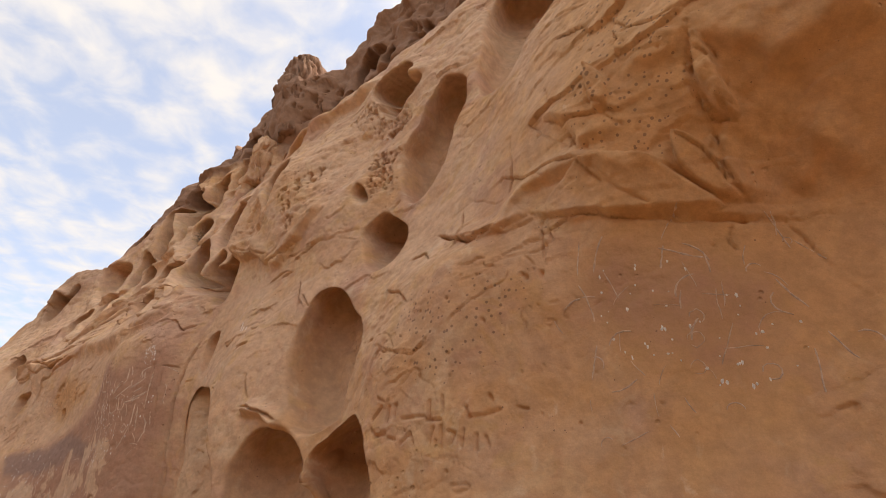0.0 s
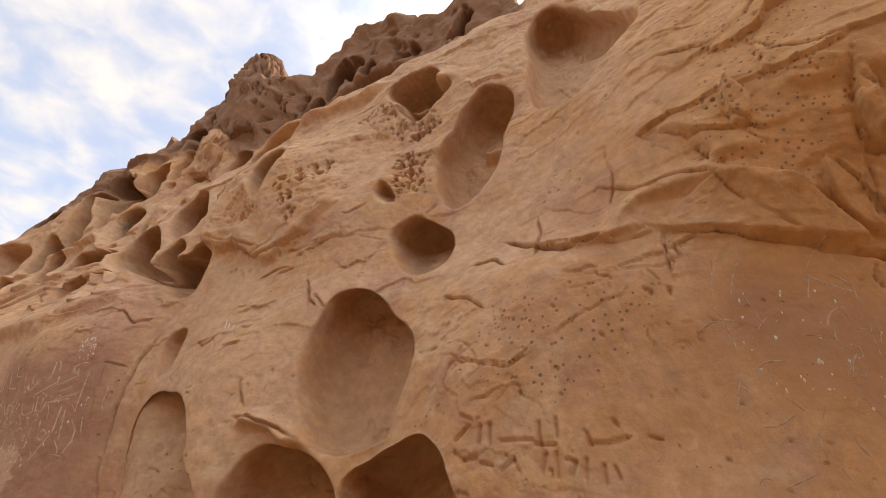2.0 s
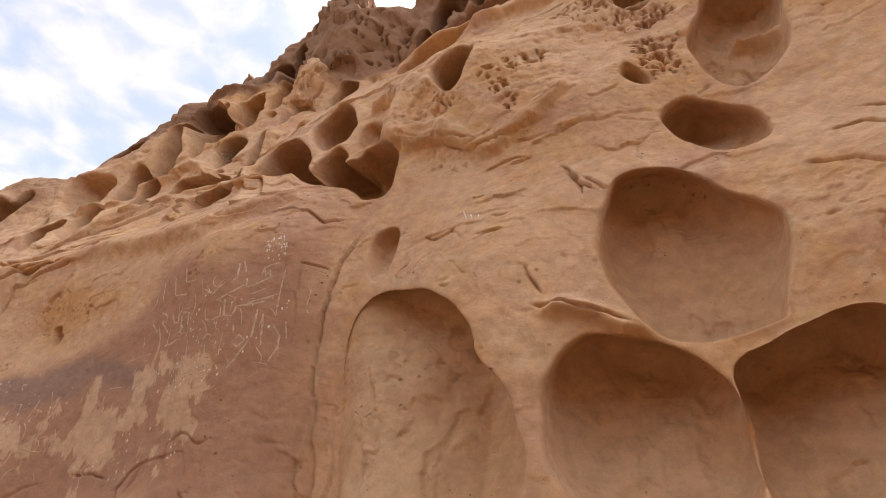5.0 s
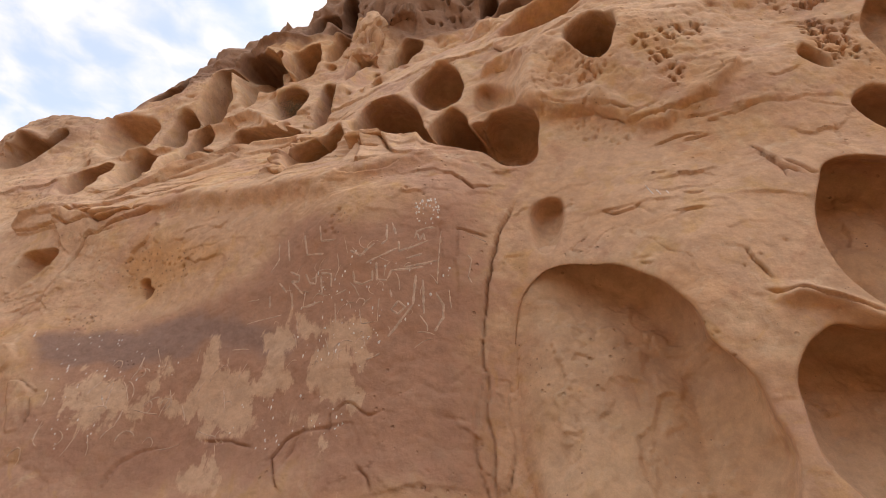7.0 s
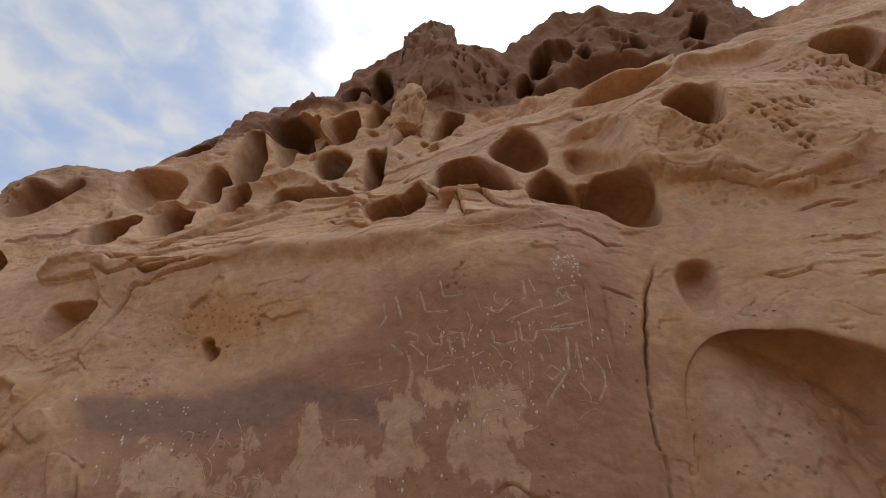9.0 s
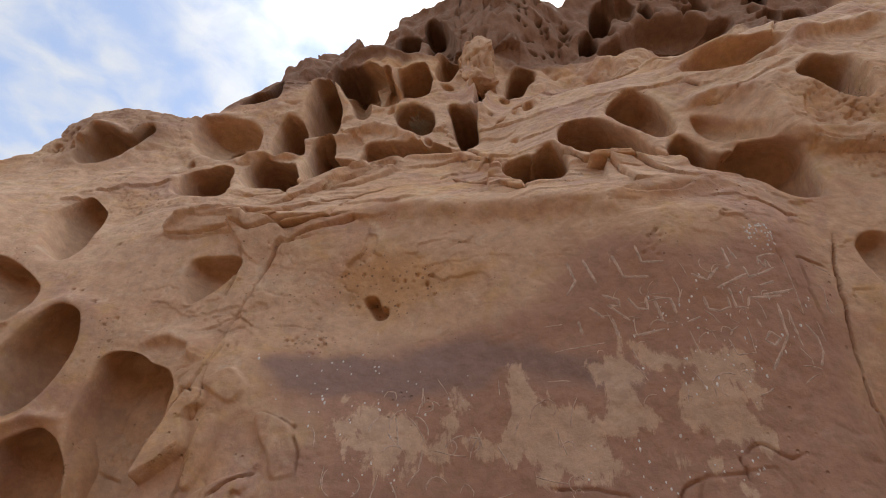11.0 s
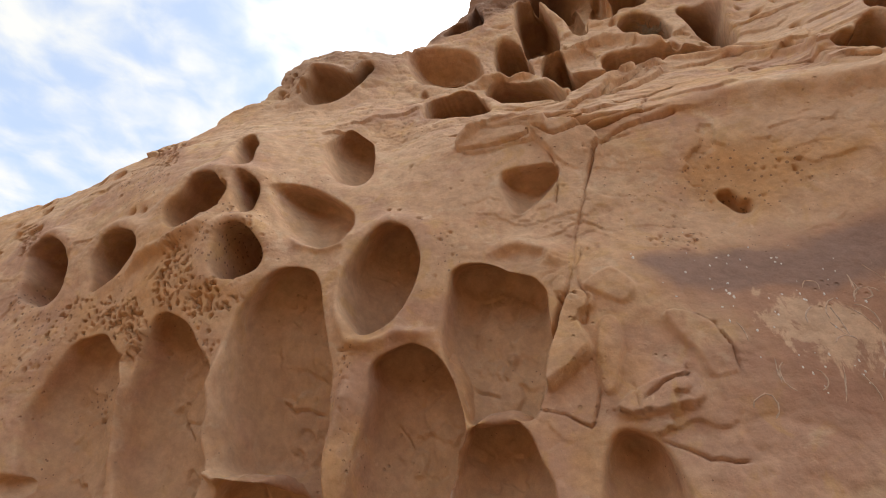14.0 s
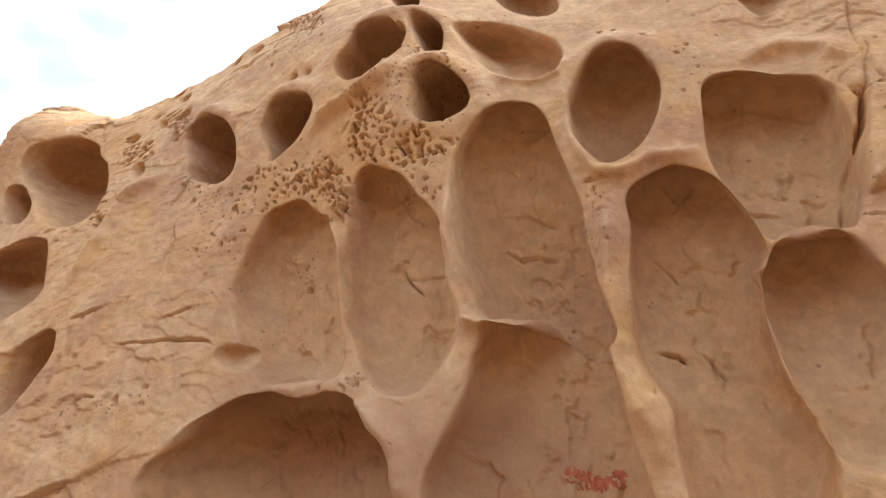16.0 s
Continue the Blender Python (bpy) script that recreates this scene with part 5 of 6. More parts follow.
plate([(8.43, 3.19), (8.32, 3.06), (8.39, 2.96), (8.52, 3.04), (8.58, 3.11)], 0.03, 0, 0.1)
crack([(7.32, 2.17), (7.27, 2.36), (7.17, 2.41), (7.04, 2.45)], 0.006, 0.03)
crack([(6.74, 2.47), (6.51, 2.43), (6.36, 2.4)], 0.006, 0.03)
crack([(6.11, 2.12), (6.2, 2.32), (6.14, 2.41), (6.04, 2.45)], 0.006, 0.03)
crack([(5.86, 2.53), (5.79, 2.57), (5.73, 2.54), (5.67, 2.49), (5.6, 2.51)], 0.006, 0.03)
crack([(5.69, 2.25), (5.63, 2.18), (5.61, 2.1)], 0.006, 0.03)
crack([(5.88, 2.54), (5.85, 2.4)], 0.006, 0.03)
crack([(5.24, 3.63), (5.25, 3.42), (5.24, 3.21), (5.24, 2.99)], 0.005, 0.014)
crack([(5.33, 3.8), (5.34, 3.24)], 0.005, 0.014)
crack([(5.25, 3.62), (5.09, 3.57)], 0.006, 0.03)
crack([(5.01, 3.38), (4.98, 3.44), (4.88, 3.44)], 0.006, 0.03)
crack([(4.79, 4.67), (4.56, 4.57), (4.37, 4.52), (4.18, 4.35)], 0.009, 0.05, 0.02)
crack([(3.58, 3.95), (3.48, 3.78), (3.45, 3.62)], 0.008, 0.03)
crack([(3.44, 3.76), (3.32, 3.61)], 0.008, 0.03)
crack([(3.89, 4.3), (3.57, 4.26), (3.27, 4.28)], 0.008, 0.03)
rib([(4.83, 4.73), (4.62, 4.76), (4.39, 4.7), (4.17, 4.43)], 0.06, 0.06)
crack([(2.11, 3.75), (1.96, 3.64), (1.74, 3.47), (1.58, 3.44), (1.52, 3.44)], 0.012, 0.07)
crack([(1.82, 3.87), (1.61, 3.71), (1.48, 3.66)], 0.0055, 0.016)
crack([(1.35, 3.46), (1.26, 3.43), (1.12, 3.35), (0.86, 3.27)], 0.0055, 0.016)
crack([(1.26, 3.43), (1.28, 3.34), (1.26, 3.27), (1.24, 3.22), (1.26, 3.15)], 0.0055, 0.016)
crack([(1.26, 3.27), (1.42, 3.25), (1.53, 3.22)], 0.0055, 0.016)
crack([(1.21, 3.28), (1.19, 3.32), (1.12, 3.35)], 0.0055, 0.016)
crack([(2.34, 2.96), (2.25, 2.89), (2.13, 2.84), (2.02, 2.81), (1.95, 2.85), (1.9, 2.9)], 0.0055, 0.016)
crack([(1.8, 2.9), (1.69, 2.99), (1.58, 3.06), (1.47, 3.08), (1.44, 3.13)], 0.0055, 0.016)
crack([(2.21, 2.69), (2.11, 2.7), (2.05, 2.73)], 0.0055, 0.016)
crack([(1.37, 3.2), (1.3, 3.15)], 0.0055, 0.016)
stain("ochre", [(11.31, 3.93), (10.45, 3.41), (10.4, 3.12), (10.68, 3.06), (11.31, 2.93), (11.82, 3.13), (11.91, 3.43)], 0.25, 0.7)

# split beds on the ledge over the panel
crack([(8.57, 5.0), (8.35, 5.29), (8.06, 5.29), (7.79, 5.54)], 0.013, 0.06, 0.035)
crack([(8.53, 4.76), (8.22, 4.99), (7.89, 5.42)], 0.013, 0.06, 0.035)
crack([(7.37, 5.93), (7.08, 5.75), (6.84, 4.98)], 0.013, 0.06, 0.035)
crack([(8.8, 4.52), (8.47, 4.49), (8.26, 4.67)], 0.013, 0.06, 0.035)
crack([(8.09, 4.33), (7.85, 4.39)], 0.013, 0.06, 0.035)
crack([(6.87, 4.82), (6.64, 4.77), (6.69, 4.45), (6.85, 4.57)], 0.013, 0.06, 0.035)
crack([(6.42, 5.14), (6.23, 4.79), (5.92, 4.73), (5.71, 4.31)], 0.013, 0.06, 0.035)
crack([(6.08, 4.74), (5.97, 4.3)], 0.013, 0.06, 0.035)
crack([(7.59, 5.46), (7.19, 5.62), (6.96, 5.25)], 0.013, 0.06, 0.035)
crack([(6.56, 6.09), (6.82, 6.12), (7.13, 6.2)], 0.013, 0.06, 0.035)
crack([(4.01, 8.52), (3.31, 8.65), (4.4, 6.19)], 0.013, 0.06, 0.035)
crack([(5.07, 6.22), (4.64, 6.36), (4.48, 6.1)], 0.013, 0.06, 0.035)
crack([(5.66, 5.96), (5.18, 6.07), (5.05, 5.84)], 0.013, 0.06, 0.035)
crack([(5.17, 5.57), (4.95, 5.49), (4.51, 5.74)], 0.013, 0.06, 0.035)
plate([(9.28, 4.44), (9.22, 4.53), (8.96, 4.6), (8.7, 4.57), (8.65, 4.38), (8.91, 4.34), (9.18, 4.35)], 0.06, 0, 0.3)
plate([(6.93, 4.83), (6.78, 4.87), (6.61, 4.75), (6.68, 4.47), (6.88, 4.44)], 0.05, 0.1, 0.3)
plate([(6.09, 4.71), (5.85, 4.81), (5.62, 4.7), (5.57, 4.31), (5.86, 4.16), (6.12, 4.26)], 0.05, 0, 0.3)
plate([(8.51, 4.91), (8.24, 5.2), (7.89, 5.43), (7.74, 5.42), (8.05, 5.07), (8.33, 4.79)], 0.04, 0.1, 0.2)
plate([(8.77, 4.41), (8.71, 4.49), (8.46, 4.43), (8.34, 4.26), (8.39, 4.0), (8.57, 4.1), (8.66, 4.23)], 0.05, 0, 0.2)

# facets and joints of the shaded wall
crack([(0.29, 3.97), (0.32, 3.86), (0.35, 3.71), (0.36, 3.56)], 0.007, 0.035, 0.012)
crack([(0.31, 3.9), (0.25, 3.78), (0.24, 3.63), (0.26, 3.53), (0.34, 3.57), (0.34, 3.65)], 0.007, 0.035, 0.012)
crack([(0.52, 3.53), (0.42, 3.44), (0.39, 3.29), (0.36, 3.25)], 0.007, 0.035, 0.012)
crack([(0.65, 3.44), (0.57, 3.37), (0.47, 3.26)], 0.007, 0.035, 0.012)
crack([(0.97, 3.57), (0.92, 3.47), (0.87, 3.4)], 0.007, 0.035, 0.012)
crack([(1.29, 3.44), (1.06, 3.34), (0.85, 3.26), (0.64, 3.21), (0.45, 3.19), (0.34, 3.16)], 0.007, 0.035, 0.012)
crack([(1.26, 3.41), (1.27, 3.28), (1.25, 3.16)], 0.007, 0.035, 0.012)
crack([(1.17, 3.99), (1.02, 3.83), (0.86, 3.79), (0.71, 3.73)], 0.007, 0.035, 0.012)
crack([(1.01, 3.77), (0.96, 3.64)], 0.007, 0.035, 0.012)
crack([(1.04, 4.62), (0.92, 4.52), (0.8, 4.44)], 0.007, 0.035, 0.012)
crack([(1.51, 3.83), (1.3, 3.69), (1.12, 3.65), (0.97, 3.58)], 0.007, 0.035, 0.012)
crack([(0.81, 4.03), (0.84, 3.86), (0.75, 3.74)], 0.007, 0.035, 0.012)
plate([(0.31, 3.89), (0.25, 3.78), (0.24, 3.63), (0.26, 3.53), (0.32, 3.57), (0.35, 3.71)], 0.07, 0.1, -0.1)
plate([(0.55, 3.53), (0.5, 3.53), (0.42, 3.45), (0.37, 3.26), (0.45, 3.26), (0.55, 3.38)], 0.06, 0.2, 0)
plate([(1.2, 3.49), (0.97, 3.57), (0.67, 3.47), (0.57, 3.37), (0.46, 3.21), (0.84, 3.26), (1.17, 3.37)], 0.05, -0.1, 0.1)
plate([(0.81, 4.03), (0.72, 3.89), (0.76, 3.78), (0.84, 3.79)], 0.05, 0.1, 0.2)

# ---- weathering of the whole face ----
rng = random.Random(31)


def small_hollows(count, s0, s1, z0, z1, least, most):
    """Scattered small cells between the large ones, singly and in runs."""
    s, z = rng.uniform(s0, s1), rng.uniform(z0, z1)
    for _ in range(count):
        if rng.random() < 0.45:
            s, z = rng.uniform(s0, s1), rng.uniform(z0, z1)
        else:
            s, z = s + rng.uniform(-0.3, 0.3), z + rng.uniform(-0.15, 0.3)
        if not (s0 < s < s1 and z0 < z < z1) or grid_at(INSIDE, s, z) > 0.1:
            continue
        r, tall, lean = rng.uniform(least, most), rng.uniform(0.9, 2.0), rng.uniform(-0.4, 0.4)
        ring = [(r * rng.uniform(0.8, 1.15) * math.cos(a), r * tall * rng.uniform(0.85, 1.1) * math.sin(a)) for a in (k * math.tau / 8 for k in range(8))]
        hollow([(s + u + lean * v, z + v) for u, v in ring], 2.2 * r, wall=0.45, tip=0.1, lip=0.01, climb=0.2)


small_hollows(26, 2.6, 9.0, 8.3, 9.9, 0.05, 0.12)
small_hollows(30, 6.4, 10.8, 5.3, 7.4, 0.02, 0.06)
small_hollows(24, 11.4, 14.2, 3.4, 5.0, 0.015, 0.05)
# short slits and single small holes all over the open face
for _ in range(30):
    s0, z0 = rng.uniform(0.2, 12.2), rng.choice((rng.uniform(1.8, 5.0), rng.uniform(4.2, 7.4), rng.uniform(4.2, 5.5)))
    if grid_at(INSIDE, s0, z0) > 0.15 or grid_at(STAINS["varnish"], s0, z0) > 0.4:
        continue
    way, bend_by, length = radians(rng.gauss(-18, 30)), rng.gauss(0, 0.5), rng.uniform(0.04, 0.12) * (2.0 if z0 > 4.2 else 1.0)
    line = [(s0, z0)]
    for _ in range(3):
        line.append((line[-1][0] + length / 3 * math.cos(way), line[-1][1] + length / 3 * math.sin(way)))
        way += bend_by * rng.uniform(0, 1)
    crack(line, rng.uniform(0.005, 0.008) * (1.5 if z0 > 4.2 else 1.0), rng.uniform(0.012, 0.03))
for _ in range(1300):
    s0, z0, r = rng.uniform(0.2, 12.2), rng.uniform(1.8, 5.8), rng.choice((0.005, 0.005, 0.0055, 0.007))
    if grid_at(STAINS["varnish"], s0, z0) > 0.4 or value_noise(np.array([s0 * 1.7]), np.array([z0 * 1.7]), 77)[0] < (0.1 if grid_at(INSIDE, s0, z0) < 0.15 else 0.4):
        continue
    w = window([(s0, z0)], 3 * r)
    D[w] -= 2.4 * r * np.exp(-(((S[w] - s0) / r) ** 2 + ((Z[w] - z0) / (1.3 * r)) ** 2) ** 2)


def eased(a):
    """Takes the stairs of the grid out of steep rims."""
    for _ in range(2):
        a = np.pad(a, 1, mode="edge")
        a = (a[1:-1, :-2] + 2 * a[1:-1, 1:-1] + a[1:-1, 2:]) / 8 + (a[:-2, 1:-1] + a[2:, 1:-1]) / 4
    return a


def plates(cell, stretch, seed, ragged=0.35):
    """Broken plates: the tilted height of each, and how near its edge is."""
    wx, wy = fbm(S / cell * 0.8, Z / cell * 0.8, 5, seed, 0.55), fbm(S / cell * 0.8, Z / cell * 0.8, 5, seed + 7, 0.55)
    x, y = S / cell + ragged * wx, Z * stretch / cell + ragged * wy
    table = np.random.RandomState(seed).uniform(0.05, 0.95, (128, 128, 5))
    xi, yi = np.floor(x).astype(int), np.floor(y).astype(int)
    first, second, height = np.full(x.shape, 9.0), np.full(x.shape, 9.0), np.zeros(x.shape)
    for i in (-1, 0, 1):
        for j in (-1, 0, 1):
            t = table[(yi + j) & 127, (xi + i) & 127]
            dx, dy = x - xi - i - t[..., 0], y - yi - j - t[..., 1]
            dist = np.hypot(dx, dy)
            near = dist < first
            second = np.where(near, first, np.minimum(second, dist))
            height = np.where(near, t[..., 2] - 0.5 + 1.6 * (t[..., 3] - 0.5) * dx + (1.6 * (t[..., 4] - 0.5) - 0.5) * dy, height)
            first = np.where(near, dist, first)
    return height, second - first


CUT, SHIFT_S, SHIFT_Z = eased(CUT), eased(SHIFT_S), eased(SHIFT_Z)
# the old, high cells are worn round
high, worn_cut, worn_face = np.clip((Z - 4.9) / 0.3, 0, 1), CUT, D
worn_s, worn_z = SHIFT_S, SHIFT_Z
for _ in range(2):
    worn_cut, worn_face, worn_s, worn_z = eased(worn_cut), eased(worn_face), eased(worn_s), eased(worn_z)
high *= 0.25
CUT, D = CUT + high * (worn_cut - CUT), D + high * (worn_face - D)
SHIFT_S, SHIFT_Z = SHIFT_S + high * (worn_s - SHIFT_S), SHIFT_Z + high * (worn_z - SHIFT_Z)
D -= CUT
open_face = 1 - 0.85 * np.clip(INSIDE * 1.3, 0, 1)
# fine relief fades out on the walls of the hollows
steep = 1 / (1 + 1.5 * np.hypot(*np.gradient(CUT, GZ, GS)))
rough = 0.15 + 0.85 * np.clip((Z - 4.2) / 1.2, 0, 1)
panel = 1 - 0.9 * np.clip(STAINS["varnish"] + STAINS["slate"] + STAINS["scrape"], 0, 1) * (S > 3)
right_wall = np.clip((1.5 - S) / 0.5, 0, 1) * np.clip((Z - 3.0) / 0.4, 0, 1)
left_wall = np.clip((S - 11.6) / 0.4, 0, 1)
D += 0.035 * fbm(S * 1.3, Z * 1.3, 3, 101) * (0.5 + rough)
D += 0.008 * fbm(S * 5.5, Z * 5.5, 3, 111) * (0.25 + 0.9 * rough) * steep
D += 0.0016 * fbm(S * 24, Z * 24, 3, 121) * steep
# creased, knobbly rind, here strong, there worn smooth
knobbly = np.clip(0.35 + 0.35 * rough + 1.1 * fbm(S * 0.75, Z * 0.75, 2, 421), 0.08, 1) * (0.5 + 0.5 * panel) * steep
for freq, seed, height in ((3.2, 431, 0.03), (7.0, 437, 0.014), (15.0, 443, 0.006)):
    lump = np.abs(fbm(S * freq, Z * freq, 3, seed, 0.45))
    D += height * knobbly * (0.45 + 0.7 * rough) * (np.sqrt(lump + 0.01) - 0.6)
# broken plates of three sizes, where the rind is shattered
for cell, stretch, seed, height, often in ((0.6, 1.5, 201, 0.035, -0.4), (0.2, 1.7, 211, 0.014, -0.45), (0.075, 1.4, 221, 0.005, -0.5)):
    tilt, edge = plates(cell, stretch, seed)
    where = np.clip(0.35 * rough + 0.75 * right_wall + 0.3 * left_wall + often + 1.3 * fbm(S * 1.1, Z * 1.3, 3, seed + 3), 0, 1) * open_face * panel
    D += (height * where * tilt - 0.3 * height * where * np.exp(-(edge * cell / 0.008) ** 2)) * steep
# level beds with undercut edges, stronger high up and on the ledge over the panel
bend = Z + 0.25 * fbm(S * 0.5, Z * 0.5, 3, 127) + 0.05 * fbm(S * 3, Z * 3, 4, 129)
ledge = np.exp(-((Z - 4.55) / 0.4) ** 2) * np.clip((S - 4.5) / 0.5, 0, 1) * np.clip((9.4 - S) / 0.5, 0, 1) * open_face
for thick, height, seed in ((0.31, 0.06, 133), (0.13, 0.032, 135), (0.07, 0.02, 137)):
    ramp = (bend / thick) % 1.0
    where = np.clip(2.0 * fbm(S * 0.9, Z * 2.2, 3, seed) - 0.1, 0, 1)
    D += height * np.clip(0.5 * rough - 0.3 + 0.7 * ledge, 0, 1) * where * (np.clip(ramp / 0.08, 0, 1) * (1.0 - 0.85 * ramp)) * steep
# flakes that have come away, one behind the other, in patches
flaky = np.clip(1.6 * fbm(S * 0.8, Z * 0.8, 2, 139) - 0.35, 0, 1) * panel
scales = fbm(S * 1.9, Z * 2.6, 5, 141, 0.55)
for level in (-0.6, -0.2, 0.2, 0.6):
    D -= 0.009 * flaky * (0.5 + 0.5 * open_face) * np.clip((scales - level) / 0.02, 0, 1) * steep
# hair cracks
for freq, seed, gap in ((1.1, 145, 0.45), (2.3, 147, 0.5)):
    line = np.abs(fbm(S * freq * 0.8, Z * freq * 1.3, 4, seed))
    here = np.clip((fbm(S * 0.9, Z * 0.9, 2, seed + 40) - gap) / 0.1, 0, 1)
    D -= 0.012 * here * np.exp(-(line / 0.006) ** 2) * steep
# the crag behind is broken into rounded knobs
crag = np.clip((Z - 7.3) / 0.4, 0, 1)
knobs = 0.1 * fbm(S * 1.1, Z * 1.1, 3, 151) + 0.07 * np.abs(fbm(S * 2.5, Z * 2.0, 3, 161)) + 0.02 * np.abs(fbm(S * 7, Z * 6, 3, 163))
for cell, seed, height in ((1.1, 231, 0.12), (0.45, 241, 0.04)):
    tilt, edge = plates(cell, 1.3, seed, 0.5)
    knobs += height * (0.4 * tilt + np.sqrt(np.clip(edge, 0.02, 0.5)) - 0.4)
for _ in range(3):
    knobs = eased(knobs)
D += crag * knobs

# the skyline, beyond which the rock runs back
RIDGE = []


def crest(*points):
    RIDGE.extend(points)


crest((-4, 9.00), (1.6, 9.30), (1.97, 9.15), (2.15, 9.10), (2.3, 9.15), (2.36, 9.25), (2.45, 9.42), (2.5, 9.92), (2.57, 10.17), (2.7, 10.34), (2.9, 10.32), (3.11, 10.20))
crest((3.3, 10.10), (3.54, 9.92), (3.7, 9.87), (3.96, 9.94), (4.05, 10.22), (4.25, 10.24), (4.75, 10.30), (5, 10.24), (5.31, 10.14), (5.46, 10.07), (5.62, 9.72), (5.86, 9.60))
crest((6.1, 9.42), (6.29, 9.34), (6.44, 9.40), (6.5, 9.57), (6.58, 9.62), (6.68, 9.62), (6.86, 9.62), (7.06, 9.62), (7.22, 10.10), (7.55, 10.10), (7.95, 10.22), (8.12, 10.02))
crest((8.2, 9.62), (8.37, 9.20), (8.6, 9.24), (8.77, 9.52), (8.96, 9.32), (9.16, 9.12), (9.33, 9.27), (9.43, 8.50), (9.57, 7.95), (9.72, 7.34), (9.88, 6.90), (9.97, 6.68))
crest((10.26, 6.75), (10.5, 6.80), (10.7, 6.86), (11, 6.98), (11.2, 6.72), (11.26, 6.30), (11.34, 6.10), (11.5, 5.95), (11.65, 5.82), (11.79, 5.44), (12.07, 5.20), (12.32, 4.98))
crest((12.7, 4.92), (13.3, 5.00), (13.6, 4.90), (13.8, 4.88), (14.1, 5.10), (14.4, 5.25), (14.55, 5.15), (14.8, 4.70), (15.3, 4.60), (16, 4.40), (18.2, 3.50))
ridge = np.interp(S, [p[0] for p in RIDGE], [p[1] for p in RIDGE]) + 0.03 * fbm(S * 4.0, S * 0, 3, 171, 0.5)
above = np.clip(Z - ridge, 0, None)
Z_OUT = np.minimum(Z, ridge) + 0.12 * (1 - np.exp(-above / 0.12)) + SHIFT_Z
D_OUT = D - 2.5 * np.clip(above - 0.05, 0, None)


def grid_mesh(name, x, y, z, attributes):
    rows, cols = x.shape
    me = bpy.data.meshes.new(name)
    me.vertices.add(rows * cols)
    me.vertices.foreach_set("co", np.stack([x, y, z], -1).astype(np.float32).ravel())
    first = (np.arange(rows - 1)[:, None] * cols + np.arange(cols - 1)[None, :]).ravel()
    quads = np.stack([first, first + cols, first + cols + 1, first + 1], -1).astype(np.int32)
    me.loops.add(quads.size)
    me.loops.foreach_set("vertex_index", quads.ravel())
    me.polygons.add(len(quads))
    me.polygons.foreach_set("loop_start", np.arange(0, quads.size, 4, dtype=np.int32))
    me.polygons.foreach_set("loop_total", np.full(len(quads), 4, dtype=np.int32))
    me.polygons.foreach_set("use_smooth", np.ones(len(quads), dtype=bool))
    for key, values in attributes.items():
        me.attributes.new(key, "FLOAT", "POINT").data.foreach_set("value", values.astype(np.float32).ravel())
    me.update(calc_edges=True)
    return me


def grid_value(a, s, z):
    i = int(np.clip(np.searchsorted(GS, s) - 1, 0, len(GS) - 2))
    j = int(np.clip(np.searchsorted(GZ, z) - 1, 0, len(GZ) - 2))
    u, v = (s - GS[i]) / (GS[i + 1] - GS[i]), (z - GZ[j]) / (GZ[j + 1] - GZ[j])
    return (a[j, i] * (1 - u) + a[j, i + 1] * u) * (1 - v) + (a[j + 1, i] * (1 - u) + a[j + 1, i + 1] * u) * v


def face_point(s, z, proud=0.0):
    """A point of the finished face, in the world."""
    s0, z0 = s, z
    for _ in range(4):
        s0, z0 = s - grid_value(SHIFT_S, s0, z0), z - grid_value(SHIFT_Z, s0, z0)
    return Vector(ALONG * s + OUTWARD * (grid_value(D_OUT, s0, z0) + proud)) + Vector((0, 0, z))


S_OUT = S + SHIFT_S
X, Y = ALONG[0] * S_OUT + OUTWARD[0] * D_OUT, ALONG[1] * S_OUT + OUTWARD[1] * D_OUT
cliff = new("cliff", grid_mesh("cliff", X, Y, Z_OUT, STAINS))
cliff.data.materials.append(SANDSTONE)
tagged(cliff, "tan sandstone cliff face riddled with smooth weathered hollows", "cliff", kind="structure")


def make_ground():
    bm = bmesh.new()
    n, size = 60, 3000.0
    ring = [-size, -600, -200] + [-100 + 200 * i / n for i in range(n + 1)] + [200, 600, size]
    grid = [[bm.verts.new((x, y, 0.12 * noise.noise(Vector((x * 0.15, y * 0.15, 0))) if max(abs(x), abs(y)) <= 100 else 0.0)) for x in ring] for y in ring]
    for a, b in zip(grid[:-1], grid[1:]):
        for k in range(len(ring) - 1):
            bm.faces.new((a[k], a[k + 1], b[k + 1], b[k]))
    me = bpy.data.meshes.new("ground")
    bm.to_mesh(me)
    bm.free()
    for p in me.polygons:
        p.use_smooth = True
    me.materials.append(SAND)
    tagged(new("ground", me), "sandy desert ground at the foot of the cliff", "ground", kind="structure")


make_ground()


def make_sky_blocker():
    """An unseen plain rock face, added behind the camera to block low sky light."""
    ss, zz = np.meshgrid(np.linspace(-40, 50, 180), np.linspace(0, 13, 52))
    dd = 14.0 + 0.1 * zz ** 1.3 + 0.5 * fbm(ss * 0.4, zz * 0.5, 4, 181) + 0.1 * fbm(ss * 2, zz * 3, 3, 183)
    top = 9.0 + 1.2 * fbm(ss * 0.15, ss * 0, 3, 185)
    over = np.clip(zz - top, 0, None)
    dd, hh = dd + 6 * over, np.minimum(zz, top)
    me = grid_mesh("sky_blocker", ALONG[0] * ss + OUTWARD[0] * dd, ALONG[1] * ss + OUTWARD[1] * dd, hh - 0.2, {})
    me.materials.append(DARK_ROCK)
    tagged(new("sky_blocker", me), "unseen plain dark rock face added to block low sky light", "cliff", kind="structure")


make_sky_blocker()


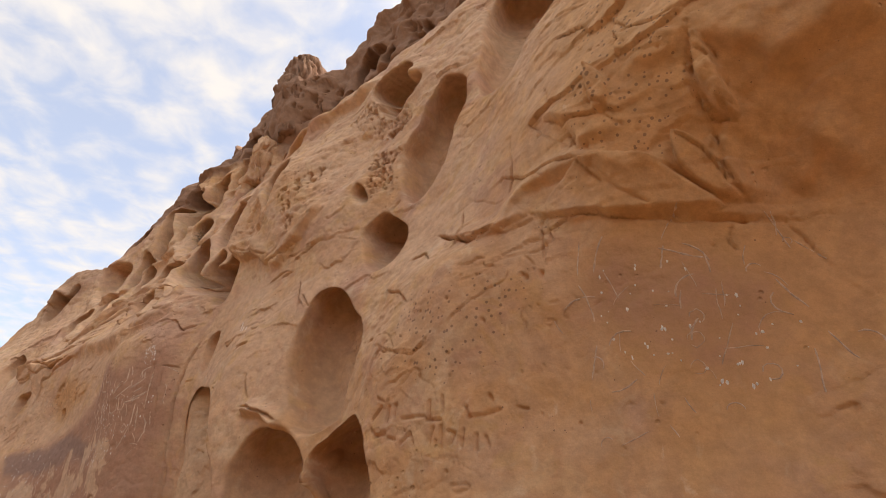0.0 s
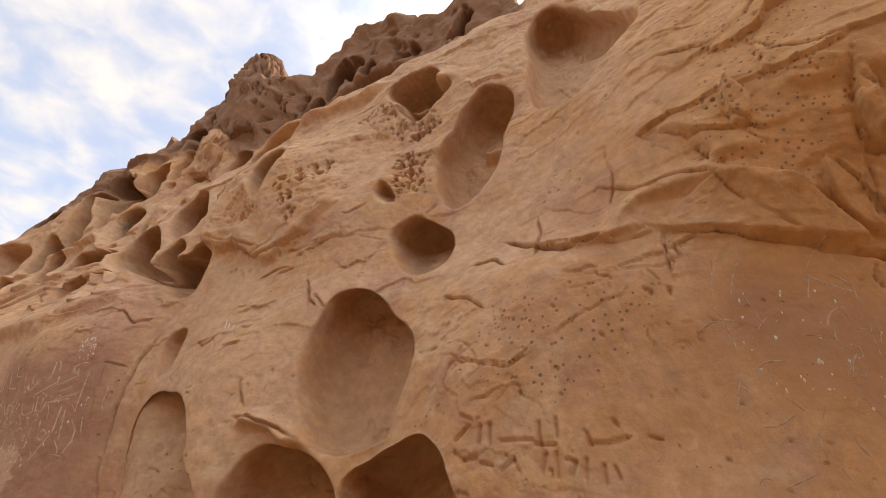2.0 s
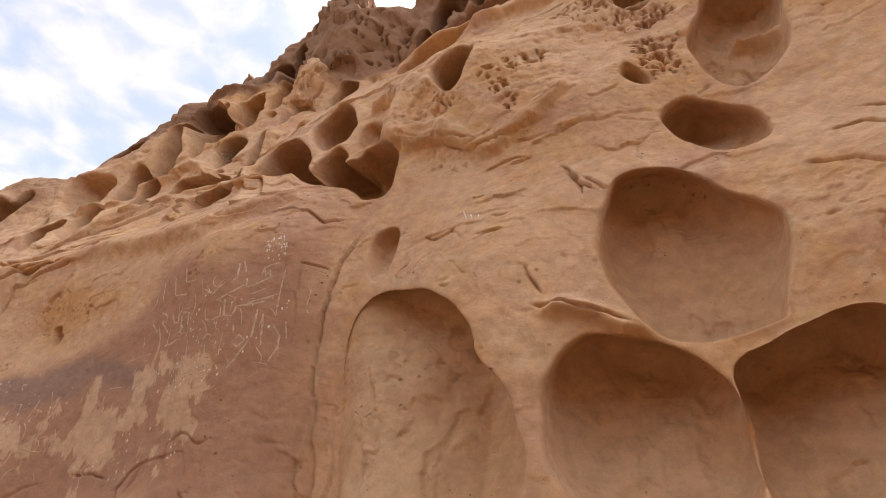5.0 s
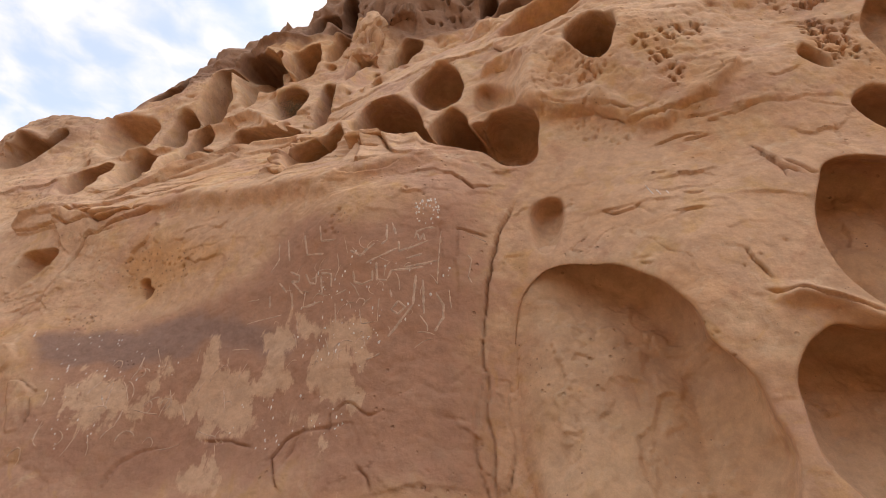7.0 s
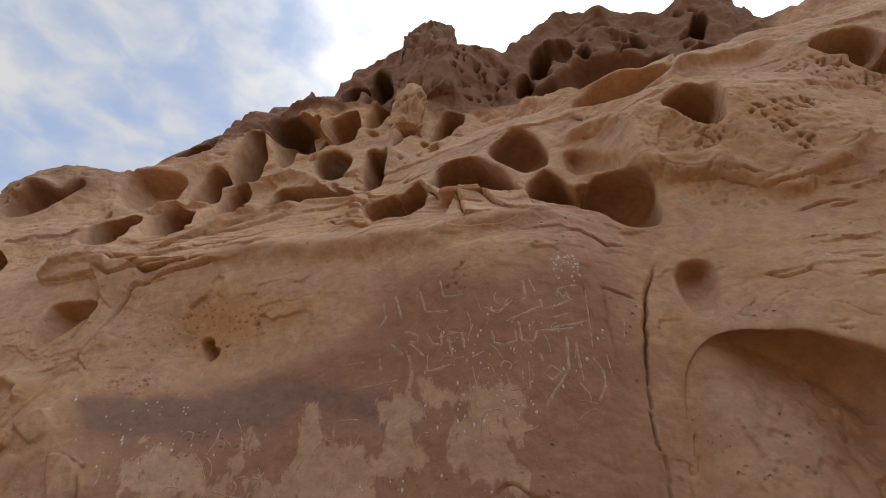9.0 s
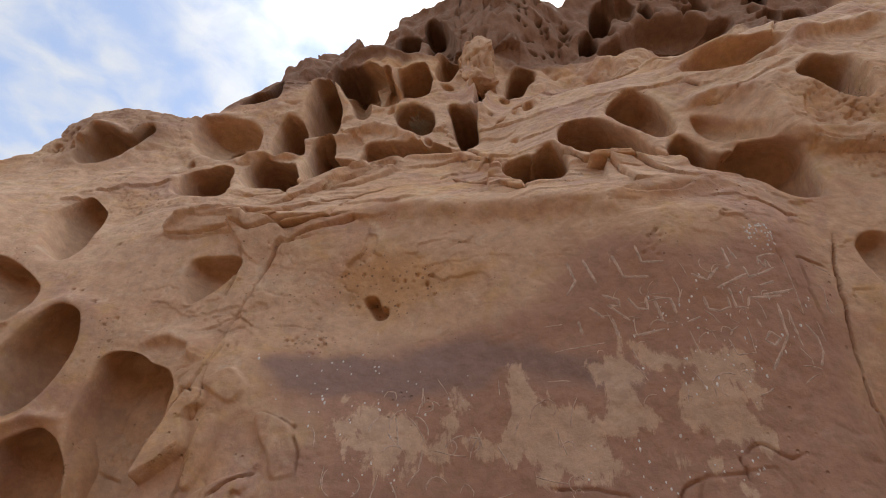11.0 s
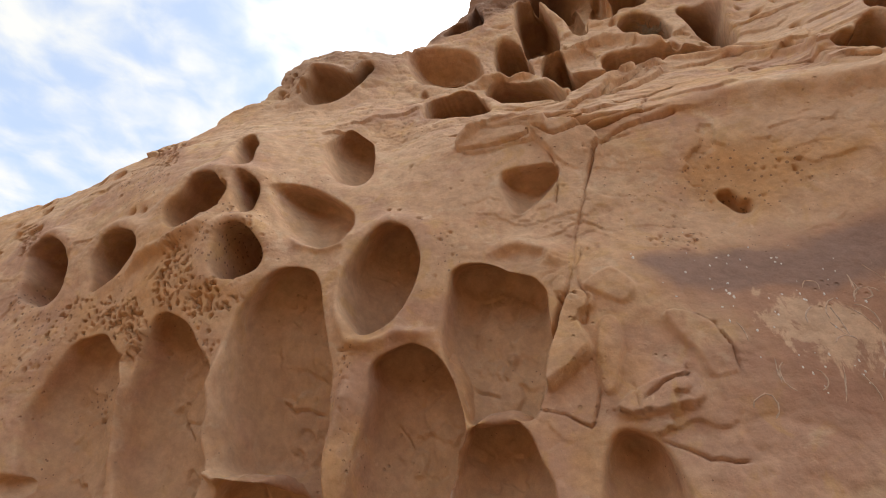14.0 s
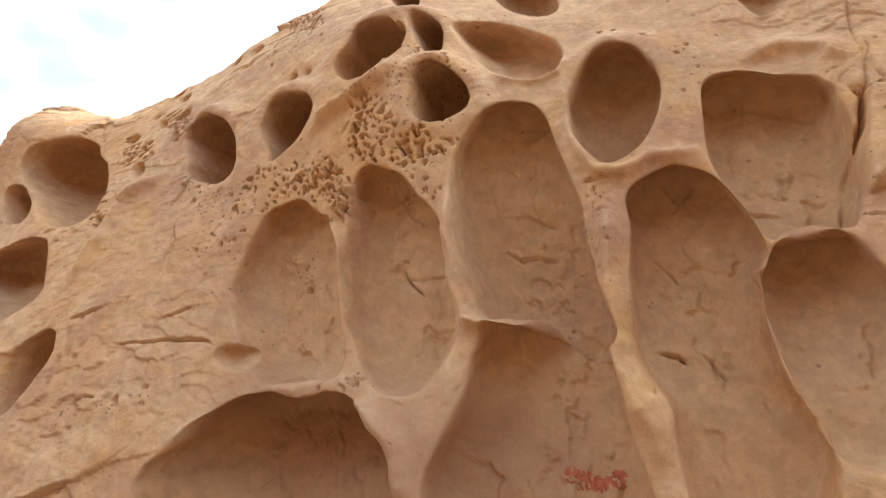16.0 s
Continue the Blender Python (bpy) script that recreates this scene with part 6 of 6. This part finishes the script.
# ---- small things on the face ----
def part(name, bm, material, parent=None, label=""):
    me = bpy.data.meshes.new(name)
    bm.to_mesh(me)
    bm.free()
    me.materials.append(material)
    ob = new(name, me)
    if parent is not None:
        ob.parent = parent
        ob.matrix_parent_inverse = parent.matrix_world.inverted()
    return tagged(ob, label)


def ribbon(name, line, width, material, parent, label="", proud=0.0025):
    """A thin line that lies on the rock, its edges let into it."""
    pts = []
    for (a, b), (c, e) in zip(line[:-1], line[1:]):
        n = max(1, int(math.hypot(c - a, e - b) / 0.012))
        pts += [(a + (c - a) * k / n, b + (e - b) * k / n) for k in range(n)]
    pts.append(line[-1])
    bm = bmesh.new()
    rows = []
    for k, (s, z) in enumerate(pts):
        p, q = pts[max(0, k - 1)], pts[min(len(pts) - 1, k + 1)]
        ts, tz = q[0] - p[0], q[1] - p[1]
        size = max(1e-6, math.hypot(ts, tz))
        w = width * (0.75 + 0.5 * noise.noise(Vector((s * 37, z * 37, 2)))) * (0.55 if k in (0, len(pts) - 1) else 1)
        ns, nz = -tz / size * w / 2, ts / size * w / 2
        rows.append([bm.verts.new(face_point(s + f * ns, z + f * nz, h)) for f, h in ((-1, -0.001), (0, proud), (1, -0.001))])
    for a, b in zip(rows[:-1], rows[1:]):
        for k in (0, 1):
            bm.faces.new((a[k], a[k + 1], b[k + 1], b[k]))
    return part(name, bm, material, parent, label)


def glyph_line(rng, s, z, h):
    """One pecked sign of an old inscription, as a plain stroke."""
    kind = rng.random()
    if kind < 0.12:
        r = rng.uniform(0.12, 0.3) * h
        return [(s + r * math.cos(k * 0.6), z + r * rng.uniform(0.9, 1.3) * math.sin(k * 0.6)) for k in range(rng.randrange(6, 11))]
    heading = rng.choice((90, 92, 85, 100, 65, 110, 8, 172)) + rng.uniform(-15, 15)
    curl = rng.choice((0, 0, 0, 6, -6, 22))
    steps_n = rng.randrange(4, 8)
    line = [(s, z)]
    for _ in range(steps_n):
        heading += curl + rng.uniform(-9, 9)
        s, z = s + h / steps_n * math.cos(radians(heading)), z + h / steps_n * math.sin(radians(heading))
        line.append((s, z))
    return line


def inscription(count, s0, s1, z0, z1, size, width, seed):
    rng = random.Random(seed)
    for _ in range(count):
        h = size * rng.uniform(0.6, 1.5)
        line = glyph_line(rng, rng.uniform(s0, s1), rng.uniform(z0, z1), h)
        ribbon("petroglyph", line, width * rng.uniform(0.6, 1.2), PECKED, cliff)


# the strokes of the old inscription on the panel
for width, stroke in (
    (0.026, [(6.49, 3.75), (6.46, 3.61), (6.52, 3.53)]),
    (0.026, [(6.4, 3.74), (6.35, 3.56)]),
    (0.026, [(6.24, 3.71), (6.2, 3.56), (6.07, 3.53)]),
    (0.026, [(6.11, 3.73), (6.09, 3.62), (5.98, 3.6)]),
    (0.026, [(5.86, 3.49), (5.79, 3.44), (5.71, 3.52)]),
    (0.026, [(5.75, 3.39), (5.67, 3.43), (5.57, 3.48)]),
    (0.026, [(5.65, 3.66), (5.64, 3.54), (5.67, 3.51)]),
    (0.026, [(5.62, 3.67), (5.59, 3.58)]),
    (0.026, [(5.57, 3.53), (5.56, 3.46), (5.48, 3.49), (5.4, 3.53)]),
    (0.026, [(5.48, 3.55), (5.47, 3.6), (5.41, 3.62), (5.36, 3.62)]),
    (0.026, [(5.47, 3.59), (5.45, 3.53), (5.43, 3.58), (5.42, 3.53)]),
    (0.026, [(5.52, 3.41), (5.43, 3.44)]),
    (0.026, [(5.52, 3.35), (5.43, 3.37), (5.34, 3.39)]),
    (0.026, [(5.62, 3.28), (5.6, 3.33), (5.48, 3.34), (5.42, 3.35)]),
    (0.026, [(5.69, 3.39), (5.68, 3.28), (5.62, 3.27)]),
    (0.026, [(5.83, 3.35), (5.82, 3.28), (5.77, 3.26), (5.71, 3.28), (5.71, 3.34)]),
    (0.026, [(6.33, 3.48), (6.25, 3.43), (6.25, 3.39), (6.31, 3.41), (6.21, 3.3)]),
    (0.026, [(6.2, 3.43), (6.16, 3.36), (6.11, 3.34), (6.11, 3.41)]),
    (0.026, [(6.07, 3.4), (5.99, 3.37), (5.98, 3.28)]),
    (0.026, [(6.07, 3.38), (6.05, 3.26)]),
    (0.026, [(5.94, 3.22), (5.87, 3.24)]),
    (0.026, [(6.41, 3.42), (6.34, 3.34)]),
    (0.026, [(6.21, 3.21), (6.05, 3.21)]),
    (0.026, [(6.3, 3.33), (6.28, 3.21)]),
    (0.026, [(6.48, 3.35), (6.47, 3.27)]),
    (0.026, [(5.55, 3.14), (5.51, 3.1), (5.55, 3.06), (5.59, 3.09), (5.55, 3.14)]),
    (0.026, [(5.46, 3.3), (5.47, 3.11), (5.6, 2.93)]),
    (0.026, [(5.42, 3.27), (5.41, 3.06)]),
    (0.026, [(5.35, 3.19), (5.31, 3.12), (5.31, 3.04), (5.35, 2.96)]),
    (0.026, [(5.6, 3.21), (5.59, 3.16)]),
    (0.014, [(5.94, 3.17), (5.92, 3.04)]),
    (0.014, [(5.66, 3.16), (5.66, 3.02), (5.75, 3.01), (5.77, 3.1)]),
    (0.014, [(5.43, 3.05), (5.39, 2.99), (5.39, 2.96)]),
    (0.014, [(6.67, 3.35), (6.57, 3.35)]),
    (0.014, [(6.63, 3.19), (6.36, 3.2)]),
    (0.014, [(5.33, 3.6), (5.34, 3.24)]),
    (0.014, [(5.24, 3.62), (5.08, 3.54)]),
    (0.014, [(5.28, 3.21), (5.27, 3.1)]),
    (0.014, [(5.18, 3.44), (5.16, 3.41), (5.18, 3.3), (5.16, 3.26)]),
):
    ribbon("petroglyph", stroke, width, PECKED, cliff)
inscription(50, 5.25, 6.4, 2.75, 3.5, 0.09, 0.012, 1)
inscription(45, 6.4, 8.0, 2.35, 3.05, 0.12, 0.014, 2)
inscription(40, 0.15, 1.2, 2.35, 3.15, 0.13, 0.013, 3)
inscription(14, 0.6, 1.3, 2.2, 2.9, 0.09, 0.008, 4)


def rock_slab(s, z, long, high, thick, turn, seed, label, proud=0.0):
    """A flat broken piece of rock that leans on the face."""
    rng = random.Random(seed)
    bm = bmesh.new()
    bmesh.ops.create_cube(bm, size=1.0)
    bmesh.ops.subdivide_edges(bm, edges=bm.edges[:], cuts=9, use_grid_fill=True)
    off = Vector((rng.uniform(0, 50), rng.uniform(0, 50), rng.uniform(0, 50)))
    for v in bm.verts:
        c = v.co
        corner = 1 - 0.03 * (abs(c.x * 2) ** 4 * abs(c.z * 2) ** 4)
        c.x *= corner * (1 + 0.25 * noise.noise(off + Vector((0, 0, c.z * 2))))
        c.z *= corner * (1 + 0.3 * noise.noise(off + Vector((c.x * 2, 0, 9))))
        c.x *= 1 - 0.3 * (c.z + 0.5) + 0.25 * c.y
        c.y *= 1 - 0.1 * (max(abs(c.x), abs(c.z)) * 2) ** 6
        c += 0.07 * noise.noise_vector(off + c * 2.2) + 0.035 * noise.noise_vector(off + c * 7)
        v.co = Vector((c.x * long, c.y * thick, c.z * high))
    ob = part("rock_slab", bm, SANDSTONE)
    for p in ob.data.polygons:
        p.use_smooth = True
    x_axis, y_axis = Vector(ALONG), Vector(-OUTWARD)
    m = Matrix((x_axis, y_axis, Vector((0, 0, 1)))).transposed().to_4x4()
    ob.matrix_world = Matrix.Translation(face_point(s, z, proud - 0.3 * thick)) @ m @ pose(0, 0, 0, 0, turn, 0)
    return tagged(ob, label, "rock")


def pinnacle(s, z, d, wide, deep, high, seed, label, coat=1.0):
    """A blunt tower of rock that stands on the crag."""
    bm = bmesh.new()
    bmesh.ops.create_cube(bm, size=2.0)
    bmesh.ops.subdivide_edges(bm, edges=bm.edges[:], cuts=28, use_grid_fill=True)
    off = Vector((seed, seed * 1.7, 3.0))
    for v in bm.verts:
        c = v.co.copy()
        flat = Vector((c.x, c.y, 0))
        flat = flat * (0.75 + 0.25 / max(1.0, flat.length))
        top = max(0.0, c.z - 0.55) / 0.45
        size = (1.12 - 0.12 * c.z) * (1 - 0.35 * top ** 2)
        lean = Vector((0.10 * c.z * c.z - 0.05, 0, 0))
        p = Vector((flat.x * size, flat.y * size, c.z * (1 - 0.08 * flat.length ** 2 * max(0.0, c.z)))) + lean
        p = Vector((p.x * wide / 2, p.y * deep / 2, p.z * high / 2))
        p += 0.11 * noise.noise_vector(off + p * 2.3) + 0.05 * noise.noise_vector(off + p * 6.0) + 0.02 * noise.noise_vector(off + p * 17.0)
        eaten = max(0.0, noise.noise(off + p * 9.0) - 0.12) + 0.6 * max(0.0, noise.noise(off + p * 19.0) - 0.15)
        v.co = Vector((p.x * (1 - 0.9 * eaten), p.y * (1 - 0.9 * eaten), p.z))
    ob = part("rock_pinnacle", bm, SANDSTONE)
    for p in ob.data.polygons:
        p.use_smooth = True
    old = ob.data.attributes.new("patina_shade", "FLOAT", "POINT")
    old.data.foreach_set("value", [coat] * len(ob.data.vertices))
    m = Matrix((Vector(ALONG), Vector(-OUTWARD), Vector((0, 0, 1)))).transposed().to_4x4()
    ob.matrix_world = Matrix.Translation(Vector(ALONG * s + OUTWARD * d) + Vector((0, 0, z))) @ m
    return tagged(ob, label, "rock")


def dry_bush(s, z, d, radius, count, seed, label):
    """A tangle of thin dry twigs lodged in a hollow."""
    rng = random.Random(seed)
    root = new("dry_bush")
    base = Vector(ALONG * s + OUTWARD * d) + Vector((0, 0, z))
    root.location = base
    tagged(root, label, "bush")
    bpy.context.view_layer.update()
    for share, name in ((0.6, "branches"), (0.4, "twigs")):
        bm = bmesh.new()
        for _ in range(int(count * share)):
            p = base + radius * 0.35 * Vector((rng.gauss(0, 1), rng.gauss(0, 1), rng.gauss(0, 0.7)))
            way = Vector((rng.gauss(0, 1), rng.gauss(0, 1), rng.gauss(0.2, 0.8))).normalized()
            thick = radius * (0.02 if name == "branches" else 0.011)
            ring = None
            for k in range(5):
                side = way.orthogonal().normalized()
                up = way.cross(side)
                now = [bm.verts.new(p + thick * (1 - k * 0.2) * (math.cos(a) * side + math.sin(a) * up)) for a in (0, 2.1, 4.2)]
                if ring:
                    for i in range(3):
                        bm.faces.new((ring[i], ring[(i + 1) % 3], now[(i + 1) % 3], now[i]))
                ring = now
                p = p + way * radius * 0.22
                way = (way + 0.5 * Vector((rng.gauss(0, 1), rng.gauss(0, 1), rng.gauss(0, 1)))).normalized()
        part(name, bm, TWIG, root)
    return root


dry_bush(7.66, 6.6, -3.66, 0.15, 170, 5, "dark dry bush lodged inside a round hollow")
dry_bush(4.27, 5.12, -2.82, 0.15, 130, 6, "pale dry twigs like a nest in a rock hollow")
pinnacle(6.88, 9.4, -4.4, 0.74, 0.74, 2.2, 5.0, "dark brown sandstone tower on the crag")
pinnacle(7.03, 7.9, -3.95, 0.36, 0.34, 0.95, 9.0, "lacy pitted knob of tan sandstone below the crag", 0.25)
rock_slab(8.60, 4.46, 0.40, 0.045, 0.2, 3, 12, "flat sandstone slab lying on a cliff ledge", -0.05)
rock_slab(9.02, 4.47, 0.38, 0.04, 0.2, -3, 13, "flat sandstone slab lying on a cliff ledge", -0.05)
rock_slab(8.22, 4.42, 0.36, 0.045, 0.22, 4, 14, "flat sandstone slab over a dark gap", -0.05)
rock_slab(6.04, 4.72, 0.36, 0.05, 0.2, -6, 15, "thin sandstone slab on the ledge above the panel", -0.05)
rock_slab(6.74, 4.66, 0.34, 0.05, 0.2, 5, 16, "thin sandstone slab on the ledge above the panel", -0.05)
ribbon("paint_mark", [(10.17, 1.68), (10.14, 1.64), (10.07, 1.61), (9.98, 1.61), (9.93, 1.64)], 0.1, RED, cliff, "faded red paint smear")
for chalk in ([(4.15, 3.73), (4.12, 3.64)], [(4.10, 3.68), (4.08, 3.62)], [(4.05, 3.66), (4.04, 3.62)]):
    ribbon("chalk_mark", chalk, 0.012, CHALK, cliff, "small white chalk tick")


# white specks where the varnish has been pecked through
peck_marks = []
peck_marks.append(([(8.39, 3.27), (7.96, 3.32), (7.53, 2.79), (7.48, 2.42), (7.75, 2.42)], 70))
peck_marks.append(([(8.15, 3.48), (7.13, 3.17), (7.1, 2.77), (7.68, 2.88)], 60))
peck_marks.append(([(5.49, 3.84), (5.35, 3.83), (5.34, 3.64), (5.46, 3.66)], 45))
peck_marks.append(([(6.11, 3.42), (5.71, 3.37), (5.58, 2.85), (5.92, 2.74)], 45))
peck_marks.append(([(6.63, 2.65), (5.98, 2.66), (5.79, 2.37), (6.46, 2.41)], 40))
peck_marks.append(([(6.23, 3.31), (5.24, 3.57), (5.55, 2.91), (6.23, 2.83)], 60))
peck_marks.append(([(1.06, 3.05), (0.32, 2.87), (0.43, 2.43), (1.07, 2.61)], 60))

rng = random.Random(9)
bm = bmesh.new()
for outline, count in peck_marks:
    lo, hi = np.array(outline).min(0), np.array(outline).max(0)
    for _ in range(count):
        s, z = rng.uniform(lo[0], hi[0]), rng.uniform(lo[1], hi[1])
        if inward(outline, np.array([[s]]), np.array([[z]]))[0][0, 0] < 0:
            continue
        r, tall = rng.uniform(0.004, 0.011), rng.uniform(0.8, 2.2)
        top = bm.verts.new(face_point(s, z, 0.003))
        ring = [bm.verts.new(face_point(s + r * rng.uniform(0.6, 1.2) * math.cos(k * 1.257), z + tall * r * rng.uniform(0.6, 1.2) * math.sin(k * 1.257), -0.001)) for k in range(5)]
        for k in range(5):
            bm.faces.new((top, ring[k], ring[(k + 1) % 5]))
tagged(part("peck_marks", bm, CHALK, cliff), kind="stuff")
